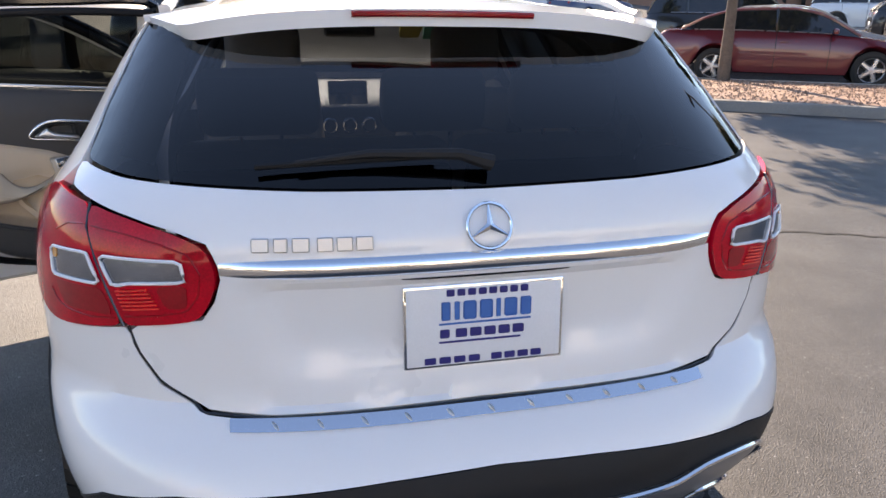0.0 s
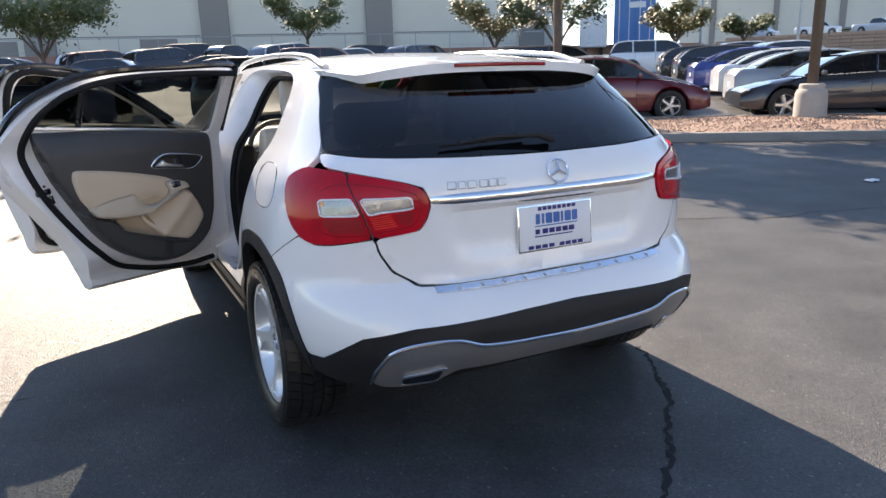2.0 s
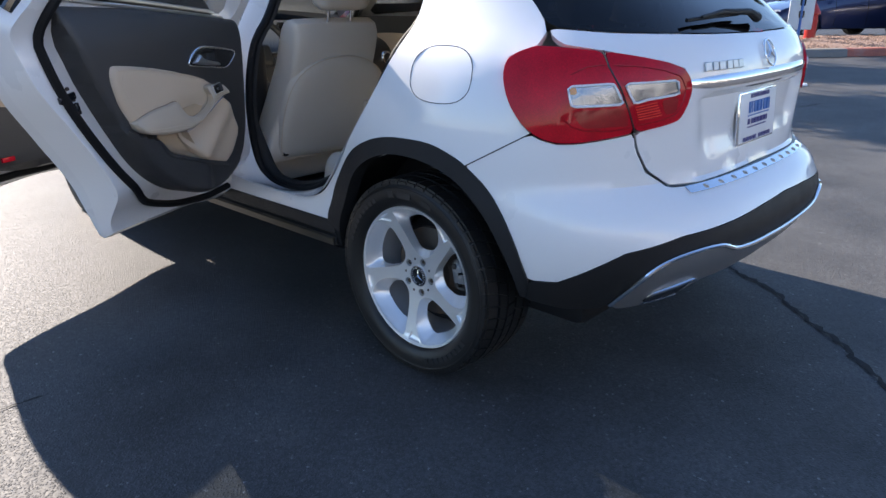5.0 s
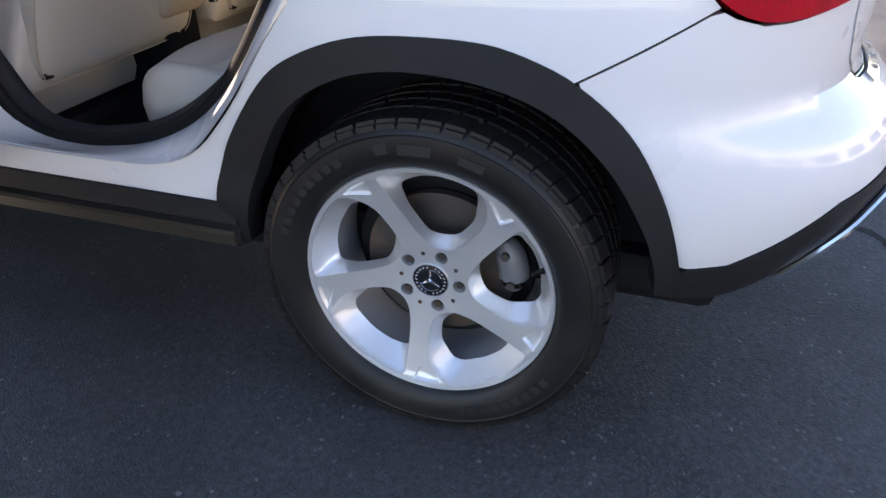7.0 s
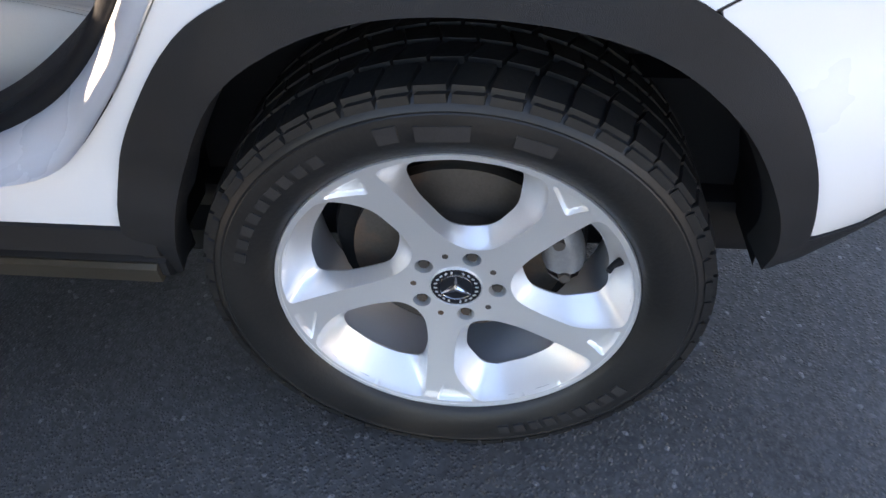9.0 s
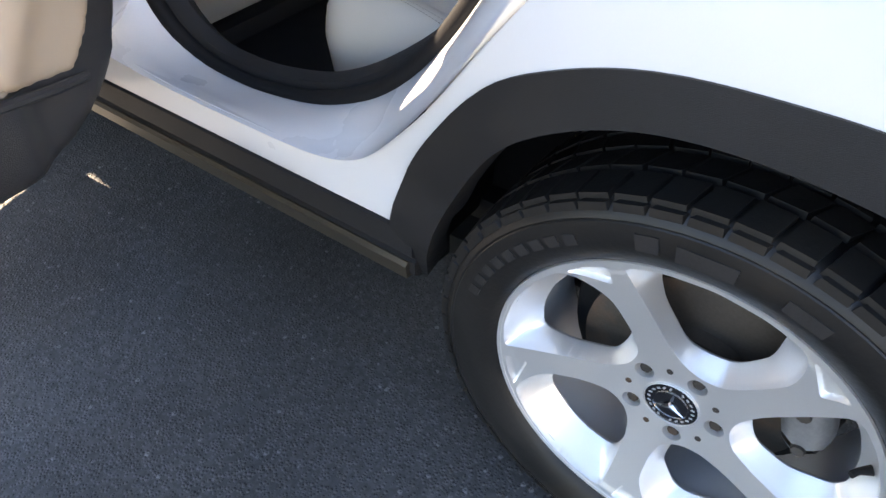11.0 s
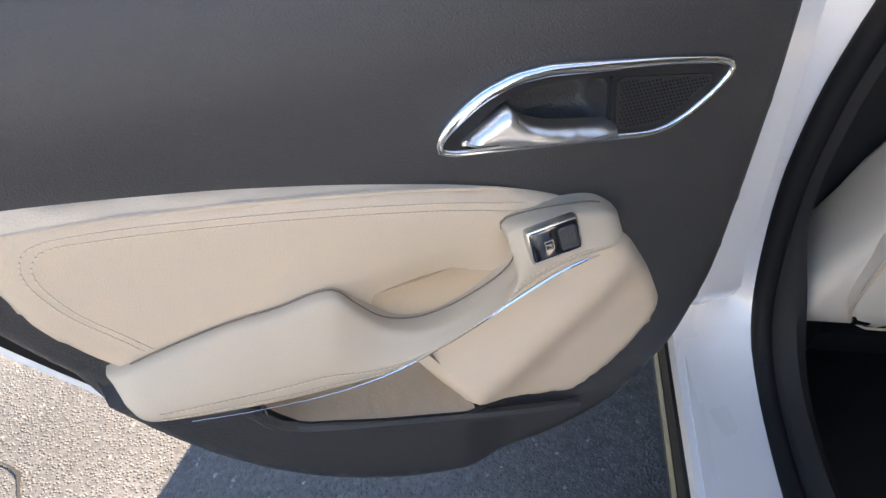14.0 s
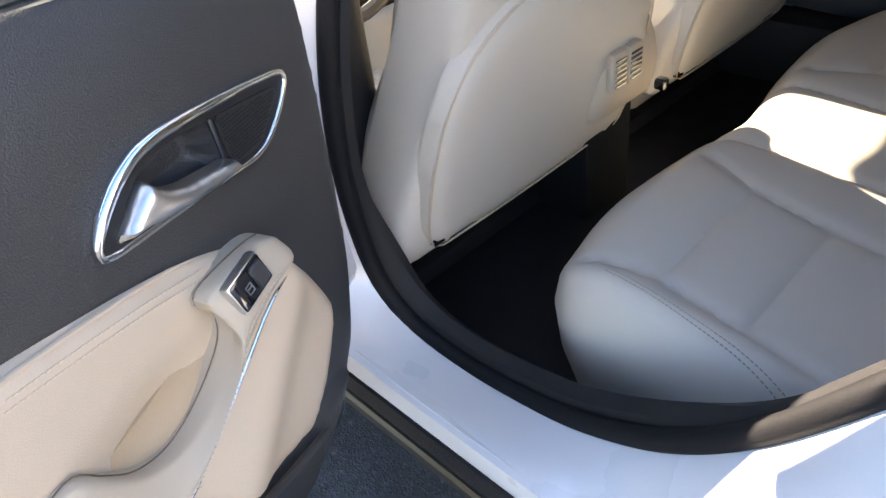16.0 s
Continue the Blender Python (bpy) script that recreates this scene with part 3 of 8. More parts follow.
# cladding, sills, arches
arch_outer = curve_points(ARCH + [(-0.305, 0.668), (-0.364, 0.564), (-0.412, 0.43)], False, 0.02)
arch_inner = curve_points([(-0.388, 0.372), (-0.374, 0.43), (-0.338, 0.52), (-0.270, 0.628), (-0.172, 0.706), (-0.04, 0.738), (0.106, 0.727), (0.225, 0.662), (0.30, 0.55), (0.345, 0.44), (0.365, 0.36)], False, 0.02)
ARCH_RING = arch_outer + [Vector((-0.405, 0.372))] + arch_inner + [Vector((0.385, 0.355)), Vector((0.405, 0.40))]


def clad_skin(u, z):
    p, n = skin(u, z)
    # a soft roll towards the inner lip
    r = math.hypot(u, (z - 0.335) * 1.0)
    return p + n * (0.003 + 0.006 * step01((0.47 - r) / 0.07)), n


def front_arch(a, z):
    """The front arch is cut from the straight side."""
    p, n = skin(max(a, 0) * 0 + 0.3, z)
    return Vector((p.x - 0.012, AXLE + a, z)), n


for fix in (lambda b: b, mirrored):
    part("wheel_arch_cladding", fix(sheet(clad_skin, ARCH_RING, (), 0.03, 0.05)), BLACK, car, "black plastic wheel arch cladding")
    ring = [(0.452 * math.cos(a), 0.345 + 0.455 * math.sin(a)) for a in [math.pi * k / 24 for k in range(-2, 27)]]
    ring += [(0.385 * math.cos(a), 0.335 + 0.39 * math.sin(a)) for a in [math.pi * k / 24 for k in range(26, -3, -1)]]
    part("wheel_arch_cladding", fix(sheet(front_arch, [Vector(q) for q in ring], (), 0.04, 0.05)), BLACK, car, "black plastic wheel arch cladding")
    # wheel-house liners
    for y in (0, AXLE):
        lin = lathe([(-0.862, 0.402), (-0.64, 0.405), (-0.63, 0.2), (-0.63, 0.01)], 40)
        for q in lin.verts:
            q.co = Vector((max(q.co.x, -0.79 if q.co.y < -0.2 and q.co.z < 0.15 else -1), q.co.y + y, q.co.z + 0.337))
        bmesh.ops.delete(lin, geom=[q for q in lin.verts if q.co.z < 0.30], context="VERTS")
        part("wheel_house", fix(lin), RUBBER, car)

SILL_PROFILE = [(-0.80, 0.455), (-0.872, 0.455), (-0.889, 0.447), (-0.889, 0.405), (-0.882, 0.398), (-0.872, 0.396), (-0.884, 0.388), (-0.884, 0.365), (-0.872, 0.355), (-0.80, 0.345)]


def bar_loft(profile, y0, y1, steps=1, ends=True):
    bm = bmesh.new()
    rows = [[bm.verts.new((x, y0 + (y1 - y0) * k / steps, z)) for x, z in profile] for k in range(steps + 1)]
    for A, B in zip(rows, rows[1:]):
        for j in range(len(A) - 1):
            bm.faces.new([A[j], A[j + 1], B[j + 1], B[j]])
    if ends:
        bm.faces.new(rows[0]), bm.faces.new(rows[-1][::-1])
    return bm


for fix in (lambda b: b, mirrored):
    sill = part("sill_cladding", fix(bar_loft(SILL_PROFILE, 0.375, 2.32)), BLACK, car, "black plastic sill cladding")
    part("sill_strip", fix(bar_loft([(-0.860, 0.358), (-0.890, 0.358), (-0.8925, 0.382), (-0.887, 0.388), (-0.860, 0.388)], 0.385, 2.31)), SILLWARM, sill, "dull metallic sill strip with reflected ground in its tint")

# door apertures: painted return, rubber seal, inner trim band
SEAL_REAR = [(1.028, 0.95), (1.032, 0.80), (1.028, 0.66), (1.0, 0.545), (0.93, 0.484), (0.82, 0.468), (0.72, 0.479), (0.63, 0.502), (0.53, 0.552), (0.45, 0.615), (0.385, 0.69),
             (0.32, 0.79), (0.265, 0.88), (0.19, 1.04), (0.145, 1.15), (0.15, 1.25), (0.22, 1.32), (0.40, 1.348), (0.80, 1.362), (0.97, 1.352), (1.015, 1.30), (1.022, 1.12)]
SEAL_FRONT = [(2.10, 0.56), (2.0, 0.545), (1.45, 0.545), (1.30, 0.60), (1.255, 0.75), (1.25, 1.0), (1.25, 1.2), (1.29, 1.33), (1.42, 1.352), (1.62, 1.33), (1.93, 1.19), (2.14, 1.04), (2.2, 0.93), (2.17, 0.72)]


def aperture(outline, seal_line, name_fix):
    n = 120
    out, sl = curve_points(outline, True, 0.02), curve_points(seal_line, True, 0.02)
    c = Vector(((min(p.x for p in sl) + max(p.x for p in sl)) / 2 + 0.06, 0.88))
    A, B = polar_ring([Vector(p) for p in out], c, n), polar_ring([Vector(p) for p in sl], c, n)
    rows = []
    for f, dx in ((0.0, 0.0), (0.04, 0.010), (0.12, 0.022), (0.30, 0.038), (0.55, 0.060), (0.82, 0.100), (1.0, 0.125)):
        rows.append([Vector((-(half_width(a.y * (1 - f) + b.y * f) - dx), *(a.lerp(b, f)))) for a, b in zip(A, B)])
    def skin_between(rows, keep=None):
        bm = bmesh.new()
        vs = [[bm.verts.new(q) for q in r] for r in rows]
        for P, Q in zip(vs, vs[1:]):
            for j in range(n):
                if keep is None or keep(P[j].co):
                    bm.faces.new([P[j], P[(j + 1) % n], Q[(j + 1) % n], Q[j]])
        for v in [v for v in bm.verts if not v.link_faces]:
            bm.verts.remove(v)
        return bm
    part("door_jamb", name_fix(skin_between(rows)), JAMB, car, "white painted door jamb")
    part("door_seal", name_fix(tube([q + Vector((-0.004, 0, 0)) for q in rows[-1]], 0.0155, 10, True, flat=1.0, up=(1, 0, 0))), RUBBER, car, "black rubber door seal")
    # trim band inside the seal, deepest along the sill
    inner = []
    for f, dx, dz in ((0.0, 0.0, 0.0), (0.016, 0.010, 0.008), (0.028, 0.030, 0.006), (0.036, 0.046, -0.02), (0.038, 0.052, -0.16)):
        row = []
        for b, q in zip(B, rows[-1]):
            t = (c - b).normalized()
            low = step01((0.75 - b.y) / 0.2)
            k = 0.4 + 0.6 * low
            row.append(Vector((q.x + dx * k, b.x + t.x * f * k, max(b.y + t.y * f * k + dz * low, 0.31))))
        inner.append(row)
    trim = part("aperture_trim", name_fix(skin_between(inner)), BLACK, car, "black plastic aperture trim")
    return rows[-1]


for fix in (lambda b: b, mirrored):
    aperture(REAR_OPEN, SEAL_REAR, fix)
    aperture(FRONT_OPEN, SEAL_FRONT, fix)

# chrome work on the tail
def tail_bar(rows, mat, name, parent, label="", width=0.46, n=40):
    """Sweeps a (lift, height) profile across the tailgate."""
    bm = bmesh.new()
    vs = []
    for k in range(n + 1):
        x = -width + 2 * width * k / n
        vs.append([])
        slim = 0.06 + 0.94 * math.sqrt(step01((width - abs(x)) / (0.35 * width)))
        mid_z = sum(q for _, q in rows) / len(rows)
        for lift, z in rows:
            lift, z = (lift * slim if lift > 0 else lift), mid_z + (z - mid_z) * (0.6 + 0.4 * slim)
            # find the place on the tail with this x
            lo, hi = -0.9, 0.9
            for _ in range(24):
                mid = (lo + hi) / 2
                if skin_point(mid - QUARTER, z).x < x:
                    hi = mid
                else:
                    lo = mid
            p, nrm = rear_skin(lo, z)
            vs[-1].append(bm.verts.new(p + nrm * lift))
    for A, B in zip(vs, vs[1:]):
        for j in range(len(A) - 1):
            bm.faces.new([A[j], A[j + 1], B[j + 1], B[j]])
    return part(name, bm, mat, parent, label)


tail_bar([(-0.012, 0.981), (0.003, 0.980), (0.009, 0.974), (0.011, 0.962), (0.010, 0.952), (0.004, 0.945), (-0.03, 0.944)], CHROME, "chrome_bar", tailgate, "chrome bar across the tailgate", 0.472)
tail_bar([(-0.03, 0.9435), (-0.004, 0.9435), (-0.006, 0.930), (-0.035, 0.926)], GLOSSBLACK, "handle_recess", tailgate, "black handle recess under the bar", 0.16, 16)


def on_tail(x, z, lift=0.0, surface=None):
    lo, hi = -0.95, 0.95
    for _ in range(26):
        mid = (lo + hi) / 2
        if skin_point(mid - QUARTER, z).x < x:
            hi = mid
        else:
            lo = mid
    p, n = (surface or rear_skin)(lo, z)
    return p + n * lift, n


# load-edge protector on the bumper: a bright strip with raised ribs
strip = bmesh.new()
rows = []
for k in range(61):
    x = -0.475 + 0.95 * k / 60
    row = []
    for j, z in enumerate((0.6785, 0.6755, 0.667, 0.6625)):
        p, n = on_tail(x, z, 0.0045)
        row.append(strip.verts.new(p))
    rows.append(row)
for A, B in zip(rows, rows[1:]):
    for j in range(3):
        strip.faces.new([A[j], A[j + 1], B[j + 1], B[j]])
protector = part("load_edge_strip", strip, CHROME, car, "polished ribbed load-edge strip")
for k in range(11):
    x = -0.40 + 0.08 * k
    a, n = on_tail(x, 0.674, 0.005)
    b, _ = on_tail(x + 0.010, 0.665, 0.005)
    part("rib", tube([a, a.lerp(b, 0.5) + n * 0.002, b], [0.002, 0.003, 0.0015], 6), SILVER, protector)

# plate, badge shapes, emblem
plate_thing = part("plate_frame", box((-0.157, -0.006, -0.082), (0.157, 0.004, 0.082), 0.004), CHROME, tailgate, "chrome plate frame")
WHITEPLATE = material("white_plate", (0.72, 0.73, 0.75), 0.4, 0, 0.04, 12, 300, 0.03)
BLUE1 = material("plate_blue", (0.03, 0.14, 0.42), 0.4, 0, 0.05, 12, 300, 0.0)
BLUE2 = material("plate_dark_blue", (0.02, 0.02, 0.16), 0.4, 0, 0.05, 12, 300, 0.0)
pz = pose(0.0, -0.700, 0.829, -4, 0, 0)
plate_thing.matrix_world = pz
plate = part("number_plate", box((-0.151, -0.008, -0.076), (0.151, -0.002, 0.076), 0.002), WHITEPLATE, tailgate, "white and blue dealer plate with plain bars")
plate.matrix_world = pz


def bars(parent, mat, row, z, h, m, y=-0.0078, depth=0.0015, name="bar"):
    for x0, x1 in row:
        ob = part(name, box((x0, y - depth, z - h / 2), (x1, y, z + h / 2), min(h, x1 - x0) * 0.12, 1), mat, parent, smooth=False)
        ob.matrix_world = m


bars(plate, BLUE2, [(-0.075 + 0.0205 * k, -0.060 + 0.0205 * k) for k in range(8)], 0.066, 0.013, pz)
bars(plate, BLUE1, [(-0.085, -0.068), (-0.060, -0.050), (-0.043, -0.018), (-0.011, 0.014), (0.021, 0.030), (0.037, 0.062), (0.069, 0.090)], 0.031, 0.036, pz)
bars(plate, BLUE1, [(-0.09, 0.09)], 0.006, 0.004, pz)
bars(plate, BLUE2, [(-0.088, -0.070), (-0.058, -0.036), (-0.030, -0.008), (-0.002, 0.020), (0.026, 0.048), (0.054, 0.076)], -0.013, 0.017, pz)
bars(plate, BLUE2, [(-0.09, 0.07)], -0.030, 0.004, pz)
bars(plate, BLUE2, [(-0.118 + 0.0285 * k, -0.096 + 0.0285 * k) for k in range(4)] + [(0.012 + 0.0265 * k, 0.033 + 0.0265 * k) for k in range(4)], -0.066, 0.013, pz)
for x in (-0.12, 0.12):
    part("screw", moved(lathe([(-0.002, 0.0001), (-0.002, 0.006), (0.001, 0.006)], 12), pz @ pose(x, -0.014, 0.055, 0, 0, 90)), STEEL, plate)

# model lettering kept as plain chrome blocks
for x0, w in ((-0.415, 0.030), (-0.378, 0.024), (-0.347, 0.030), (-0.305, 0.028), (-0.272, 0.028), (-0.239, 0.030)):
    a, n = on_tail(x0 + w / 2, 1.004, 0.003)
    blk = box((-w / 2, -0.003, -0.0125), (w / 2, 0.003, 0.0125), 0.002, 1)
    inner = math.atan2(n.x, -n.y)
    ob = part("badge_block", blk, SILVER, tailgate, smooth=False)
    ob.matrix_world = Matrix.Translation(a) @ n.to_track_quat("-Y", "Z").to_matrix().to_4x4()
ec, en = on_tail(0.0, 1.022, 0.006)
em = Matrix.Translation(ec) @ en.to_track_quat("-Y", "Z").to_matrix().to_4x4()
ringp = [(0.041 * math.cos(a), 0, 0.041 * math.sin(a)) for a in [2 * math.pi * k / 40 for k in range(40)]]
ob = part("emblem", tube(ringp, 0.0034, 8, True, up=(0, 1, 0)), CHROME, tailgate, "round chrome emblem ring")
ob.matrix_world = em
for a in (90, 210, 330):
    tip = Vector((0.040 * math.cos(radians(a)), 0, 0.040 * math.sin(radians(a))))
    ob2 = part("emblem_spoke", tube([tip * 0.02, tip * 0.5, tip], [0.0075, 0.0042, 0.0014], 6, up=(0, 1, 0)), CHROME, ob)
    ob2.matrix_world = em

# exhaust finishers: slanted chrome frames with dark mouths in the skid plate
for sgn in (1, -1):
    fix = (lambda b: b) if sgn == 1 else mirrored
    pts = [rear_skin(v, z) for v, z in ((0.632, 0.378), (0.618, 0.392), (0.56, 0.408), (0.495, 0.424), (0.482, 0.420))]
    pipe = part("exhaust_finisher", fix(tube([p + n * 0.010 for p, n in pts], [0.003, 0.006, 0.007, 0.006, 0.003], 8)), CHROME, car, "chrome exhaust finisher")
    hole = rounded([(0.640, 0.350), (0.622, 0.384), (0.492, 0.416), (0.520, 0.362)], 0.012, 3, 0.01)
    part("mouth", fix(sheet(rear_skin, hole, (), 0.02, 0.01, lift=0.0085)), GLOSSBLACK, pipe, "dark exhaust mouth")
    part("lower_lip", fix(tube([(lambda q: q[0] + q[1] * 0.010)(rear_skin(*p)) for p in ((0.642, 0.348), (0.58, 0.353), (0.52, 0.361))], 0.0022, 6)), CHROME, pipe)

# fuel flap seam, quarter seam, brake light, wiper, rails, aerial
flap = [(-0.115 + 0.112 * math.copysign(abs(math.cos(a)) ** 0.75, math.cos(a)), 0.982 + 0.078 * math.copysign(abs(math.sin(a)) ** 0.75, math.sin(a))) for a in [2 * math.pi * k / 48 for k in range(48)]]
part("fuel_flap_gap", tube([skin(*q)[0] - skin(*q)[1] * 0.0006 for q in flap], 0.0014, 5, True), GLOSSBLACK, car)
part("panel_gap", tube([skin(*q)[0] for q in curve_points([(-0.224, 0.741), (-0.40, 0.8445)], False, 0.02, False)], 0.0015, 5), GLOSSBLACK, car)
part("panel_gap", mirrored(tube([skin(*q)[0] for q in curve_points([(-0.224, 0.741), (-0.40, 0.8445)], False, 0.02, False)], 0.0015, 5)), GLOSSBLACK, car)
gap = curve_points([(0.705, 0.842), (0.694, 0.80), (0.655, 0.734), (0.577, 0.686), (0.45, 0.6795), (0, 0.6825), (-0.45, 0.6795), (-0.577, 0.686), (-0.655, 0.734), (-0.694, 0.80), (-0.705, 0.842)], False, 0.02, False)
part("tailgate_gap", tube([rear_skin(*q)[0] - rear_skin(*q)[1] * 0.004 for q in gap], 0.0030, 6), GLOSSBLACK, car)
for sgn in (1, -1):
    part("lamp_split", tube([lamp_skin(sgn * a, z)[0] if sgn == 1 else Vector((-lamp_skin(a, z)[0].x, *lamp_skin(a, z)[0].yz)) for a, z in ((0.705, 0.848), (0.7265, 0.906), (0.7525, 0.964), (0.7825, 1.014), (0.7965, 1.051))], 0.0028, 6), GLOSSBLACK, car)
blight = []
for x in [-0.2 + 0.4 * k / 12 for k in range(13)]:
    p, n = spoiler(x / 0.55, 0.985)
    blight.append(p + Vector((0, -0.006, -0.010)))
part("brake_light", tube(blight, 0.0085, 8, flat=0.8), REDDARK, car, "dark red high brake light")
wip = [on_tail(0.02, 1.112, 0.018)[0], on_tail(-0.04, 1.122, 0.028)[0], on_tail(-0.20, 1.128, 0.024)[0], on_tail(-0.33, 1.120, 0.016)[0]]
wiper = part("rear_wiper", tube(wip, [0.016, 0.011, 0.008, 0.005], 8), BLACK, car, "black rear wiper arm")
part("blade", tube([on_tail(-0.08, 1.128, 0.012)[0], on_tail(-0.24, 1.124, 0.012)[0], on_tail(-0.40, 1.116, 0.012)[0]], 0.0055, 6), RUBBER, wiper)
for sgn in (1, -1):
    pts = []
    for k in range(25):
        y = -0.08 + 1.72 * k / 24
        e = min(k, 24 - k) / 3
        w = half_width(roof_edge_z(y)) - 0.035
        zz = roof(1 - 0.035 / half_width(roof_edge_z(y)), y)[0].z
        pts.append((-sgn * w, y, zz + 0.006 + 0.034 * step01(e)))
    part("roof_rail", tube(pts, 0.014, 8, flat=0.9), SILVER, car, "satin silver roof rail")

# dark reveal round the rear side edge of the tail glass, lower valance, underbody
under = box((-0.68, -0.52, 0.25), (0.68, 3.2, 0.36), 0.03)
part("underbody", under, RUBBER, car, "dark underbody")

# wheels: modelled with the outer face towards -x
def polar(r, deg, x):
    a = radians(deg)
    return Vector((x, -r * math.cos(a), r * math.sin(a)))


def face_depth(r):
    return -0.094 + 0.026 * max(0.0, 1 - (r / 0.225) ** 2) - 0.004 * step01((r - 0.215) / 0.02)


WINDOW = [(29, 0.2290), (27, 0.182), (20, 0.112), (9, 0.082), (-8, 0.072), (-27, 0.084), (-32, 0.120), (-32, 0.172), (-28, 0.200), (-22, 0.2300), (-10, 0.2312), (4, 0.2315), (18, 0.2312)]
WINDOW_DEEP = [(24.5, 0.194), (24, 0.150), (11.5, 0.094), (-4, 0.090), (-22, 0.104), (-26, 0.150), (-19.5, 0.196), (-14, 0.205), (0, 0.205), (12, 0.203)]
TRIANGLE = [(48.5, 0.2280), (41, 0.2290), (33.5, 0.2285), (35.5, 0.197)]


def ring2(pts, centre):
    return [Vector((r * math.cos(radians(centre + d)), r * math.sin(radians(centre + d)))) for d, r in pts]


def inset_ring(ring, amount):
    n = len(ring)
    c = sum(ring, Vector((0, 0))) / n
    out = []
    for i in range(n):
        t = (ring[(i + 1) % n] - ring[i - 1]).normalized()
        q = Vector((-t.y, t.x))
        if q.dot(c - ring[i]) < 0:
            q = -q
        out.append(ring[i] + q * amount)
    return out


def nearest_on(ring, pts):
    """Distance of each point to a closed ring, and the nearest place on it."""
    A = np.array([tuple(p) for p in ring])
    ab = np.roll(A, -1, 0) - A
    best, place = np.full(len(pts), 9.0), np.zeros((len(pts), 2))
    for a, e in zip(A, ab):
        t = np.clip(((pts - a) @ e) / max(e @ e, 1e-12), 0, 1)
        q = a + t[:, None] * e
        d = np.hypot(*(pts - q).T)
        near = d < best
        best[near], place[near] = d[near], q[near]
    return best, place


def wheel_sector():
    """A fifth of the rim's face on a polar grid: flat spokes, sloped window walls, sunk triangles and bolt holes."""
    nr, nt = 100, 112
    r = np.linspace(0.030, 0.2345, nr + 1)
    a = np.radians(85 - 33 + 72 * np.arange(nt + 1) / nt)
    R, T = np.meshgrid(r, a, indexing="ij")
    pts = np.stack((R * np.cos(T), R * np.sin(T)), -1).reshape(-1, 2)
    seam = np.zeros((nr + 1, nt + 1), bool)
    seam[:, 0] = seam[:, -1] = seam[0] = seam[-1] = True
    loose = ~seam.reshape(-1)
    win, deep = rounded(ring2(WINDOW, 85), 0.014, 3, 0.004), rounded(ring2(WINDOW_DEEP, 85), 0.014, 3, 0.004)
    W, D = np.array([tuple(p) for p in win]), np.array([tuple(p) for p in deep])
    tris = [rounded(ring2(TRIANGLE, 85 + k), 0.004, 2, 0.004) for k in (0, -72)]
    bolt = [Vector((0.056 * math.cos(radians(68)) + 0.0125 * math.cos(q), 0.056 * math.sin(radians(68)) + 0.0125 * math.sin(q))) for q in [2 * math.pi * j / 32 for j in range(32)]]
    # the grid takes the creases' lines
    for ring in [deep, win, bolt] + tris:
        d, q = nearest_on(ring, pts)
        take = (d < 0.0015) & loose
        pts[take] = q[take]
        loose &= ~take
    rad = np.hypot(*pts.T)
    depth = -0.094 + 0.026 * np.maximum(0, 1 - (rad / 0.225) ** 2) - 0.004 * np.clip((rad - 0.215) / 0.02, 0, 1)
    dw, _ = nearest_on(win, pts)
    dd, nd = nearest_on(deep, pts)
    in_w, in_d = inside(W, pts) & (dw > 1e-6), inside(D, pts) & (dd > 1e-6)
    f = np.where(in_w, dw / np.maximum(dw + dd, 1e-6), 0.0)
    f[in_d] = 1.0
    depth = depth + (-0.046 - depth) * (0.07 * np.clip(f / 0.06, 0, 1) + 0.93 * f)
    for t in tris:
        ring = np.array([tuple(p) for p in t])
        d, _ = nearest_on(t, pts)
        depth = depth + np.where(inside(ring, pts), 0.0065 * np.clip(d / 0.0035, 0, 1), 0.0)
    d, _ = nearest_on(bolt, pts)
    depth = depth + np.where(inside(np.array([tuple(p) for p in bolt]), pts), 0.026 * np.clip(d / 0.0022, 0, 1), 0.0)
    return pts, depth, in_d, nd, nr, nt, deep


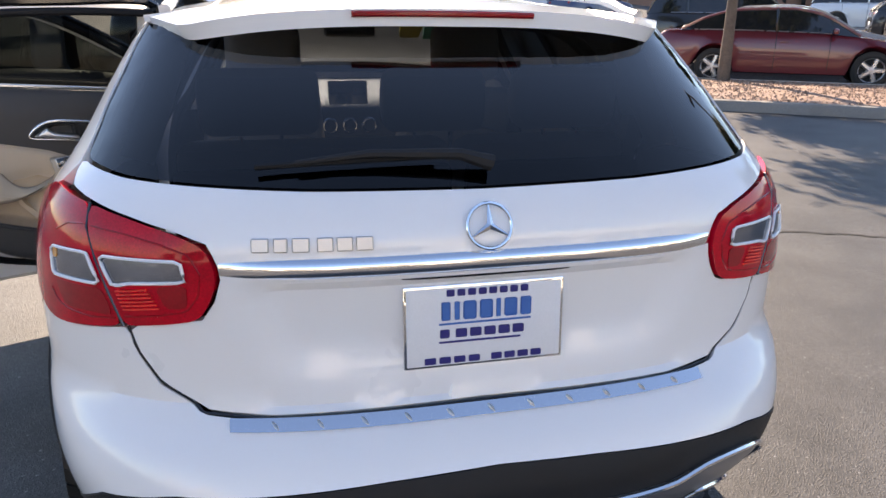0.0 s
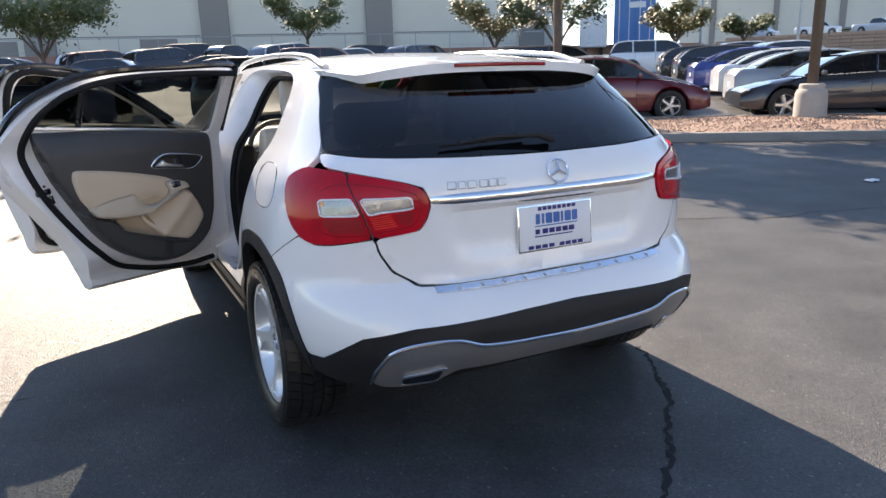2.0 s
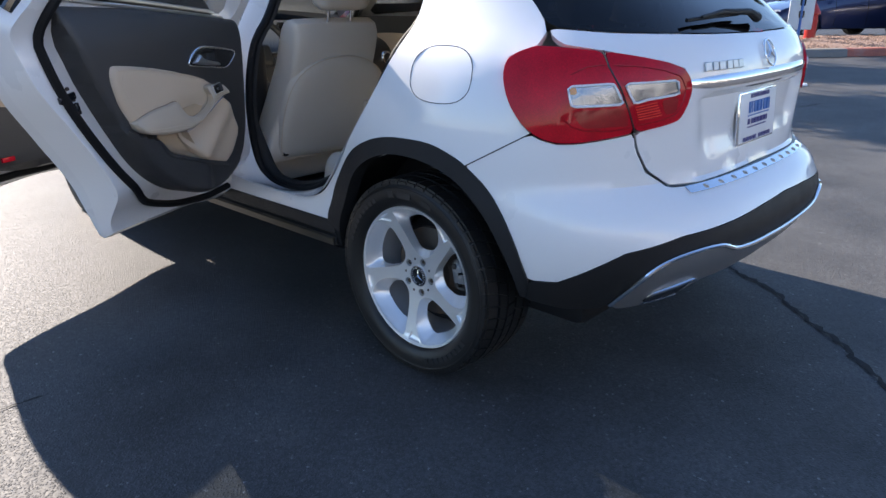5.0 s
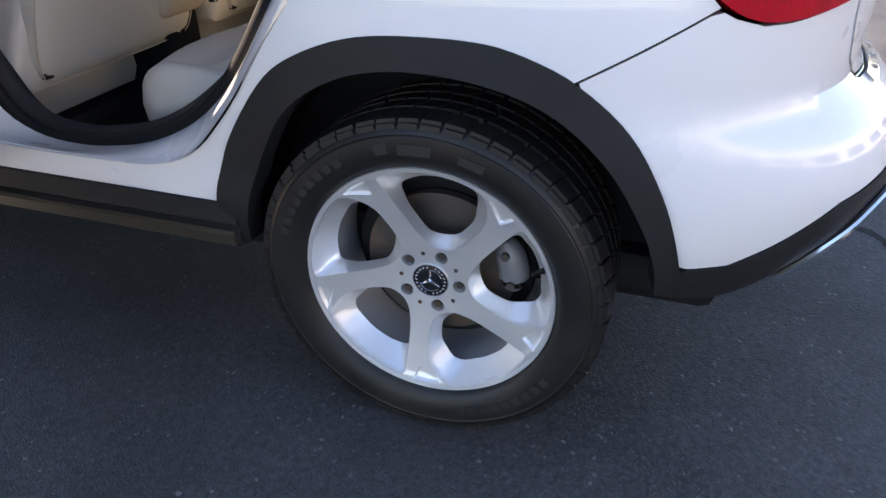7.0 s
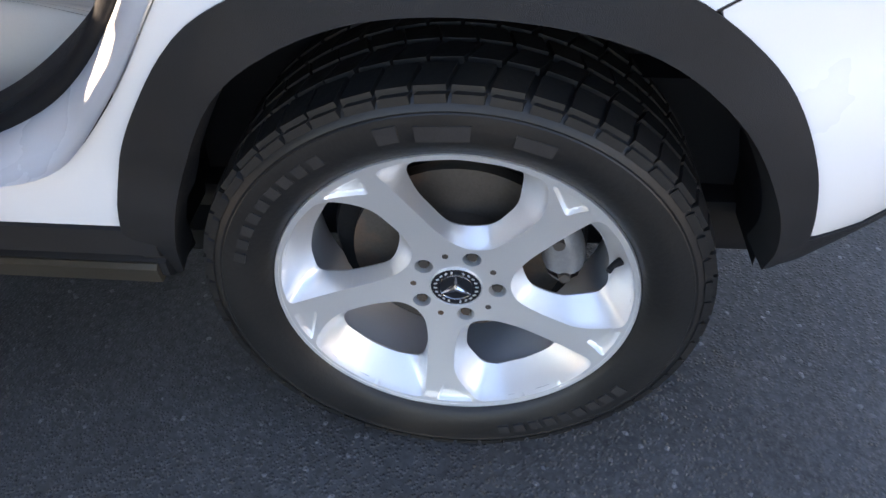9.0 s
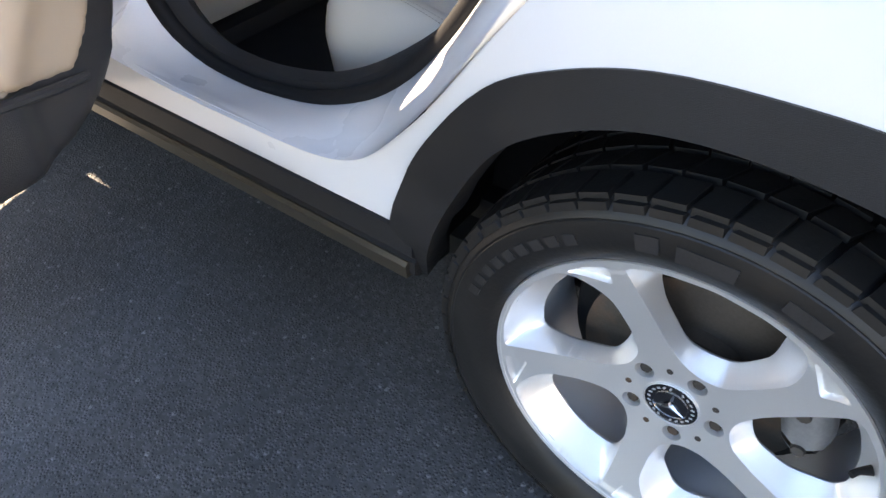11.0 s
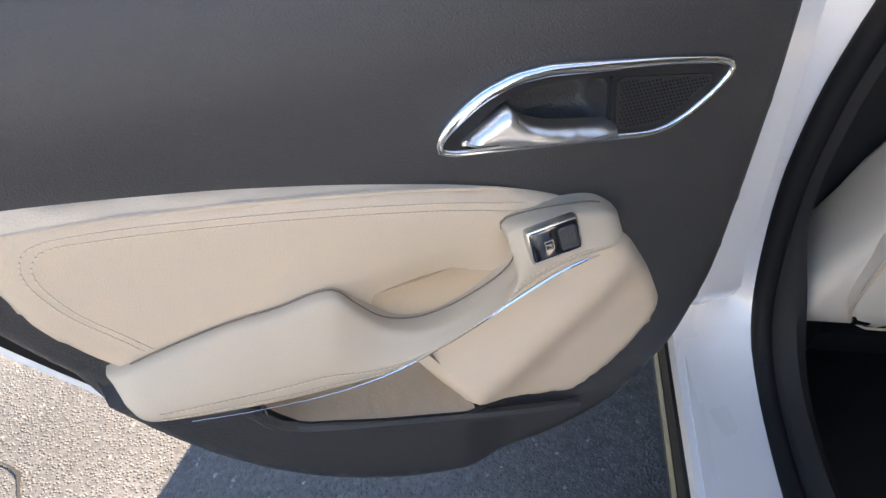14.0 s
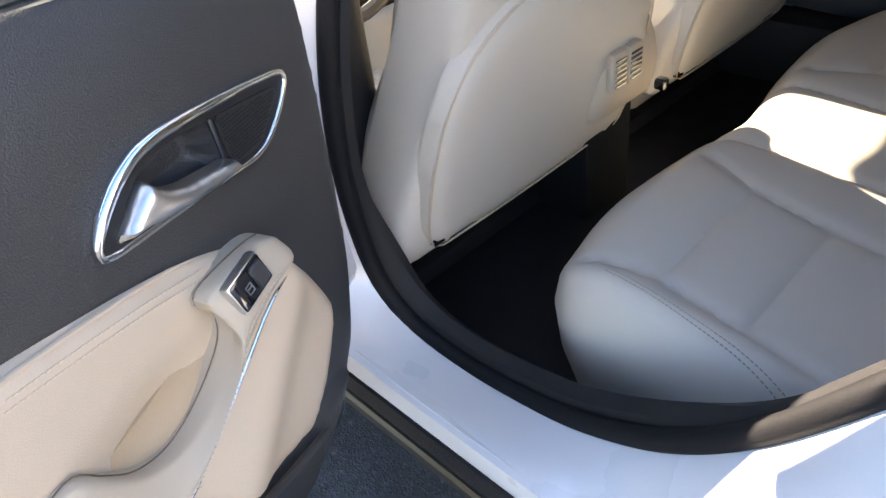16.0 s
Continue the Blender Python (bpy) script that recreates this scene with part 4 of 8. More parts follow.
def wheel_parts(owner):
    """Adds rim, tyre and hub parts under owner, about its own origin."""
    pts, depth, gone, edge_at, nr, nt, deep = wheel_sector()
    verts, faces, index = [], [], {}
    idx = np.arange((nr + 1) * (nt + 1)).reshape(nr + 1, nt + 1)
    for k in range(5):
        c, s_ = math.cos(radians(72 * k)), math.sin(radians(72 * k))

        def vert(i, on_edge):
            y, z = edge_at[i] if on_edge else pts[i]
            x = -0.046 if on_edge else depth[i]
            p = (x, -(y * c - z * s_), y * s_ + z * c)
            key = tuple(round(q, 5) for q in p)
            if key not in index:
                index[key] = len(verts)
                verts.append(p)
            return index[key]
        for i in range(nr):
            for j in range(nt):
                quad = [idx[i, j], idx[i + 1, j], idx[i + 1, j + 1], idx[i, j + 1]]
                if all(gone[q] for q in quad):
                    continue
                face = list(dict.fromkeys(vert(q, bool(gone[q])) for q in quad))
                if len(face) > 2:
                    faces.append(face)
    me = bpy.data.meshes.new("rim")
    me.from_pydata(verts, [], faces)
    me.validate()
    bm = bmesh.new()
    bm.from_mesh(me)
    bmesh.ops.recalc_face_normals(bm, faces=bm.faces)
    bpy.data.meshes.remove(me)
    rim = part("rim", bm, ALLOYLIT, owner, "silver five-spoke alloy rim")
    bm = bmesh.new()
    for k in range(5):
        ring = [Vector((q.x * math.cos(radians(72 * k)) - q.y * math.sin(radians(72 * k)), q.x * math.sin(radians(72 * k)) + q.y * math.cos(radians(72 * k)))) for q in deep]
        rows = [[bm.verts.new((x, -q.x, q.y)) for q in inset_ring(ring, g)] for x, g in ((-0.0465, 0.0), (-0.044, -0.0010), (-0.040, -0.0035))]
        for P, Q in zip(rows, rows[1:]):
            for q in range(len(ring)):
                bm.faces.new([P[q], P[(q + 1) % len(ring)], Q[(q + 1) % len(ring)], Q[q]])
    # the darker silver paints shade onto the windows' inner walls
    part("window_wall", bm, ALLOY, rim, "silver inner walls of the spoke windows, toned as shaded")
    bmr = lathe([(-0.090, 0.231), (-0.0985, 0.2335), (-0.0995, 0.238), (-0.094, 0.2405), (-0.086, 0.238)], 72)
    part("rim_lip", bmr, ALLOYLIT, rim)
    # the barrel takes the same shade tone
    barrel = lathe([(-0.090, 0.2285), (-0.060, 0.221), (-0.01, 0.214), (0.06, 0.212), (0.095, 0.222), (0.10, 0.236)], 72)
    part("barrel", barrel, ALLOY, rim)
    bx = face_depth(0.0)
    badge = part("hub_cap", lathe([(bx - 0.002, 0.0001), (bx - 0.0035, 0.020), (bx - 0.003, 0.0225), (bx - 0.001, 0.0225)], 36), GLOSSBLACK, rim, "black hub cap with a silver ring")
    part("cap_ring", lathe([(bx + 0.006, 0.0365), (bx - 0.003, 0.036), (bx - 0.0038, 0.035), (bx - 0.003, 0.0342), (bx + 0.002, 0.034)], 36), ALLOY, badge)
    part("cap_ring_band", lathe([(bx - 0.0022, 0.0345), (bx - 0.0028, 0.0335), (bx - 0.0028, 0.022)], 36), GLOSSBLACK, badge)
    part("cap_ring_inner", lathe([(bx - 0.002, 0.0235), (bx - 0.0045, 0.0228), (bx - 0.002, 0.022)], 36), CHROME, badge)
    for a in (90, 210, 330):
        part("cap_spoke", tube([polar(0.0, a, bx - 0.0040), polar(0.011, a, bx - 0.0046), polar(0.0222, a, bx - 0.0036)], [0.0042, 0.0026, 0.0008], 6), CHROME, badge)
    for k in range(22):
        if k not in (5, 16):
            part("band_mark", moved(box((-0.0004, -0.0012, -0.0022), (0.0004, 0.0012, 0.0022), 0.0), Matrix.Translation(polar(0.0282, 360 * k / 22 + 4, bx - 0.0030)) @ pose(0, 0, 0, 360 * k / 22 - 86)), ALLOY, badge, smooth=False)
    for k in range(5):
        a = 68 + 72 * k
        part("wheel_bolt", moved(lathe([(-0.012, 0.0001), (-0.012, 0.0075), (0.004, 0.0085)], 6), Matrix.Translation(polar(0.056, a, bx + 0.014))), STEEL, rim)
        part("pin_hole", moved(lathe([(-0.0012, 0.0001), (-0.0012, 0.0042), (0.003, 0.005)], 10), Matrix.Translation(polar(0.058, a + 36, face_depth(0.058) + 0.0005))), STEEL, rim)
    va = 17
    part("valve", tube([polar(0.219, va, -0.072), polar(0.208, va + 1, -0.082), polar(0.202, va + 1, -0.090)], [0.006, 0.004, 0.004], 8), RUBBER, rim)
    # tyre
    side = [(-0.088, 0.2365), (-0.100, 0.241), (-0.108, 0.250), (-0.116, 0.268), (-0.1185, 0.285), (-0.117, 0.300), (-0.1155, 0.3015), (-0.1165, 0.304), (-0.113, 0.312), (-0.104, 0.321), (-0.096, 0.3245)]
    prof = side + [(-a, b) for a, b in reversed(side)]
    tyre = part("tyre", lathe(prof, 96), TYRE, owner, "black road tyre with worn tread")
    bm = bmesh.new()
    rnd = random.Random(4)
    def block(x0, x1, a0, a1, skew, r0=0.3235, r1=0.3325, drop=0.0):
        vs = []
        for r, shrink in ((r0, 0.0), (r1, 0.0012)):
            for x, a in ((x0 + shrink, a0 + shrink / r), (x1 - shrink, a0 + skew + shrink / r), (x1 - shrink, a1 + skew - shrink / r), (x0 + shrink, a1 - shrink / r)):
                rr = r - drop * max(0, abs(x) - 0.07) * (1 if r == r1 else 1)
                vs.append(bm.verts.new((x, rr * math.cos(a), rr * math.sin(a))))
        bm.faces.new(vs[4:])
        for i in range(4):
            bm.faces.new([vs[i], vs[(i + 1) % 4], vs[4 + (i + 1) % 4], vs[4 + i]])
    n = 52
    for k in range(n):
        a0 = 2 * math.pi * k / n + rnd.uniform(-0.006, 0.006)
        w = 2 * math.pi / n
        for x0, x1, sk, ph, gapf in ((-0.1065, -0.066, 0.03, 0.0, 0.10), (-0.058, -0.022, 0.05, 0.35, 0.07), (-0.016, 0.016, -0.02, 0.6, 0.05), (0.022, 0.058, 0.05, 0.15, 0.07), (0.066, 0.1065, 0.03, 0.5, 0.10)):
            block(x0, x1, a0 + ph * w, a0 + ph * w + w * (1 - gapf), sk, drop=0.13)
        # shoulder lugs with a short slot between them
        block(-0.1142, -0.105, a0 + 0.02 * w, a0 + 0.90 * w, 0.012, 0.312, 0.3215)
        block(0.105, 0.1142, a0 + 0.02 * w, a0 + 0.90 * w, 0.012, 0.312, 0.3215)
    tagged(part("tread", bm, TYRE, tyre, smooth=False), kind="stuff")
    # raised sidewall marks, kept as plain bars
    bm = bmesh.new()
    def mark(deg, width, r0, r1):
        vs = []
        for r, d in ((r0, -width / 2), (r0, width / 2), (r1, width / 2), (r1, -width / 2)):
            x = -0.1195 if 0.262 < (r0 + r1) / 2 < 0.296 else -0.1175
            vs.append(bm.verts.new(polar(r, deg + d, x)))
        low = [bm.verts.new(q.co + Vector((0.004, 0, 0))) for q in vs]
        bm.faces.new(vs)
        for i in range(4):
            bm.faces.new([vs[i], vs[(i + 1) % 4], low[(i + 1) % 4], low[i]])
    for k in range(9):
        mark(286 + 5.2 * k, 3.4, 0.268, 0.286)
    for k in range(9):
        mark(122 + 5.0 * k, 3.2, 0.272, 0.286)
    mark(104, 5, 0.272, 0.292), mark(92, 12, 0.270, 0.289), mark(72, 9, 0.272, 0.287)
    tagged(part("sidewall_relief", bm, RUBBERMARK, tyre, smooth=False), kind="stuff")
    return rim


CALIPER = material("grey_cast_iron", (0.20, 0.20, 0.205), 0.5, 0.4, 0.15, 20, 200, 0.2)
RUBBERMARK = material("polished_rubber", (0.030, 0.028, 0.027), 0.35, 0, 0.2, 30, 300, 0.1, spec=0.3)
wheel0 = new("wheel")
wheel0.parent = car
wheel_parts(wheel0)
wheel0.matrix_world = pose(-0.78, 0.0, 0.3320)
for x, y, rz in ((0.78, 0.0, 180), (-0.78, AXLE, 0), (0.78, AXLE, 180)):
    w = copy_thing(wheel0, pose(x, y, 0.3320, 17 if y else 40, 0, rz))
    w.parent = car

# brakes, seen through the spokes
for sgn in (-1, 1):
    for y in (0, AXLE):
        m = Matrix.Translation((sgn * 0.78, y, 0.3320)) @ (Matrix.Identity(4) if sgn < 0 else pose(0, 0, 0, 0, 0, 180))
        disc = part("brake_disc", moved(lathe([(-0.028, 0.062), (-0.028, 0.078), (-0.008, 0.081), (-0.006, 0.150), (0.014, 0.150), (0.016, 0.05)], 48), m), STEEL, car, "rusty steel brake disc")
        part("hub", moved(lathe([(-0.030, 0.0001), (-0.030, 0.062), (0.0, 0.068)], 30), m), STEEL, disc)
        cal = []
        for k in range(9):
            a = -8 + 5 * k
            cal.append(polar(0.146, a, -0.014))
        body = part("brake_caliper", moved(tube(cal, [0.016, 0.025, 0.029, 0.030, 0.030, 0.030, 0.029, 0.025, 0.016], 10, flat=1.0), m), CALIPER, disc, "grey brake caliper")
        for a in (0, 24):
            part("caliper_bolt", moved(lathe([(-0.046, 0.0001), (-0.046, 0.008), (-0.03, 0.010)], 8), m @ Matrix.Translation(polar(0.146, a, 0))), STEEL, body)
        part("brake_shield", moved(lathe([(0.02, 0.05), (0.022, 0.178), (0.03, 0.182)], 40), m), RUBBER, disc)

# doors: modelled in their own frame; d runs from the hinge to the latch (-x), o outwards (+y)
def door_out(z):
    return half_width(z) - 0.86


def door_in(z):
    t = step01((z - 1.02) / 0.16)
    return (-0.112 + 0.098 * step01((0.63 - z) / 0.16)) * (1 - t) + (door_out(z) - 0.062) * t


def shell(fn, lift=0.0, sign=1):
    def surface(d, z):
        e = 0.004
        sl = (fn(z + e) - fn(z - e)) / (2 * e)
        n = Vector((0, 1, -sl)).normalized() * sign
        return Vector((-d, fn(z), z)) + n * lift, n
    return surface


def inner_flat(o):
    def surface(d, z):
        return Vector((-d, o, z)), Vector((0, -1, 0))
    return surface


def lerp_ring(a, b, n):
    return [a.lerp(b, k / n) for k in range(n)]


def ring_between(A, B):
    bm = bmesh.new()
    n = len(A)
    a, b = [bm.verts.new(p) for p in A], [bm.verts.new(p) for p in B]
    for j in range(n):
        bm.faces.new([a[j], a[(j + 1) % n], b[(j + 1) % n], b[j]])
    return bm


def grown(ring, amount):
    """Moves a flat ring outwards (inwards for less than 0)."""
    return inset_ring(ring, -amount)


def resample(ring, n):
    pts = [Vector((*p, 0)) for p in ring]
    L = [0.0]
    for i in range(len(pts)):
        L.append(L[-1] + (pts[(i + 1) % len(pts)] - pts[i]).length)
    out = []
    for k in range(n):
        s = L[-1] * k / n
        i = max(j for j in range(len(pts)) if L[j] <= s)
        t = (s - L[i]) / max(L[i + 1] - L[i], 1e-9)
        q = pts[i].lerp(pts[(i + 1) % len(pts)], t)
        out.append(Vector((q.x, q.y)))
    return out


def grown_line(pts, amount):
    """An open run of points moved sideways, downwards first."""
    out = []
    for i, p in enumerate(pts):
        t = (pts[min(i + 1, len(pts) - 1)] - pts[max(i - 1, 0)]).normalized()
        q = Vector((-t.y, t.x))
        out.append(p + (q if q.y < 0 else -q) * amount)
    return out


def even(pts, n):
    """n + 1 points at even arc lengths along an open run of points."""
    P = [Vector(p) for p in pts]
    L = [0.0]
    for a, b in zip(P, P[1:]):
        L.append(L[-1] + (b - a).length)
    out, i = [], 0
    for k in range(n + 1):
        q = L[-1] * k / n
        while i < len(L) - 2 and L[i + 1] < q:
            i += 1
        out.append(P[i].lerp(P[i + 1], (q - L[i]) / max(L[i + 1] - L[i], 1e-9)))
    return out


def frame_band(outer, window, fn, sign, mat, name, parent, label="", thick=0.006, lift=0.0):
    return part(name, sheet(shell(fn, lift, sign), outer, [window], 0.04, thick), mat, parent, label)


def stitches(path, o, parent, mat, step=0.0048):
    bm = bmesh.new()
    pts = curve_points(path, False, step)
    for a, b in zip(pts[::1], pts[1::1]):
        oa, ob_ = (o(a.x, a.y), o(b.x, b.y)) if callable(o) else (o, o)
        p, q = Vector((-a.x, oa, a.y)), Vector((-b.x, ob_, b.y))
        p, q = p.lerp(q, 0.12), p.lerp(q, 0.78)
        w = Vector((0, 0, 1)).cross((q - p)).normalized() * 0.0006
        side = (q - p).normalized().cross(Vector((0, 1, 0))) * 0.00065
        vs = [bm.verts.new(x) for x in (p - side, q - side, q + side, p + side)]
        tp = [bm.verts.new(v.co + Vector((0, -0.0007, 0))) for v in vs]
        bm.faces.new(tp)
        for i in range(4):
            bm.faces.new([vs[i], vs[(i + 1) % 4], tp[(i + 1) % 4], tp[i]])
    tagged(part("stitching", bm, mat, parent, smooth=False), kind="stuff")


SEAMDARK = material("dark_seam", (0.17, 0.125, 0.09), 0.8, 0, 0.1, 20, 300, 0.1)
THREAD = material("beige_thread", (0.60, 0.50, 0.38), 0.7, 0, 0.1, 20, 300, 0.1)
MESHGRID = material("speaker_mesh", (0.018, 0.018, 0.019), 0.5, 0.2, 0.3, 30, 900, 0.6)
SATIN = material("satin_metal", (0.68, 0.67, 0.65), 0.33, 1.0, 0.04, 9, 300, 0.02)

DOOR_OUTER = [(-0.005, 0.445), (0.30, 0.438), (0.55, 0.437), (0.69, 0.437), (0.703, 0.445), (0.730, 0.53), (0.775, 0.65), (0.87, 0.80), (0.975, 0.95), (1.022, 1.07), (1.03, 1.12), (0.985, 1.20), (0.90, 1.285), (0.78, 1.352), (0.62, 1.392), (0.3, 1.412), (0.02, 1.415), (-0.008, 1.36), (-0.008, 1.1), (-0.008, 0.7)]
DOOR_WINDOW = [(0.062, 1.372), (0.10, 1.388), (0.58, 1.372), (0.71, 1.34), (0.82, 1.27), (0.893, 1.20), (0.888, 1.185), (0.5, 1.152), (0.085, 1.116), (0.068, 1.126)]
DOOR_SEAL = [(0.02, 1.392), (0.30, 1.393), (0.60, 1.372), (0.76, 1.325), (0.87, 1.24), (0.92, 1.15), (0.925, 1.06), (0.875, 0.92), (0.79, 0.775), (0.69, 0.643), (0.59, 0.555), (0.47, 0.507), (0.36, 0.478), (0.20, 0.462), (0.06, 0.470), (0.022, 0.53), (0.02, 0.8), (0.02, 1.2)]
TRIM = [(0.908, 1.183), (0.872, 1.07), (0.835, 0.965), (0.785, 0.87), (0.745, 0.80), (0.712, 0.742), (0.672, 0.687), (0.628, 0.642), (0.575, 0.602), (0.515, 0.571), (0.45, 0.552), (0.385, 0.545), (0.310, 0.553),
        (0.240, 0.582), (0.166, 0.645), (0.132, 0.75), (0.122, 0.86), (0.114, 0.98), (0.112, 1.118), (0.5, 1.152)]
LOW_CUT = [(0.625, 0.760), (0.610, 0.737), (0.592, 0.721), (0.507, 0.691), (0.412, 0.662), (0.347, 0.646), (0.292, 0.634), (0.248, 0.666), (0.208, 0.722), (0.207, 0.742), (0.230, 0.795), (0.256, 0.838), (0.270, 0.855), (0.33, 0.855),
           (0.45, 0.805), (0.55, 0.80), (0.62, 0.80)]
LIP = smooth_table([(0.10, 0.60), (0.29, 0.618), (0.41, 0.650), (0.507, 0.681), (0.594, 0.710), (0.632, 0.752), (0.75, 0.80)])
INSERT_UP = [(0.776, 1.007), (0.742, 1.006), (0.673, 0.998), (0.598, 0.987), (0.517, 0.971), (0.429, 0.9495), (0.381, 0.9355), (0.339, 0.919), (0.305, 0.901), (0.300, 0.87), (0.37, 0.82), (0.47, 0.78), (0.60, 0.785),
             (0.690, 0.800), (0.733, 0.842), (0.765, 0.893), (0.783, 0.965)]
INSERT_LOW = [(0.266, 0.862), (0.247, 0.843), (0.220, 0.797), (0.197, 0.742), (0.199, 0.718), (0.244, 0.659), (0.290, 0.625), (0.347, 0.639), (0.412, 0.657), (0.440, 0.690), (0.500, 0.765), (0.47, 0.815), (0.39, 0.852), (0.32, 0.872), (0.285, 0.872)]
POCKET = [(0.624, 0.764), (0.608, 0.741), (0.592, 0.7235), (0.507, 0.6935), (0.412, 0.6645), (0.43, 0.70), (0.485, 0.79), (0.56, 0.80), (0.63, 0.80)]
ARM_BACK = [(0.734, 0.838), (0.701, 0.850), (0.632, 0.866), (0.583, 0.871), (0.538, 0.877), (0.518, 0.853), (0.501, 0.833), (0.483, 0.823), (0.461, 0.819), (0.430, 0.825), (0.391, 0.844), (0.374, 0.861), (0.372, 0.882), (0.384, 0.898),
            (0.384, 0.909), (0.364, 0.913), (0.311, 0.910), (0.290, 0.904), (0.272, 0.890)]
ARM_FRONT = [(0.272, 0.875), (0.310, 0.874), (0.341, 0.866), (0.393, 0.840), (0.447, 0.812), (0.502, 0.790), (0.555, 0.783), (0.605, 0.785), (0.653, 0.791), (0.706, 0.803), (0.722, 0.818)]
HANDLE = [(0.175, 1.004), (0.1895, 0.9874), (0.209, 0.972), (0.227, 0.962), (0.247, 0.9592), (0.310, 0.967), (0.368, 0.9735), (0.4205, 0.979), (0.434, 0.984), (0.429, 0.996), (0.415, 1.0115), (0.395, 1.025), (0.371, 1.034), (0.343, 1.036),
          (0.294, 1.031), (0.236, 1.0245), (0.189, 1.017), (0.176, 1.0115)]
PANEL_O = -0.195
INWARD = Vector((0, 1, 0))


def pillow(ring, depth, edge):
    """A surface raised by depth, rounded over the last edge metres towards its border."""
    P = np.array([tuple(p) for p in ring])

    def height(d, z):
        A, B = P, np.roll(P, -1, 0)
        q = np.array((d, z))
        ab = B - A
        t = np.clip(((q - A) * ab).sum(1) / np.maximum((ab * ab).sum(1), 1e-12), 0, 1)
        dist = np.sqrt((((A + ab * t[:, None]) - q) ** 2).sum(1)).min()
        k = min(dist / edge, 1.0)
        return depth * math.sqrt(max(0.0, 1 - (1 - k) ** 2))

    return height


def raised(base, height):
    def surface(d, z):
        e = 0.003
        h = height(d, z)
        gx, gz = (height(d + e, z) - height(d - e, z)) / (2 * e), (height(d, z + e) - height(d, z - e)) / (2 * e)
        return Vector((-d, base - h, z)), Vector((-gx, -1, gz)).normalized()
    return surface


def rear_door(name, label, m, trim_side=True):
    door = thing(name, label, "car door", m)
    outer = curve_points(DOOR_OUTER, True, 0.022)
    window = curve_points(DOOR_WINDOW, True, 0.022)
    big_window = grown(window, 0.012)
    frame_band(outer, big_window, door_out, 1, PAINT, "outer_panel", door, "white outer door skin", 0.003)
    inner = inset_ring(outer, 0.022)
    frame_band(inner, window, door_in, -1, JAMB, "inner_panel", door, "white painted inner door sheet", 0.004)
    A = [shell(door_out)(*p)[0] for p in outer]
    B = [shell(door_in, 0.0, -1)(*p)[0] for p in inner]
    part("door_edge", ring_between(A, [a.lerp(b, 0.25) + Vector((0, 0.0, 0)) for a, b in zip(A, B)]), PAINT, door)
    part("door_flange", ring_between([a.lerp(b, 0.25) for a, b in zip(A, B)], B), JAMB, door)
    wA = [shell(door_out)(*p)[0] for p in big_window]
    wB = [shell(door_in, 0.0, -1)(*p)[0] for p in window]
    part("window_reveal", ring_between(wA, wB), JAMB, door)
    seal = curve_points(DOOR_SEAL[:-3], False, 0.025)
    part("seal", tube([shell(door_in, 0.006, -1)(*p)[0] for p in seal], 0.0135, 8, False, up=(0, 1, 0)), RUBBER, door, "black rubber seal on the inner sheet")
    # dark outer surround of the frame
    top = curve_points([(1.0, 1.16), (0.96, 1.235), (0.89, 1.30), (0.775, 1.362), (0.62, 1.402), (0.3, 1.420), (0.02, 1.423), (-0.012, 1.37), (-0.012, 1.12)], False, 0.03)
    part("frame_cover", tube([shell(door_out, 0.001)(*p)[0] + Vector((0, -0.02, 0)) for p in top], 0.0165, 8, up=(0, 1, 0)), GLOSSBLACK, door, "gloss black window frame cover")
    # glass, divider, belt strips
    def glass_o(z):
        return (door_out(z) + door_in(z)) / 2
    pane = part("window_pane", sheet(shell(glass_o), grown(window, 0.01), (), 0.08, 0.003, rim=False), PRIVACY, door, "tinted door window")
    pane.visible_shadow = True
    lo, hi = shell(glass_o)(0.70, 1.15)[0], shell(glass_o)(0.70, 1.36)[0]
    part("divider", tube([lo, lo.lerp(hi, 0.5), hi], 0.012, 8), GLOSSBLACK, door)
    belt = [Vector((-d, door_in(z) + 0.004, z)) for d, z in ((0.885, 1.188), (0.5, 1.157), (0.13, 1.125))]
    part("belt_strip", tube(belt, 0.007, 8, up=(0, 1, 0)), SATIN, door, "bright belt strip under the glass")
    # lining: a shallow shell whose lower part bellies out into a bowl
    ring = rounded(TRIM, 0.03, 4, 0.014)
    edge = pillow(ring, 1.0, 0.022)

    def trim_height(d, z):
        k = edge(d, z)
        lip = step01((LIP(d) + 0.022 - z) / 0.010)
        lean = 0.034 * (max(0.0, z - 1.045) / 0.13) ** 1.7
        return (0.014 + (0.008 + 0.016 * step01((d - 0.37) / 0.06)) * lip) * (0.45 + 0.55 * k) - lean
    cuts = [inset_ring(rounded(INSERT_UP, 0.02, 4, 0.014), 0.030), rounded(LOW_CUT, 0.012, 4, 0.010), inset_ring(rounded(HANDLE, 0.012, 3, 0.010), 0.004)]
    lining = part("lining", sheet(raised(PANEL_O + 0.014, trim_height), ring, cuts, 0.012, 0.085, rim_dir=INWARD, guides=[inset_ring(ring, 0.008), grown(cuts[1], 0.008)]), GRAIN, door, "black grained door lining")
    # upper insert, sunk towards the pull
    ring = rounded(INSERT_UP, 0.02, 4, 0.012)
    up_h = pillow(ring, 0.012, 0.020)

    def up_height(d, z):
        return up_h(d, z) - 0.016 * math.exp(-(((d - 0.455) / 0.075) ** 2 + ((z - 0.842) / 0.030) ** 2))
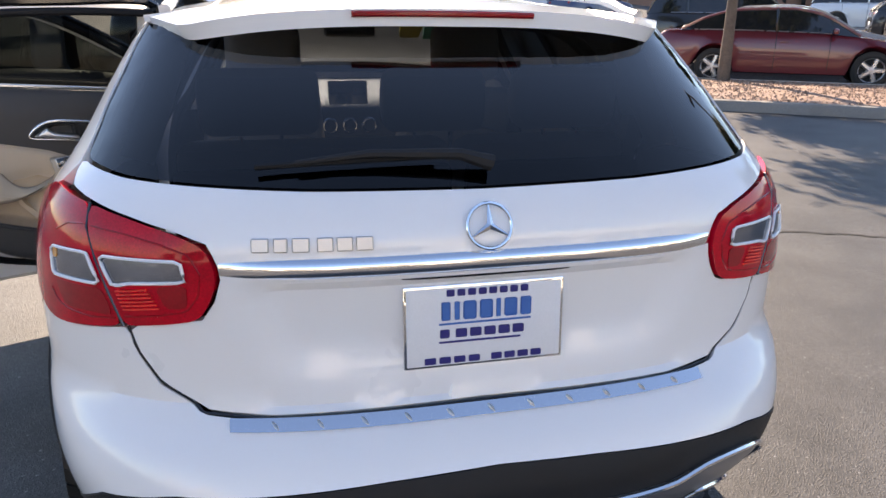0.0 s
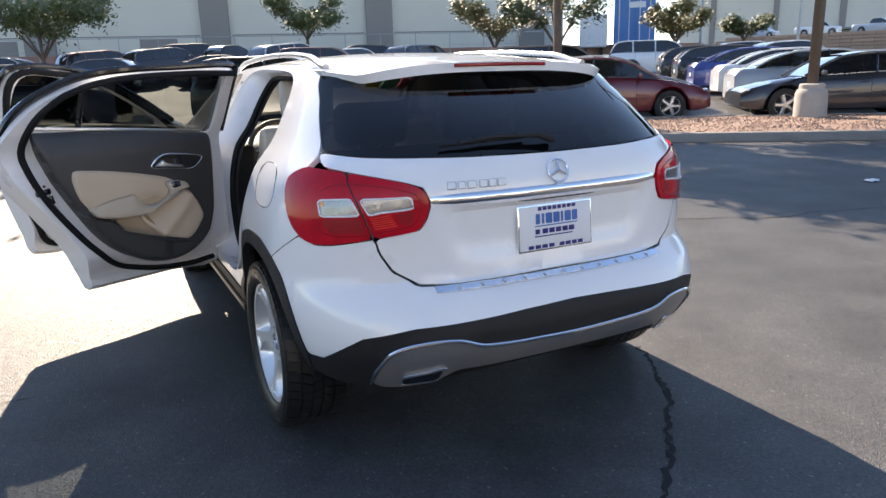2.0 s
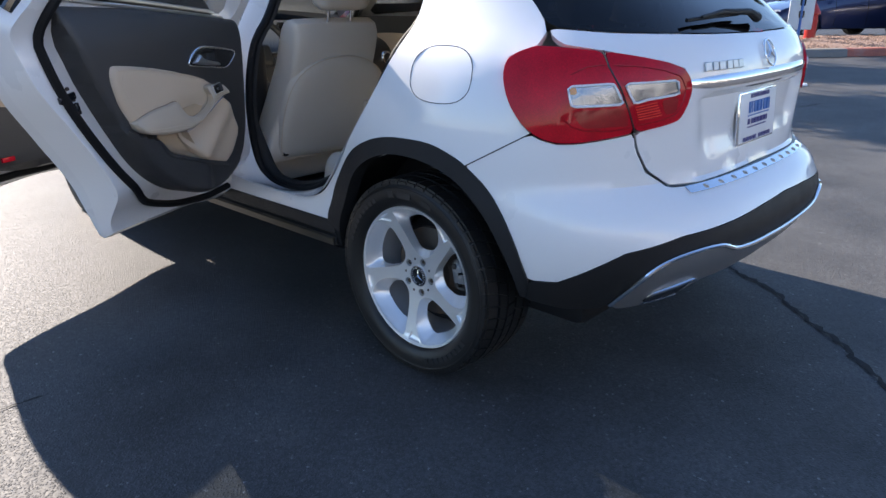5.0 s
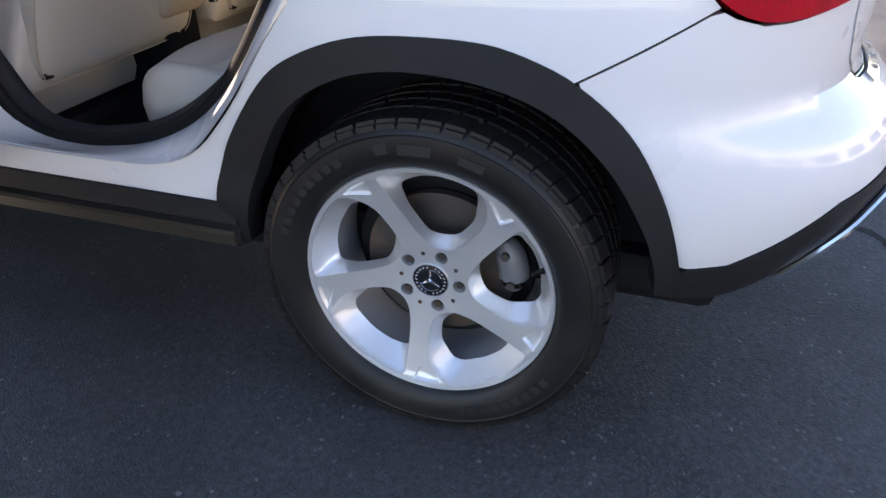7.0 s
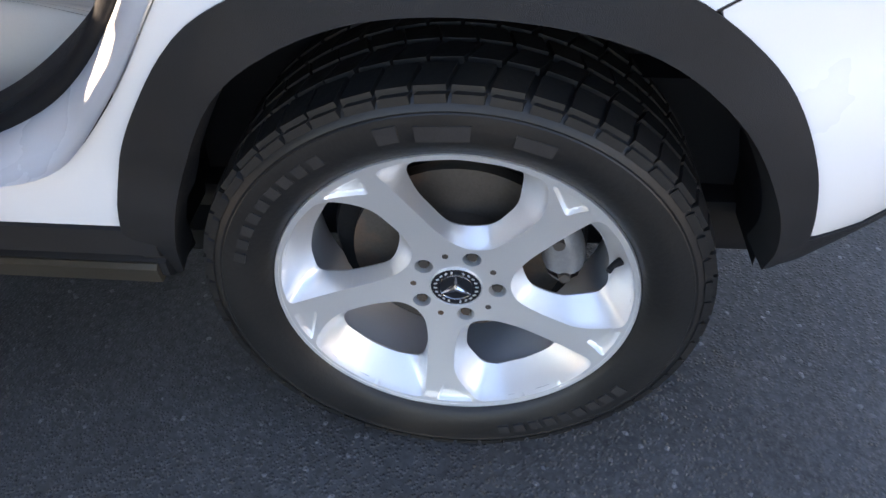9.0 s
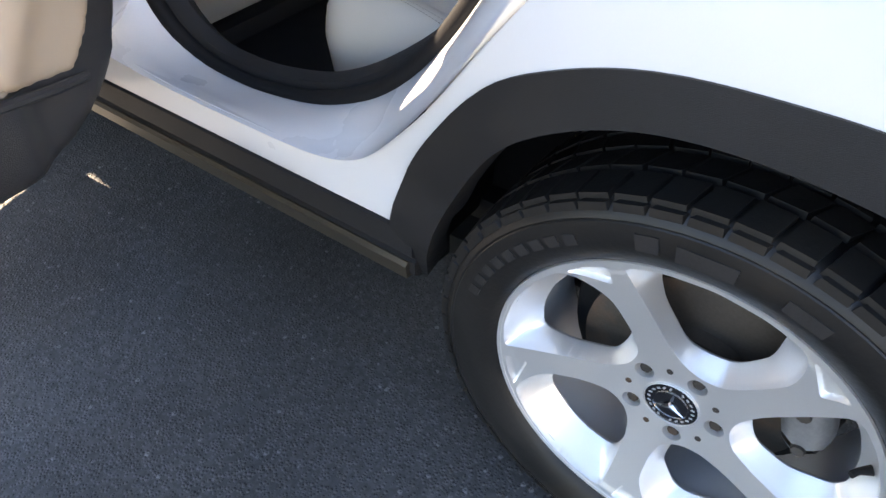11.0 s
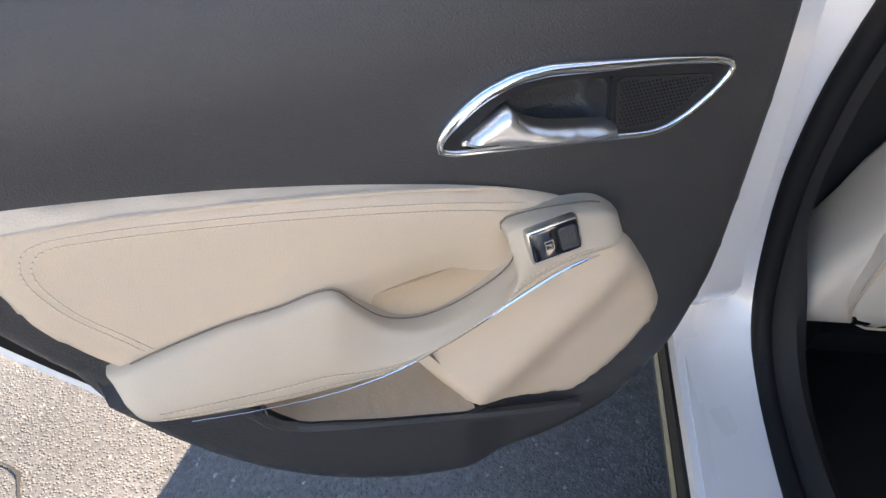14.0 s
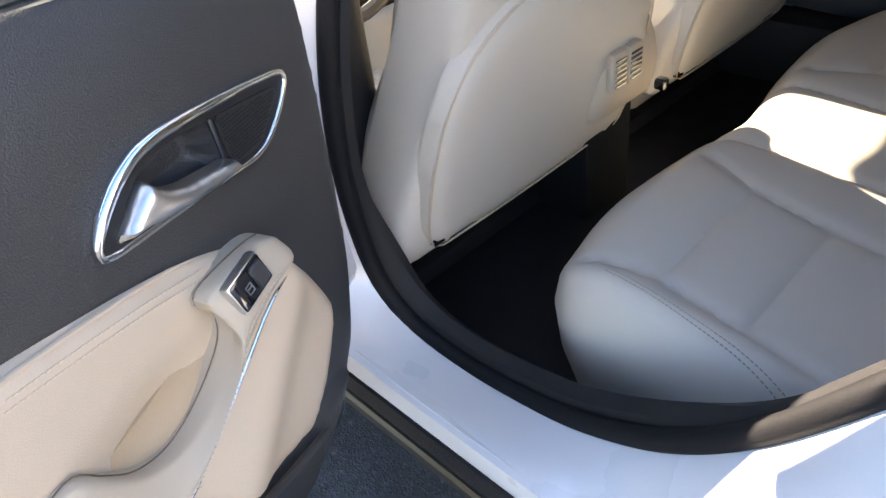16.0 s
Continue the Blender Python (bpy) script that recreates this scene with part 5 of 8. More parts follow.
    up = part("upholstered_insert", sheet(raised(PANEL_O, up_height), ring, (), 0.011, 0.02, rim_dir=INWARD), BEIGETRIM, door, "beige leather upper insert")

    def on_up(d, z):
        return PANEL_O - up_height(d, z) - 0.0003
    for off in (0.0, 0.007):
        stitches([(0.36, 0.919 - off), (0.43, 0.9375 - off), (0.52, 0.956 - off), (0.62, 0.972 - off), (0.70, 0.981 - off), (0.738 - off, 0.978 - off * 0.7), (0.750 - off, 0.955), (0.738 - off, 0.915), (0.708 - off, 0.872), (0.696 - off, 0.855)], on_up, up, THREAD)
    part("piping", tube([Vector((-d, on_up(d, z), z)) for d, z in curve_points([(0.36, 0.929), (0.43, 0.948), (0.52, 0.9665), (0.62, 0.982), (0.70, 0.990), (0.755, 0.993)], False, 0.012)], [0.0004, 0.0010, 0.0016] + [0.002] * 200, 6), BEIGETRIM, up)
    # lower insert with a crease that runs down to the pocket
    ring = rounded(INSERT_LOW, 0.015, 4, 0.010)
    soft = pillow(ring, 0.010, 0.020)

    def low_height(d, z):
        along = ((d - 0.252) * 0.151 + (0.836 - z) * 0.150) / 0.2128
        across = ((d - 0.252) * 0.150 - (0.836 - z) * 0.151) / 0.2128
        sink = step01(across / 0.10)
        ridge = math.exp(-(across / 0.032) ** 2) if across < 0 else 1 - sink
        k = min(1.0, soft(d, z) / 0.009)
        return soft(d, z) * (1 - sink) + 0.014 * ridge * max(k, sink) * step01((along + 0.06) / 0.09) - 0.026 * sink
    part("lower_insert", sheet(raised(PANEL_O, low_height), ring, (), 0.009, 0.02, rim_dir=INWARD), BEIGETRIM, door, "beige lower insert with a crease")
    ring = rounded(POCKET, 0.010, 4, 0.010)
    pit = pillow(ring, 1.0, 0.03)
    part("pocket", sheet(raised(PANEL_O + 0.004, lambda d, z: -0.030 * pit(d, z) + 0.0265 * (1 - step01((z - LIP(d) - 0.014) / 0.022))), ring, (), 0.006, 0.01, rim_dir=INWARD), POCKETMAT, door, "beige storage pocket with shade in its colour")
    part("pocket_lip", tube([Vector((-d, PANEL_O - 0.021, z)) for d, z in curve_points([(0.66, 0.772), (0.636, 0.762), (0.618, 0.733), (0.596, 0.713), (0.507, 0.683), (0.412, 0.654), (0.35, 0.636), (0.292, 0.622)], False, 0.012)], [0.003] + [0.0065] * 200, 8), GRAIN, door)
    # armrest: a padded bar swept between its back and front edges, standing out along the front
    N = 90
    back = even(curve_points(ARM_BACK, False, 0.004), N)
    front = even(curve_points(ARM_FRONT[::-1], False, 0.004), N)

    def arm_height(k, t):
        d = back[k].x
        grip = math.exp(-((d - 0.44) / 0.07) ** 2)
        flat_plate = step01((0.40 - d) / 0.04)
        return 0.024 + (0.010 * grip + 0.006 * flat_plate) * (1 - t) + 0.021 * (t * t * (3 - 2 * t)) + 0.006 * math.sin(math.pi * t)
    cross = [(0.0, -0.004, -0.03), (0.0, 0.0, -0.010), (0.012, 0.0, -0.0035), (0.04, 0.0, -0.0008)] + [(0.1 * q, 0.0, 0.0) for q in range(1, 9)] + [(0.88, 0, 0.0), (0.94, 0, -0.0008), (0.98, 0, -0.0035), (1.0, 0.0, -0.009), (1.0, 0.003, -0.016), (0.99, 0.004, -0.035)]
    bm = bmesh.new()
    rows = []
    for k in range(N + 1):
        end = min(1.0, min(k, N - k) / 5)
        round_end = math.sqrt(max(0.0, 1 - (1 - end) ** 2))
        row = []
        for t, out, drop in cross:
            p = back[k].lerp(front[k], t)
            h = arm_height(k, t) * (0.45 + 0.55 * round_end) + drop
            row.append(bm.verts.new((-p.x, PANEL_O - h, p.y)))
        rows.append(row)
    for A, B in zip(rows, rows[1:]):
        for q in range(len(A) - 1):
            bm.faces.new([A[q], A[q + 1], B[q + 1], B[q]])
    bm.faces.new(rows[0]), bm.faces.new(rows[-1][::-1])
    arm = part("armrest", bm, BEIGEARM, door, "beige padded armrest with a pull grip")
    part("seam", tube([Vector((-p.x, PANEL_O - 0.0155, p.y + 0.0015)) for p in back[4:-4]], 0.0007, 6), SEAMDARK, arm, "dark seam behind the armrest")
    cup = rounded([(0.513, 0.846), (0.455, 0.852), (0.405, 0.862), (0.374, 0.874), (0.370, 0.852), (0.392, 0.830), (0.434, 0.810), (0.469, 0.804), (0.494, 0.812)], 0.012, 3, 0.008)

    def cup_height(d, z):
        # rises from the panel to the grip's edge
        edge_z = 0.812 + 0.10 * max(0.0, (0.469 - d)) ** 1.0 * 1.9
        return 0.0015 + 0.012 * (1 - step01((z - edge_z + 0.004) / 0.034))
    part("pull_cup", sheet(raised(PANEL_O, cup_height), cup, (), 0.008, 0.02, rim_dir=INWARD), CUPSHADE, arm, "beige pull cup with shade in its colour")

    for t in (0.74, 0.86):
        path = [back[k].lerp(front[k], t) for k in range(6, N - 3)]

        def on_arm(d, z):
            k = min(range(len(path)), key=lambda q: (path[q].x - d) ** 2 + (path[q].y - z) ** 2)
            return PANEL_O - arm_height(k + 6, t) - 0.0006
        stitches([tuple(p) for p in path[::3]], on_arm, arm, THREAD)
    chrome = front[10:-6]
    lead = [0.0003 + 0.0014 * step01((k - 14) / 40) for k in range(len(chrome))]
    part("chrome_line", tube([Vector((-p.x, PANEL_O - 0.0440 - r, p.y)) for p, r in zip(grown_line(chrome, 0.0026), lead)], lead[:-4] + [0.0014, 0.0010, 0.0006, 0.0003], 8), CHROME, arm, "chrome line along the armrest's front edge")
    # window switch
    sm = Matrix.Translation((-0.347, PANEL_O - 0.0430, 0.900)) @ pose(0, 0, 0, -13, -9, 0)
    sw = part("window_switch", moved(box((-0.0240, -0.003, -0.0165), (0.0240, 0.010, 0.0165), 0.004), sm), SATIN, arm, "window switch in a silver frame")
    part("rocker", moved(box((-0.0222, -0.004, -0.0148), (0.0222, 0.002, 0.0148), 0.003), sm), GLOSSBLACK, sw)
    part("rocker_dip", moved(box((0.002, -0.0062, -0.010), (0.019, -0.004, 0.012), 0.002, 1), sm), GRAIN, sw)
    for x0, z0, x1, z1 in ((-0.013, -0.006, -0.012, 0.005), (-0.004, -0.006, -0.003, 0.005), (-0.013, -0.006, -0.003, -0.005), (-0.013, 0.000, -0.003, 0.001), (-0.013, 0.004, -0.003, 0.005)):
        part("icon_bar", moved(box((x0 * 0.8, -0.0058, z0 * 0.8), (x1 * 0.8, -0.0048, z1 * 0.8), 0.0), sm), SILVER, sw, smooth=False)
    # inner handle: a bright ring, a dark band inside it, a deep cup, a lever and a speaker mesh
    ring = rounded(HANDLE, 0.008, 3, 0.005)
    ring_r = [0.0032 + 0.0024 * step01((p.y - 0.985) / 0.03) * step01((p.x - 0.20) / 0.12) for p in ring]
    hf = part("handle_frame", tube([Vector((-p.x, PANEL_O - 0.003, p.y)) for p in ring], ring_r, 10, True, up=(0, 1, 0)), CHROME, door, "bright ring round the inner handle")
    inner_ring = inset_ring(ring, 0.0025)
    cup_ring = rounded([(0.405, 0.993), (0.395, 1.006), (0.377, 1.018), (0.352, 1.0245), (0.320, 1.024), (0.291, 1.020), (0.288, 0.976), (0.330, 0.979), (0.380, 0.985)], 0.008, 3, 0.005)
    part("surround", sheet(inner_flat(PANEL_O - 0.003), inner_ring, [cup_ring], 0.008, 0.004), BLACK, hf, "matt black handle surround")
    well = pillow(cup_ring, 1.0, 0.012)
    part("recess", sheet(raised(PANEL_O - 0.003, lambda d, z: -0.030 * well(d, z)), cup_ring, (), 0.005, 0.004), GRAIN, hf)
    part("rib", tube([Vector((-0.286, PANEL_O - 0.0045, 0.974)), Vector((-0.2875, PANEL_O - 0.0045, 1.0)), Vector((-0.289, PANEL_O - 0.0045, 1.0205))], 0.0016, 6), GLOSSBLACK, hf)
    grille = rounded([(0.283, 1.019), (0.194, 1.006), (0.193, 0.999), (0.231, 0.9695), (0.244, 0.9665), (0.279, 0.970)], 0.005, 3, 0.007)
    part("speaker_grille", sheet(inner_flat(PANEL_O - 0.0042), grille, (), 0.02, 0.003), MESHGRID, hf, "fine black speaker mesh")
    mesh_area = np.array([tuple(p) for p in inset_ring(grille, 0.003)])
    bm = bmesh.new()
    for a in range(26):
        for b in range(15):
            d, z = 0.196 + 0.0034 * a + (0.0017 if b % 2 else 0.0), 0.969 + 0.0034 * b
            if inside(mesh_area, np.array([(d, z)]))[0]:
                vs = [bm.verts.new((-d + 0.0011 * math.cos(k * math.pi / 3), PANEL_O - 0.0046, z + 0.0011 * math.sin(k * math.pi / 3))) for k in range(6)]
                bm.faces.new(vs)
    tagged(part("mesh_holes", bm, CARPET, hf, smooth=False), kind="stuff")
    lever = rounded([(0.4175, 0.9865), (0.4013, 0.9985), (0.3838, 1.0108), (0.3757, 1.0155), (0.3700, 1.0066), (0.3605, 0.9985), (0.3431, 0.9925), (0.3142, 0.9869), (0.284, 0.9820), (0.2804, 0.9705), (0.3114, 0.9722), (0.3694, 0.9790)], 0.0035, 3, 0.004)
    lh = pillow(lever, 0.011, 0.010)
    part("lever", sheet(raised(PANEL_O - 0.006, lambda d, z: lh(d, z) + 0.006 * step01((0.39 - d) / 0.05)), lever, (), 0.0035, 0.012, rim_dir=INWARD), SATIN, hf, "satin metal door lever")
    # latch, bolt and damper on the flange
    for d, z, w, h in ((0.868, 0.925, 0.030, 0.011), (0.838, 0.892, 0.008, 0.018)):
        p = shell(door_in, 0.004, -1)(d, z)[0]
        part("latch", moved(box((-w, -0.006, -h), (w, 0.004, h), 0.004), Matrix.Translation(p) @ pose(0, 0, 0, 0, -12, 0)), GLOSSBLACK, door, "black door latch")
    for d, z in ((0.90, 0.955), (0.86, 0.95), (0.845, 0.918)):
        p = shell(door_in, 0.003, -1)(d, z)[0]
        part("screw", moved(lathe([(-0.003, 0.0001), (-0.003, 0.005), (0.002, 0.006)], 10), Matrix.Translation(p) @ pose(0, 0, 0, 0, 0, 90)), STEEL, door)
    return door


# beige darkened to tan in place of the shade in the cup
CUPSHADE = material("shaded_beige_cup", (0.44, 0.32, 0.20), 0.5, 0, 0.05, 6, 700, 0.15)
# trim beige browned to stand for the shade inside the pocket
POCKETMAT = material("shaded_beige_pocket", (0.42, 0.33, 0.235), 0.6, 0, 0.1, 8, 500, 0.2)
rear_door("rear_door", "open white rear car door with beige and black lining", pose(-0.86, 1.09, 0, 0, 0, 24))

# front door, further open forwards: longer, with a raked front edge
F_OUTER = [(0.03, 0.445), (0.5, 0.437), (0.975, 0.437), (1.015, 0.56), (1.075, 0.80), (1.10, 0.95), (1.11, 1.15), (1.11, 1.36), (1.07, 1.43), (0.88, 1.44), (0.64, 1.395), (0.35, 1.265), (0.12, 1.14), (0.0, 1.09), (-0.015, 0.95), (-0.01, 0.8), (0.0, 0.6)]
F_WINDOW = [(1.03, 1.39), (0.88, 1.40), (0.67, 1.36), (0.42, 1.245), (0.22, 1.125), (0.24, 1.105), (0.6, 1.108), (1.05, 1.115), (1.06, 1.13)]
F_SEAL = [(1.06, 1.41), (0.87, 1.42), (0.63, 1.375), (0.36, 1.245), (0.12, 1.09), (0.04, 0.98), (0.03, 0.7), (0.06, 0.53), (0.2, 0.48), (0.6, 0.475), (0.88, 0.49), (0.965, 0.58), (1.035, 0.80), (1.075, 1.2)]
F_TRIM = [(1.03, 1.11), (0.99, 0.8), (0.93, 0.63), (0.84, 0.545), (0.6, 0.515), (0.3, 0.52), (0.13, 0.57), (0.08, 0.75), (0.1, 0.98), (0.24, 1.10)]
F_INSERT = [(0.86, 1.0), (0.5, 0.99), (0.25, 0.95), (0.18, 0.87), (0.25, 0.80), (0.6, 0.78), (0.88, 0.82), (0.9, 0.93)]


def front_door(name, label, m):
    door = thing(name, label, "car door", m)
    outer = curve_points(F_OUTER, True, 0.03)
    window = curve_points(F_WINDOW, True, 0.03)
    frame_band(outer, grown(window, 0.012), door_out, 1, PAINT, "outer_panel", door, "white outer door skin", 0.003)
    inner = inset_ring(outer, 0.022)
    frame_band(inner, window, door_in, -1, JAMB, "inner_panel", door, "white painted inner door sheet", 0.004)
    part("door_flange", ring_between([shell(door_out)(*p)[0] for p in outer], [shell(door_in, 0, -1)(*p)[0] for p in inner]), JAMB, door)
    part("window_reveal", ring_between([shell(door_out)(*p)[0] for p in grown(window, 0.012)], [shell(door_in, 0.0, -1)(*p)[0] for p in window]), JAMB, door)
    part("seal", tube([shell(door_in, 0.008, -1)(*p)[0] for p in curve_points(F_SEAL, True, 0.03)], 0.017, 8, True, up=(0, 1, 0)), RUBBER, door)
    top = curve_points([(1.115, 1.18), (1.115, 1.37), (1.072, 1.44), (0.88, 1.45), (0.64, 1.405), (0.35, 1.275), (0.1, 1.13)], False, 0.03)
    part("frame_cover", tube([shell(door_out)(*p)[0] + Vector((0, -0.02, 0)) for p in top], 0.0165, 8, up=(0, 1, 0)), GLOSSBLACK, door)
    part("window_pane", sheet(shell(lambda z: (door_out(z) + door_in(z)) / 2), grown(window, 0.01), (), 0.1, 0.003, rim=False), PRIVACY, door, "tinted door window")
    ring = curve_points(F_TRIM, True, 0.025)
    part("lining", sheet(raised(PANEL_O + 0.035, pillow(ring, 0.035, 0.05)), ring, (), 0.03, 0.04), GRAIN, door, "black grained door lining")
    ring = curve_points(F_INSERT, True, 0.02)
    part("upholstered_insert", sheet(raised(PANEL_O, pillow(ring, 0.03, 0.05)), ring, (), 0.025, 0.02), BEIGETRIM, door, "beige leather insert")
    part("reflector", moved(box((-0.03, -0.006, -0.010), (0.03, 0.004, 0.010), 0.003), Matrix.Translation((-0.80, PANEL_O - 0.004, 0.585))), REDLENS, door, "red door reflector")
    part("handle_frame", tube([Vector((-p.x - 0.05, PANEL_O - 0.012, p.y + 0.02)) for p in curve_points(HANDLE, True, 0.012)], 0.0048, 8, True, up=(0, 1, 0)), SATIN, door)
    for d, z, w, h in ((1.0, 0.925, 0.024, 0.011), (1.0, 1.02, 0.006, 0.006)):
        p = shell(door_in, 0.004, -1)(d, z)[0]
        part("latch", moved(box((-w, -0.006, -h), (w, 0.004, h), 0.004), Matrix.Translation(p)), GLOSSBLACK, door)
    # mirror
    part("mirror", moved(cushion((-0.05, -0.02, -0.07), (0.06, 0.20, 0.07), 0.05, 4), Matrix.Translation((-0.16, 0.03, 1.10))), PAINT, door, "white door mirror")
    return door


front_door("front_door", "open white front car door with black lining", pose(-0.875, 2.20, 0, 0, 0, 25.5))

# closed doors on the far side, as skins with glass, and their inner linings
def skin_far(u, z):
    return skin(u, z)


for opening, cover in ((REAR_OPEN, "rear"), (FRONT_OPEN, "front")):
    o2 = grown(curve_points(opening, True, 0.03), 0.004)
    zs = [p for p in o2 if p.y > 1.11]
    win = curve_points([(p.x, p.y) for p in inset_ring(curve_points(opening, True, 0.05), 0.05) if p.y > 1.12], True, 0.04, False)
    far = thing("closed_" + cover + "_door", "closed white " + cover + " car door with dark lining", "car door")
    part("outer_panel", mirrored(sheet(skin_far, o2, [win], 0.05, 0.02, lift=0.003)), PAINT, far)
    part("window_pane", mirrored(sheet(skin_far, grown(win, 0.01), (), 0.09, 0.003, lift=-0.02, rim=False)), PRIVACY if cover == "rear" else CLEAR, far)
    body = [Vector((q.x, min(q.y, 1.10))) for q in inset_ring(curve_points(opening, True, 0.04), 0.03)]
    body = [q for i, q in enumerate(body) if (q - body[i - 1]).length > 0.006]

    def lining_far(u, z):
        return Vector((-0.69, u, z)), Vector((1, 0, 0))
    part("lining", mirrored(sheet(lining_far, body, (), 0.06, 0.06)), GRAIN, far)
    ys = [q.x for q in body]
    a, b = min(ys) + 0.22, max(ys) - 0.1
    ins = curve_points([(a, 0.98), (b, 0.95), (b, 0.72), (a + 0.2, 0.70), (a + 0.05, 0.82)], True, 0.03)
    part("upholstered_insert", mirrored(sheet(lining_far, ins, (), 0.05, 0.03, lift=0.02)), BEIGETRIM, far)

# cabin
def seat_block(outline, x0, x1, r, mat, name, parent, label="", seg=4, crown=0.0, taper=0.0):
    """A padded block: a side outline (y, z) swept across from x0 to x1 with rounded ends."""
    pts = curve_points(outline, True, 0.035)
    n = len(pts)
    cy, cz = sum(p.x for p in pts) / n, sum(p.y for p in pts) / n
    bm = bmesh.new()
    rows = []
    steps = [(x0, 0.0)] + [(x0 + r * (1 - math.cos(a)), math.sin(a)) for a in [math.pi / 2 * k / seg for k in range(1, seg + 1)]]
    mids = [(x0 + r + (x1 - x0 - 2 * r) * k / 8, 1.0) for k in range(1, 8)]
    steps = steps + mids + [(x1 - (s[0] - x0), s[1]) for s in reversed(steps)]
    for x, k in steps:
        ring = inset_ring(pts, r * (1 - k)) if k < 1 else pts
        t = (x - x0) / (x1 - x0)
        bulge = crown * math.sin(math.pi * t)
        xc = (x0 + x1) / 2
        rows.append([bm.verts.new((xc + (x - xc) * (1 - taper * min(max(0.0, p.y - 0.56), 0.30)), cy + (p.x - cy) * (1 + bulge), cz + (p.y - cz) * (1 + bulge))) for p in ring])
    for A, B in zip(rows, rows[1:]):
        for j in range(n):
            bm.faces.new([A[j], A[(j + 1) % n], B[(j + 1) % n], B[j]])
    bm.faces.new(rows[0]), bm.faces.new(rows[-1][::-1])
    return part(name, bm, mat, parent, label)


part("cabin_floor", box((-0.74, 0.30, 0.27), (0.74, 2.5, 0.315), 0.01), CARPET, car, "black carpet floor")
bench = thing("rear_bench", "beige leather rear bench with stitched seams", "car seat")
BENCH_PLAN = [(-0.60, 0.10), (-0.615, 0.38), (-0.655, 0.47), (-0.660, 0.62), (-0.652, 0.735), (-0.595, 0.797), (-0.42, 0.838), (-0.20, 0.822), (0.0, 0.79), (0.20, 0.822), (0.42, 0.838), (0.595, 0.797), (0.652, 0.735), (0.660, 0.62), (0.655, 0.47), (0.615, 0.38), (0.60, 0.10)]
BENCH_SEAMS = [((-0.575, 0.745), (-0.548, 0.645)), ((-0.548, 0.645), (-0.565, 0.50)), ((-0.565, 0.50), (-0.575, 0.25)), ((-0.548, 0.645), (-0.262, 0.645)), ((-0.565, 0.50), (-0.285, 0.50)),
               ((-0.215, 0.74), (-0.262, 0.645)), ((-0.262, 0.645), (-0.285, 0.50)), ((-0.285, 0.50), (-0.29, 0.25)), ((-0.13, 0.80), (-0.13, 0.20))]
bench_top = smooth_table([(0.05, 0.56), (0.18, 0.563), (0.40, 0.576), (0.58, 0.592), (0.70, 0.602), (0.85, 0.604)])
plan = rounded(BENCH_PLAN, 0.12, 6, 0.014)
plan_edge = pillow(plan, 1.0, 0.085)


def bench_surface(x, y):
    def at(x, y):
        k = plan_edge(x, y)
        q = Vector((-abs(x), y))
        groove = 0.0
        for a, b in BENCH_SEAMS:
            A, B = Vector(a), Vector(b)
            e = B - A
            t = min(max((q - A).dot(e) / e.dot(e), 0), 1)
            d = (A + e * t - q).length
            groove = max(groove, 0.008 * math.exp(-(d / 0.009) ** 2) + 0.004 * math.exp(-(d / 0.03) ** 2))
        bolster = 0.014 * math.exp(-((abs(x) - 0.605) / 0.035) ** 2) - 0.010 * math.exp(-(x / 0.10) ** 2)
        return Vector((x, y, bench_top(y) + bolster - 0.105 * (1 - k) - groove))
    p = at(x, y)
    e = 0.004
    n = (at(x + e, y) - at(x - e, y)).cross(at(x, y + e) - at(x, y - e))
    return p, n.normalized()


cushion_bm = sheet(bench_surface, plan, (), 0.0105, 0.0, rim=False)
edge = [bench_surface(*p)[0] for p in plan]
low_edge = [Vector((q.x * 0.965, q.y - 0.035, 0.33)) for q in edge]
mid_edge = [a.lerp(b, 0.35) + Vector((0.004 if a.x > 0 else -0.004, 0.006, 0)) for a, b in zip(edge, low_edge)]
cushion_bm = join(cushion_bm, ring_between(edge, mid_edge), ring_between(mid_edge, low_edge))
bmesh.ops.remove_doubles(cushion_bm, verts=cushion_bm.verts, dist=0.0005)
part("seat_cushion", cushion_bm, BEIGE, bench)


def bench_stitch(path):
    bm = bmesh.new()
    pts = curve_points(path, False, 0.0065)
    for a, b in zip(pts, pts[1:]):
        (p, n), (q, _) = bench_surface(a.x, a.y), bench_surface(b.x, b.y)
        p, q = p.lerp(q, 0.12) + n * 0.0004, p.lerp(q, 0.78) + n * 0.0004
        s = (q - p).cross(n).normalized() * 0.0009
        bm.faces.new([bm.verts.new(v) for v in (p - s, q - s, q + s + n * 0.0008, p + s + n * 0.0008)])
    tagged(part("stitching", bm, SEAMMAT, bench, smooth=False), kind="stuff")


SEAMMAT = material("shadowed_seam", (0.34, 0.28, 0.21), 0.7, 0, 0.1, 20, 300, 0.1)
for s in (-1, 1):
    for off in (0.0, 0.007):
        bench_stitch([(s * (0.588 + off), 0.70), (s * (0.592 + off), 0.62), (s * (0.600 + off), 0.54), (s * (0.612 + off), 0.42), (s * (0.615 + off), 0.28)])
BACK = [(0.20, 0.52), (0.235, 0.62), (0.17, 0.80), (0.09, 0.98), (0.045, 1.06), (0.0, 1.075), (-0.045, 1.055), (-0.05, 1.0), (0.02, 0.75), (0.06, 0.52)]
seat_block(BACK, -0.615, 0.10, 0.05, BEIGE, "backrest", bench)
seat_block(BACK, 0.11, 0.615, 0.05, BEIGE, "backrest", bench)
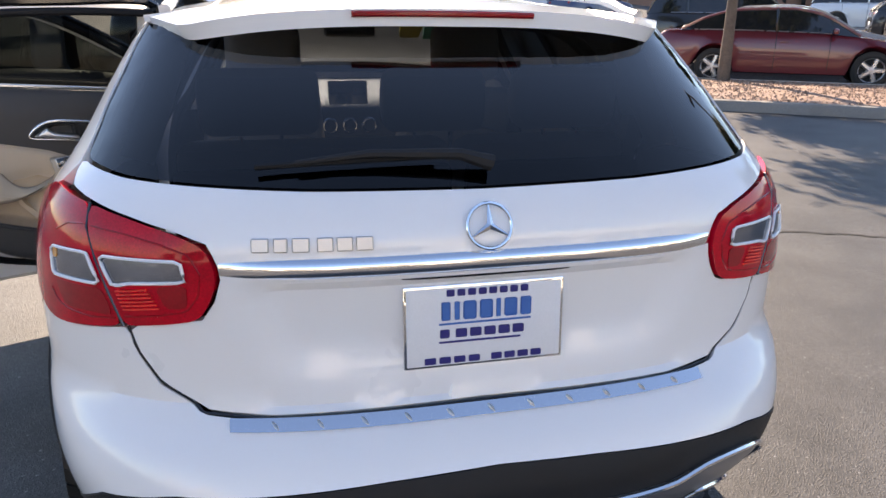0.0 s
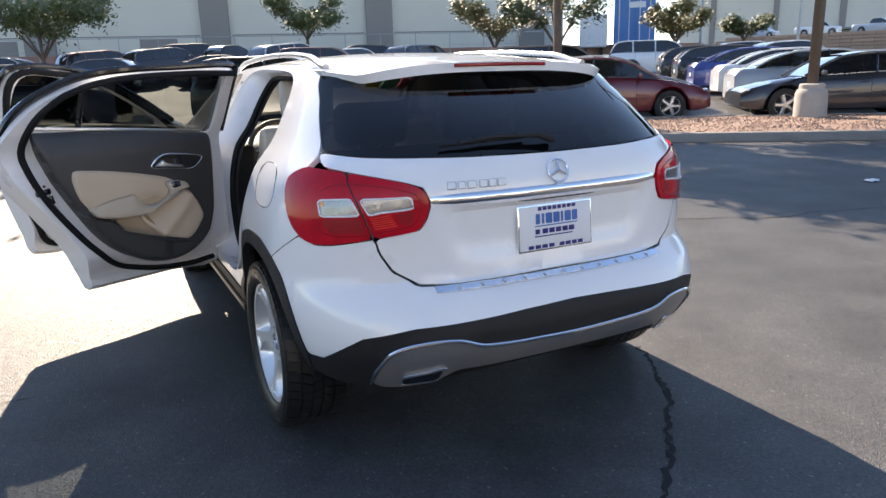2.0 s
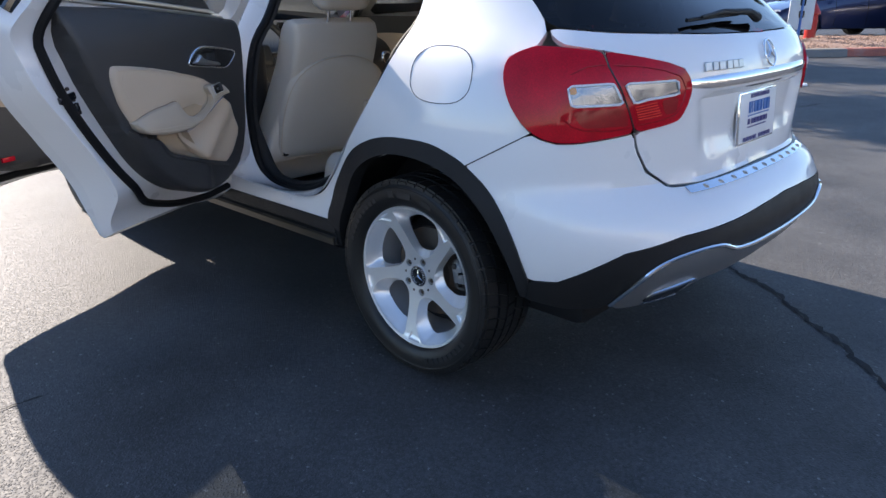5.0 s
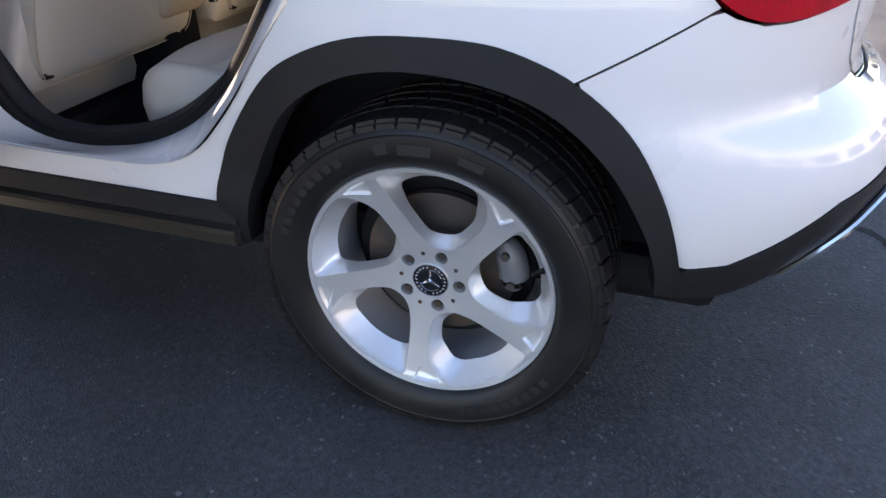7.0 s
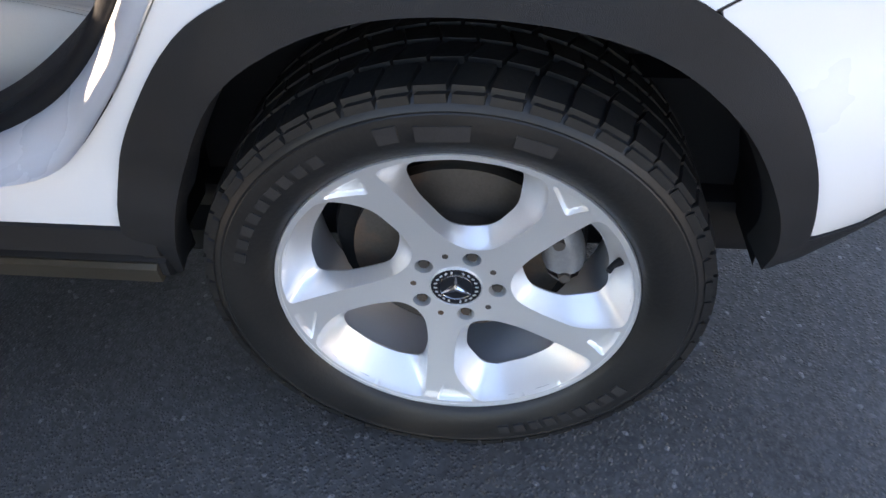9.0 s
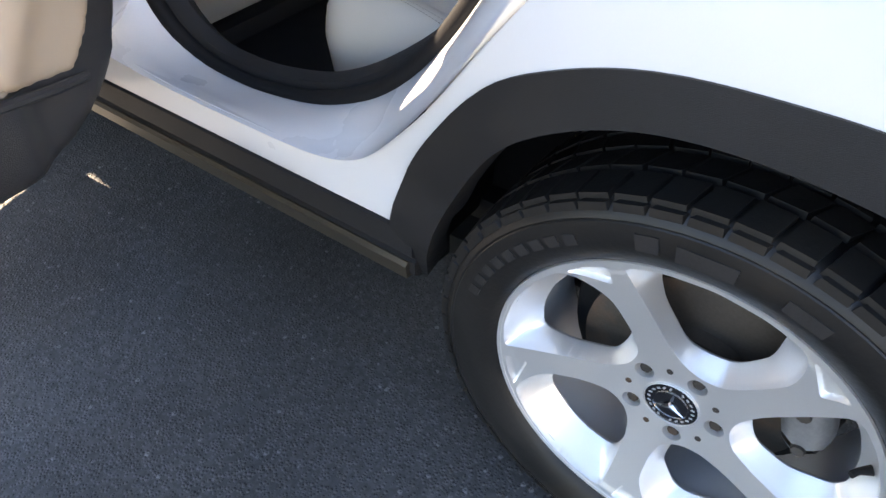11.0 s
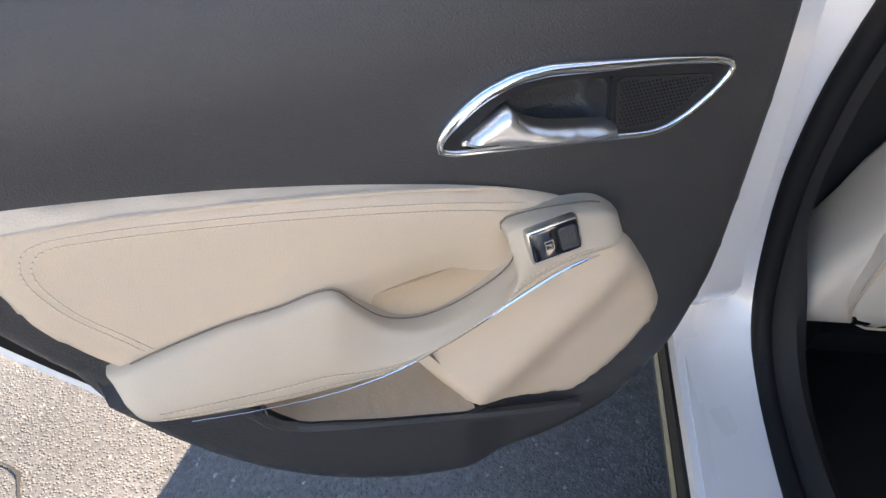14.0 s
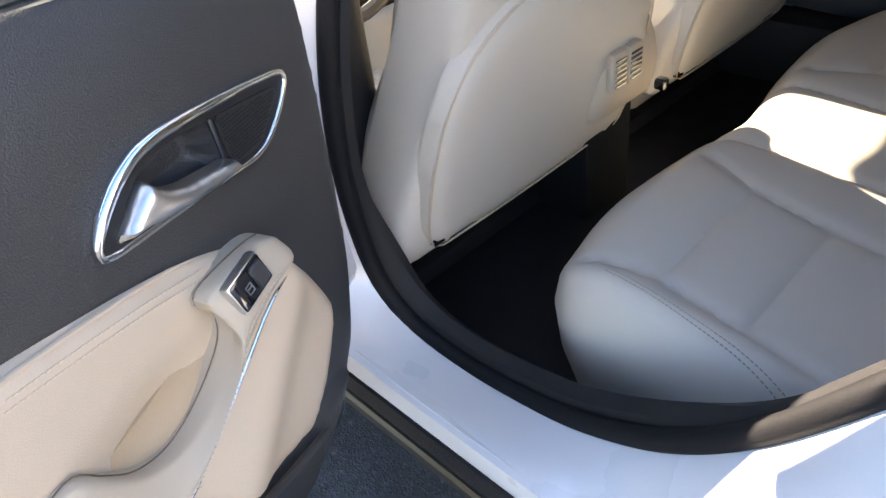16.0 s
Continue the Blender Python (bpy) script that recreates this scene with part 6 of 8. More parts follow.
for a, b in ((-0.62, 0.085), (0.125, 0.62)):
    part("back_panel", moved(box((a, -0.012, 0.0), (b, 0.004, 0.47), 0.02), pose(0, -0.012, 0.55, 9.5, 0, 0)), CARPET, bench, "black carpeted rear face")
for x, w in ((-0.40, 0.15), (0.05, 0.14), (0.42, 0.15)):
    seat_block([(0.02, 1.10), (0.05, 1.17), (0.02, 1.24), (-0.03, 1.255), (-0.06, 1.22), (-0.055, 1.12), (-0.03, 1.09)], x - w, x + w, 0.035, BEIGE, "headrest", bench)
    for s in (-0.05, 0.05):
        part("headrest_post", tube([(x + s, -0.01, 1.04), (x + s, -0.01, 1.12)], 0.006, 8), CHROME, bench)
buckle = thing("seat_belt_buckle", "black seat belt buckle with a red button", "seat belt")
part("body", moved(box((-0.018, -0.03, -0.02), (0.018, 0.03, 0.03), 0.006), pose(-0.20, 0.40, 0.60, 25, 0, 0)), GLOSSBLACK, buckle)
part("button", moved(box((-0.013, 0.020, 0.004), (0.013, 0.034, 0.026), 0.003), pose(-0.20, 0.40, 0.60, 25, 0, 0)), REDLENS, buckle, "red release button")

FBACK = [(0.985, 0.535), (0.972, 0.56), (0.968, 0.62), (0.905, 0.86), (0.855, 1.02), (0.855, 1.085), (0.90, 1.115), (0.955, 1.10), (0.995, 1.02), (1.08, 0.80), (1.14, 0.62), (1.14, 0.54), (1.06, 0.525)]


def front_seat(cx, label):
    seat = thing("front_seat", label, "car seat", group="front seats")
    seat_block([(y + 0.03, z) for y, z in FBACK], cx - 0.345, cx + 0.315, 0.03, BEIGE, "backrest", seat, crown=0.008, taper=1.12)
    # raised rear shell panel with a piped border
    half = [(0.245, 0.548), (0.275, 0.572), (0.284, 0.65), (0.278, 0.75), (0.258, 0.83), (0.220, 0.89), (0.15, 0.935), (0.06, 0.958)]
    shell_back = curve_points([(cx + a, b) for a, b in half] + [(cx - a, b) for a, b in reversed(half)], True, 0.025)

    def back_face(x, z):
        y = 0.994 - (z - 0.55) * 0.262
        return Vector((x, y, z)), Vector((0, -1, -0.275)).normalized()
    puff = pillow(shell_back, 0.012, 0.035)

    def shell_face(x, z):
        p, n = back_face(x, z)
        return p + n * (puff(x, z) - 0.004), n
    part("back_shell", sheet(shell_face, shell_back, (), 0.02, 0.03), BEIGE, seat, "smooth beige seat-back shell")
    part("piping", tube([back_face(p.x, p.y)[0] + Vector((0, -0.0015, 0)) for p in shell_back], 0.0020, 6, True), BEIGETRIM, seat)
    part("side_tag", box((cx - 0.270, 0.985, 0.560), (cx - 0.245, 1.0, 0.592), 0.003), GLOSSBLACK, seat, "small black belt-guide opening")
    seat_block([(1.13, 0.42), (1.12, 0.52), (1.16, 0.56), (1.35, 0.575), (1.55, 0.60), (1.62, 0.57), (1.63, 0.48), (1.5, 0.36)], cx - 0.26, cx + 0.26, 0.06, BEIGE, "seat_cushion", seat)
    part("seat_base", box((cx - 0.24, 1.12, 0.31), (cx + 0.24, 1.55, 0.40), 0.02), BLACK, seat)
    seat_block([(0.835, 1.165), (0.825, 1.24), (0.84, 1.325), (0.875, 1.365), (0.92, 1.36), (0.945, 1.31), (0.94, 1.21), (0.915, 1.155), (0.865, 1.145)], cx - 0.135, cx + 0.135, 0.05, BEIGE, "headrest", seat)
    for s in (-0.06, 0.06):
        part("headrest_post", tube([(cx + s, 0.905, 1.09), (cx + s, 0.89, 1.17)], 0.007, 8), CHROME, seat)
    return seat


front_seat(-0.395, "beige leather front seat with piped back")
front_seat(0.375, "beige leather front seat with piped back")

console = thing("centre_console", "beige centre console with rear air vents", "car console", pose(-0.12, 0.0, 0.05))
seat_block([(0.945, 0.575), (0.93, 0.66), (0.97, 0.74), (1.1, 0.76), (1.5, 0.70), (1.7, 0.62), (1.7, 0.50), (1.0, 0.55)], -0.15, 0.05, 0.03, BEIGETRIM, "console_body", console)
for cx in (-0.115, -0.067):
    vent = part("air_vent", box((cx - 0.022, 0.916, 0.635), (cx + 0.022, 0.936, 0.71), 0.006), BEIGETRIM, console, "rear air vent")
    for k in range(6):
        part("slot", box((cx - 0.017, 0.9145, 0.645 + 0.0095 * k), (cx + 0.017, 0.925, 0.650 + 0.0095 * k), 0.001, 1), GLOSSBLACK, vent)
part("knob", moved(cushion((-0.012, -0.012, -0.012), (0.012, 0.012, 0.012), 0.006, 2), pose(0.045, 0.925, 0.585)), GLOSSBLACK, console)
part("console_base", box((-0.11, 0.99, 0.262), (0.05, 1.7, 0.55), 0.01), CARPET, console)
part("inner_sill_trim", box((0.60, 0.36, 0.312), (0.735, 2.2, 0.53), 0.02), BLACK, car, "black inner sill trim")
part("floor_tunnel", cushion((-0.16, 0.62, 0.30), (0.12, 1.0, 0.36), 0.04, 3), CARPET, car)

dash = thing("dashboard", "black dashboard with round vents and screen", "dashboard")
seat_block([(1.78, 0.62), (1.72, 0.80), (1.76, 0.93), (1.95, 1.0), (2.35, 1.03), (2.42, 0.8), (2.3, 0.5)], -0.74, 0.74, 0.04, GRAIN, "dash_body", dash)
for x in (-0.62, -0.10, 0.0, 0.10, 0.62):
    v = part("round_vent", moved(lathe([(-0.012, 0.030), (-0.014, 0.036), (-0.006, 0.042), (0.01, 0.042)], 24), pose(x, 1.725, 0.86, 0, 0, 90)), CHROME, dash)
part("screen", moved(box((-0.10, -0.01, -0.06), (0.10, 0.01, 0.06), 0.006), pose(0.0, 1.78, 1.02, -8, 0, 0)), GLOSSBLACK, dash, "black central screen")
wheel_ring = [(0.185 * math.cos(a), 0, 0.185 * math.sin(a)) for a in [2 * math.pi * k / 40 for k in range(40)]]
steer = thing("steering_wheel", "black leather steering wheel behind the seat", "steering wheel", pose(-0.375, 1.56, 0.94, -22, 0, 0))
part("rim", tube(wheel_ring, 0.016, 8, True, up=(0, 1, 0)), GRAIN, steer)
part("hub", cushion((-0.09, 0.0, -0.06), (0.09, 0.06, 0.06), 0.03, 3), GRAIN, steer)
for a in (0, 180, 270):
    part("spoke", tube([(0.06 * math.cos(radians(a)), 0.03, 0.06 * math.sin(radians(a))), (0.178 * math.cos(radians(a)), 0.0, 0.178 * math.sin(radians(a)))], 0.014, 8), GRAIN, steer)


def liner(a, y):
    p, n = roof(a, y)
    return p - Vector((0, 0, 0.045)), n


for fix in (lambda b: b, mirrored):
    part("pillar_cover", fix(box((-0.80, 1.11, 0.34), (-0.62, 1.195, 1.02), 0.03, 3)), BLACK, car, "black inner pillar cover")
part("headliner", sheet(liner, curve_points([(-0.95, -0.1), (0.95, -0.1), (0.95, 1.56), (-0.95, 1.56)], True, 0.08, False), (), 0.12, 0.006), LINER, car, "beige headliner")
for fix in (lambda b: b, mirrored):
    part("pillar_trim", fix(tube([(-0.76, 1.15, 0.40), (-0.765, 1.155, 0.8), (-0.74, 1.155, 1.08), (-0.63, 1.15, 1.34)], [0.06, 0.055, 0.045, 0.04], 10, flat=0.7)), BLACK, car, "dark pillar trim")
    part("pillar_trim", fix(tube([(-0.58, -0.02, 1.33), (-0.64, -0.06, 1.18), (-0.69, -0.10, 1.05)], [0.03, 0.035, 0.035], 10, flat=1.2)), LINER, car)
    # cargo side
    def cargo_side(u, z):
        return Vector((-0.66, u, z)), Vector((1, 0, 0))
    part("cargo_side", fix(sheet(cargo_side, curve_points([(-0.50, 0.58), (0.02, 0.58), (-0.02, 1.04), (-0.42, 1.06), (-0.5, 0.9)], True, 0.05, False), (), 0.08, 0.06)), CARPET, car, "black cargo side lining")
part("cargo_floor", box((-0.66, -0.66, 0.565), (0.66, 0.06, 0.585), 0.006), CARPET, car, "black cargo floor")
for k, (x0, y0, x1, y1) in enumerate(((-0.22, -0.42, 0.34, -0.06), (-0.20, -0.46, 0.30, -0.12))):
    mat_ = thing("floor_mat", "folded black carpet floor mat with grey edging", "floor mat", group="stacked floor mats")
    z = 0.5865 + 0.011 * k
    part("carpet", box((x0, y0, z), (x1, y1, z + 0.009), 0.004), CARPET, mat_)
    part("edging", tube(curve_points([(x0, y0, z + 0.008), (x1, y0, z + 0.008), (x1, y1, z + 0.008), (x0, y1, z + 0.008)], True, 0.02, False), 0.005, 6, True), SILVER, mat_, "grey bound edge")

# interior mirror
mirror = thing("interior_mirror", "black interior mirror under the headliner", "mirror", pose(0, 1.60, 1.325))
part("housing", cushion((-0.12, -0.015, -0.03), (0.12, 0.02, 0.03), 0.014, 3), GLOSSBLACK, mirror)
part("stem", tube([(0, 0.01, 0.02), (0, 0.05, 0.075)], 0.009, 8), GLOSSBLACK, mirror)

# nose of the car: bonnet, windscreen, bumper, lamps
def nose_skin(v, z):
    return skin(AXLE + QUARTER - v, z)


def ring_on(fn, half):
    return [Vector(q) for q in both(half)]


part("front_bumper", sheet(nose_skin, curve_points(both([(0, 0.26), (0.5, 0.26), (0.68, 0.36), (0.70, 0.5), (0.60, 0.60), (0.50, 0.78), (0, 0.80)]), True, 0.05, False), (), 0.07, 0.03), PAINT, car)
part("grille", sheet(nose_skin, curve_points(both([(0, 0.50), (0.30, 0.52), (0.40, 0.66), (0.36, 0.76), (0, 0.77)]), True, 0.04, False), (), 0.07, 0.03, lift=0.006), GLOSSBLACK, car, "black grille")
for fix in (lambda b: b, mirrored):
    part("headlamp", fix(sheet(nose_skin, curve_points([(0.46, 0.64), (0.62, 0.62), (0.80, 0.74), (0.86, 0.84), (0.62, 0.80), (0.48, 0.74)], True, 0.03), (), 0.05, 0.03, lift=0.006)), CLEARLENS, car, "clear headlamp")


def bonnet(a, y):
    def at(a, y):
        t = (y - 2.4) / (3.45 - 2.4)
        w = 0.80 - 0.14 * t * t
        ze = 1.045 - 0.10 * t - 0.10 * t * t
        return Vector((a * w, y - 0.12 * abs(a) ** 3 * t, ze + (0.035 - 0.01 * t) * (1 - abs(a) ** 2.5)))
    p = at(a, y)
    n = (at(a + 0.01, y) - at(a - 0.01, y)).cross(at(a, y + 0.01) - at(a, y - 0.01))
    return p, n.normalized()


part("bonnet", sheet(bonnet, curve_points([(-1, 2.38), (1, 2.38), (1, 3.45), (0, 3.5), (-1, 3.45)], True, 0.07, False), (), 0.12, 0.03), PAINT, car)


def screen(a, t):
    w = 0.60 + 0.14 * t
    p = Vector((a * w, 1.56 + 0.86 * t - 0.05 * a * a, 1.428 - 0.378 * t - 0.04 * a * a * (1 - t) + 0.05 * t * (1 - t)))
    return p, Vector((0, 0.43, 0.9)).normalized()


part("windscreen", sheet(screen, curve_points([(-1, 0), (1, 0), (1, 1), (-1, 1)], True, 0.12, False), (), 0.16, 0.004, rim=False), CLEAR, car, "clear windscreen")
papers = thing("windscreen_papers", "yellow, green and red paper behind the windscreen", "paper")
for (a0, a1), rgb in (((0.42, 0.60), (0.70, 0.55, 0.05)), ((0.61, 0.78), (0.10, 0.42, 0.30)), ((0.79, 0.90), (0.50, 0.06, 0.08))):
    part("sheet", sheet(lambda a, t: (screen(a, t)[0] - screen(a, t)[1] * 0.012, screen(a, t)[1]), curve_points([(a0, 0.14), (a1, 0.16), (a1 - 0.02, 0.34), (a0 + 0.01, 0.36)], True, 0.06, False), (), 0.08, 0.002), material("bright_paper", rgb, 0.7, 0, 0.1, 9, 60, 0.05), papers)
part("cowl", box((-0.76, 2.30, 0.98), (0.76, 2.48, 1.045), 0.02), BLACK, car)

# the island: kerb, gravel, lamp post, trees
CONCRETE = material("weathered_concrete", (0.36, 0.34, 0.31), 0.85, 0, 0.18, 2.2, 60, 0.5, dirt=(0.16, 0.15, 0.13), dirt_amount=0.5)
# concrete with dark dirt, base darkened for the shade on its near face
KERBSHADED = material("shaded_kerb_concrete", (0.21, 0.20, 0.185), 0.9, 0, 0.2, 2.2, 60, 0.5, dirt=(0.11, 0.105, 0.095), dirt_amount=0.6)
GRAVEL = material("reddish_gravel", (0.25, 0.165, 0.125), 0.9, 0, 0.45, 3, 30, 0.8)
REDKERB = material("faded_red_kerb_paint", (0.42, 0.13, 0.09), 0.8, 0, 0.2, 3, 40, 0.4, dirt=(0.4, 0.37, 0.33), dirt_amount=0.5)
DARKMETAL = material("brown_painted_steel", (0.10, 0.075, 0.055), 0.5, 0.3, 0.2, 3, 80, 0.1)


def strip_on_lot(a0, a1, profile, steps=24):
    """Sweeps an (across, height) profile along the kerb's direction."""
    bm = bmesh.new()
    rows = []
    for k in range(steps + 1):
        a = a0 + (a1 - a0) * k / steps
        rows.append([bm.verts.new(lot(a, n, z)) for n, z in profile])
    for A, B in zip(rows, rows[1:]):
        for j in range(len(A) - 1):
            bm.faces.new([A[j], A[j + 1], B[j + 1], B[j]])
    bm.faces.new(rows[0]), bm.faces.new(rows[-1][::-1])
    return bm


kerb_profile = [(9.45, -0.05), (9.47, 0.12), (9.49, 0.145), (9.52, 0.15), (9.63, 0.15), (9.64, 0.05)]
tagged(part("kerb", strip_on_lot(-16, 9.2, kerb_profile, 60), KERBSHADED, None, "grey concrete kerb beside the gravel island"), category="kerb", kind="structure")
tagged(part("kerb", strip_on_lot(9.2, 12.5, kerb_profile, 10), REDKERB, None, "red-painted concrete kerb beside the island"), category="kerb", kind="structure")
back_profile = [(13.0, 0.05), (13.01, 0.15), (13.12, 0.15), (13.15, 0.12), (13.16, -0.05)]
tagged(part("kerb", strip_on_lot(-16, 12.5, back_profile, 60), CONCRETE, None, "grey concrete kerb behind the gravel island"), category="kerb", kind="structure")
gb = bmesh.new()
rnd = random.Random(7)
A0, A1, N0, N1, STEP = -16, 12.5, 9.62, 13.02, 0.34
cols, rws = int((A1 - A0) / STEP), int((N1 - N0) / STEP)
gv = [[gb.verts.new(lot(A0 + (A1 - A0) * i / cols, N0 + (N1 - N0) * j / rws, 0.115 + 0.03 * rnd.random() + 0.05 * math.sin(math.pi * j / rws))) for j in range(rws + 1)] for i in range(cols + 1)]
for i in range(cols):
    for j in range(rws):
        gb.faces.new([gv[i][j], gv[i + 1][j], gv[i + 1][j + 1], gv[i][j + 1]])
tagged(part("gravel_bed", gb, GRAVEL, None, "reddish gravel bed inside the kerbs"), category="gravel", kind="structure")
# loose stones over the nearer stretch
verts, faces = [], []
for k in range(9000):
    a, n = rnd.uniform(-1.5, 12.3), rnd.uniform(9.68, 12.95)
    c = lot(a, n, 0.135 + 0.05 * math.sin(math.pi * (n - N0) / (N1 - N0)))
    r = rnd.uniform(0.012, 0.032)
    b = len(verts)
    th = rnd.uniform(0, 6.28)
    for i in range(4):
        verts.append((c.x + r * math.cos(th + i * 1.571) * rnd.uniform(0.7, 1.2), c.y + r * math.sin(th + i * 1.571) * rnd.uniform(0.7, 1.2), c.z - 0.005))
    verts.append((c.x + r * 0.2, c.y, c.z + r * rnd.uniform(0.5, 0.9)))
    faces += [(b, b + 1, b + 4), (b + 1, b + 2, b + 4), (b + 2, b + 3, b + 4), (b + 3, b, b + 4)]
me = bpy.data.meshes.new("gravel_stones")
me.from_pydata(verts, [], faces)
STONE = material("gravel_stone", (0.28, 0.185, 0.14), 0.9, 0, 0.3, 9, 60, 0.3)
nt = STONE.node_tree
geo = nt.nodes.new("ShaderNodeNewGeometry")
hue = nt.nodes.new("ShaderNodeMapRange")
hue.inputs[3].default_value, hue.inputs[4].default_value = 0.5, 1.6
nt.links.new(geo.outputs["Random Per Island"], hue.inputs[0])
tint = nt.nodes.new("ShaderNodeVectorMath")
tint.operation = "SCALE"
src = nt.nodes["Principled BSDF"].inputs["Base Color"].links[0].from_socket
nt.links.new(src, tint.inputs[0]), nt.links.new(hue.outputs[0], tint.inputs["Scale"])
nt.links.new(tint.outputs[0], nt.nodes["Principled BSDF"].inputs["Base Color"])
me.materials.append(STONE)
tagged(new("gravel_stones", me), "loose reddish gravel stones on the island", "gravel", kind="stuff")

post = thing("lamp_post", "brown steel lamp post on a round concrete footing", "lamp post", Matrix.Translation(lot(5.45, 12.15)))
part("footing", lathe([(0.0, 0.31), (0.62, 0.30), (0.70, 0.27), (0.72, 0.24), (0.80, 0.235), (0.82, 0.20), (0.82, 0.0001)], 24, "Z"), CONCRETE, post, "chipped round concrete footing")
pl = box((-0.075, -0.075, 0.8), (0.075, 0.075, 7.5), 0.01)
part("pole", pl, DARKMETAL, post)
part("lamp_head", cushion((-0.2, -0.75, 7.4), (0.2, 0.1, 7.58), 0.05, 3), DARKMETAL, post)

# trees
BARK = material("grey_brown_bark", (0.13, 0.10, 0.08), 0.9, 0, 0.4, 6, 40, 0.9)
LEAF = material("dusty_green_leaves", (0.085, 0.105, 0.035), 0.6, 0, 0.3, 2, 20, 0.1)
LEAF2 = material("yellowing_leaves", (0.17, 0.15, 0.05), 0.6, 0, 0.3, 2, 20, 0.1)
for m_ in (LEAF, LEAF2):
    m_.node_tree.nodes["Principled BSDF"].inputs["Transmission Weight"].default_value = 0.0


def tree(name, label, at, height, spread, trunk_r, clear, leaves, seed, leaf_mat, lean=(0, 0), leaf_size=0.07, clump=0.55):
    rnd = random.Random(seed)
    t = thing(name, label, "tree", Matrix.Translation(at))
    top = Vector((lean[0], lean[1], clear))
    bm = tube([(0, 0, -0.1), (lean[0] * 0.1, lean[1] * 0.1, clear * 0.35), (lean[0] * 0.6, lean[1] * 0.5, clear * 0.75), top], [trunk_r * 1.25, trunk_r, trunk_r * 0.85, trunk_r * 0.75], 10)
    tips = []
    limbs = []
    for k in range(7):
        a = 2 * math.pi * k / 7 + rnd.uniform(-0.3, 0.3)
        reach = spread * rnd.uniform(0.55, 0.95)
        end = Vector((reach * math.cos(a), reach * math.sin(a), clear + (height - clear) * rnd.uniform(0.35, 0.95)))
        mid = top.lerp(end, 0.5) + Vector((0, 0, (height - clear) * 0.08))
        limbs.append(tube([top * 0.96, mid, end], [trunk_r * 0.5, trunk_r * 0.28, trunk_r * 0.08], 7))
        tips += [mid, end]
        for j in range(4):
            b = a + rnd.uniform(-0.9, 0.9)
            e2 = mid.lerp(end, rnd.uniform(0.0, 0.8)) + Vector((math.cos(b), math.sin(b), rnd.uniform(-0.1, 0.7))) * spread * 0.35
            limbs.append(tube([mid.lerp(end, 0.2 * j), e2], [trunk_r * 0.18, trunk_r * 0.05], 5))
            tips.append(e2)
    part("trunk", join(bm, *limbs), BARK, t)
    verts, faces = [], []
    per = int(leaves / len(tips))
    for c in tips:
        blob = spread * rnd.uniform(0.16, 0.34)
        for j in range(per):
            d = Vector((rnd.gauss(0, 1), rnd.gauss(0, 1), rnd.gauss(0, 0.75)))
            p = c + d * blob * clump
            s = leaf_size * rnd.uniform(0.6, 1.4)
            u = Vector((rnd.gauss(0, 1), rnd.gauss(0, 1), rnd.gauss(0, 1))).normalized()
            w = u.orthogonal().normalized()
            b = len(verts)
            verts += [tuple(p - u * s), tuple(p + w * s * 0.45), tuple(p + u * s), tuple(p - w * s * 0.45)]
            faces.append((b, b + 1, b + 2, b + 3))
    me = bpy.data.meshes.new("crown")
    me.from_pydata(verts, [], faces)
    me.materials.append(leaf_mat)
    ob = new("crown", me)
    ob.parent = t
    return t


tree("tree", "thin young tree with a bare trunk on the gravel island", lot(0.45, 12.6), 6.3, 3.2, 0.10, 2.9, 30000, 3, LEAF, (0.1, 0.2), leaf_size=0.115, clump=0.36)
tree("tree", "slender leaning tree on the gravel island", lot(8.7, 12.2), 6.0, 2.9, 0.11, 2.8, 26000, 5, LEAF, (0.15, -0.1), leaf_size=0.115, clump=0.36)
tree("tree", "dark-trunked tree at the lot's planted edge", lot(-13.2, 9.9), 7.0, 4.2, 0.15, 2.6, 34000, 8, LEAF, leaf_size=0.13, clump=0.34)

# standing sign and hydrant
SIGNBLUE = material("blue_paint", (0.05, 0.14, 0.38), 0.5, 0, 0.1, 6, 80, 0.1)
SIGNWHITE = material("white_sign", (0.62, 0.64, 0.66), 0.55, 0, 0.08, 6, 80, 0.1, dirt=(0.3, 0.3, 0.3), dirt_amount=0.3)
HYDRED = material("red_hydrant_paint", (0.42, 0.025, 0.02), 0.45, 0, 0.15, 8, 60, 0.2)
sign = thing("sign_stand", "white sign on a blue post with a round base", "sign", Matrix.Translation(lot(5.5, 6.05)) @ pose(0, 0, 0, 0, 0, -52))
part("base", lathe([(0.0, 0.22), (0.02, 0.21), (0.035, 0.12), (0.05, 0.03)], 24, "Z"), SIGNWHITE, sign)
part("pole", tube([(0, 0, 0.03), (0, 0, 1.15)], 0.022, 10), SIGNBLUE, sign, "blue post")
board = part("board", box((-0.16, -0.012, 0.72), (0.16, 0.012, 1.22), 0.01), SIGNWHITE, sign, "white sign board with two dark marks")
for z in (0.87, 1.02):
    part("mark", box((-0.035, -0.016, z), (0.035, -0.011, z + 0.09), 0.01, 1), GLOSSBLACK, board)
hyd = thing("fire_hydrant", "red fire hydrant at the island's end", "fire hydrant", Matrix.Translation(lot(10.2, 11.9, 0.12)))
part("barrel", lathe([(0.0, 0.17), (0.05, 0.17), (0.06, 0.12), (0.55, 0.115), (0.57, 0.15), (0.62, 0.15), (0.66, 0.12), (0.78, 0.06), (0.80, 0.03), (0.86, 0.03), (0.86, 0.0001)], 20, "Z"), HYDRED, hyd)
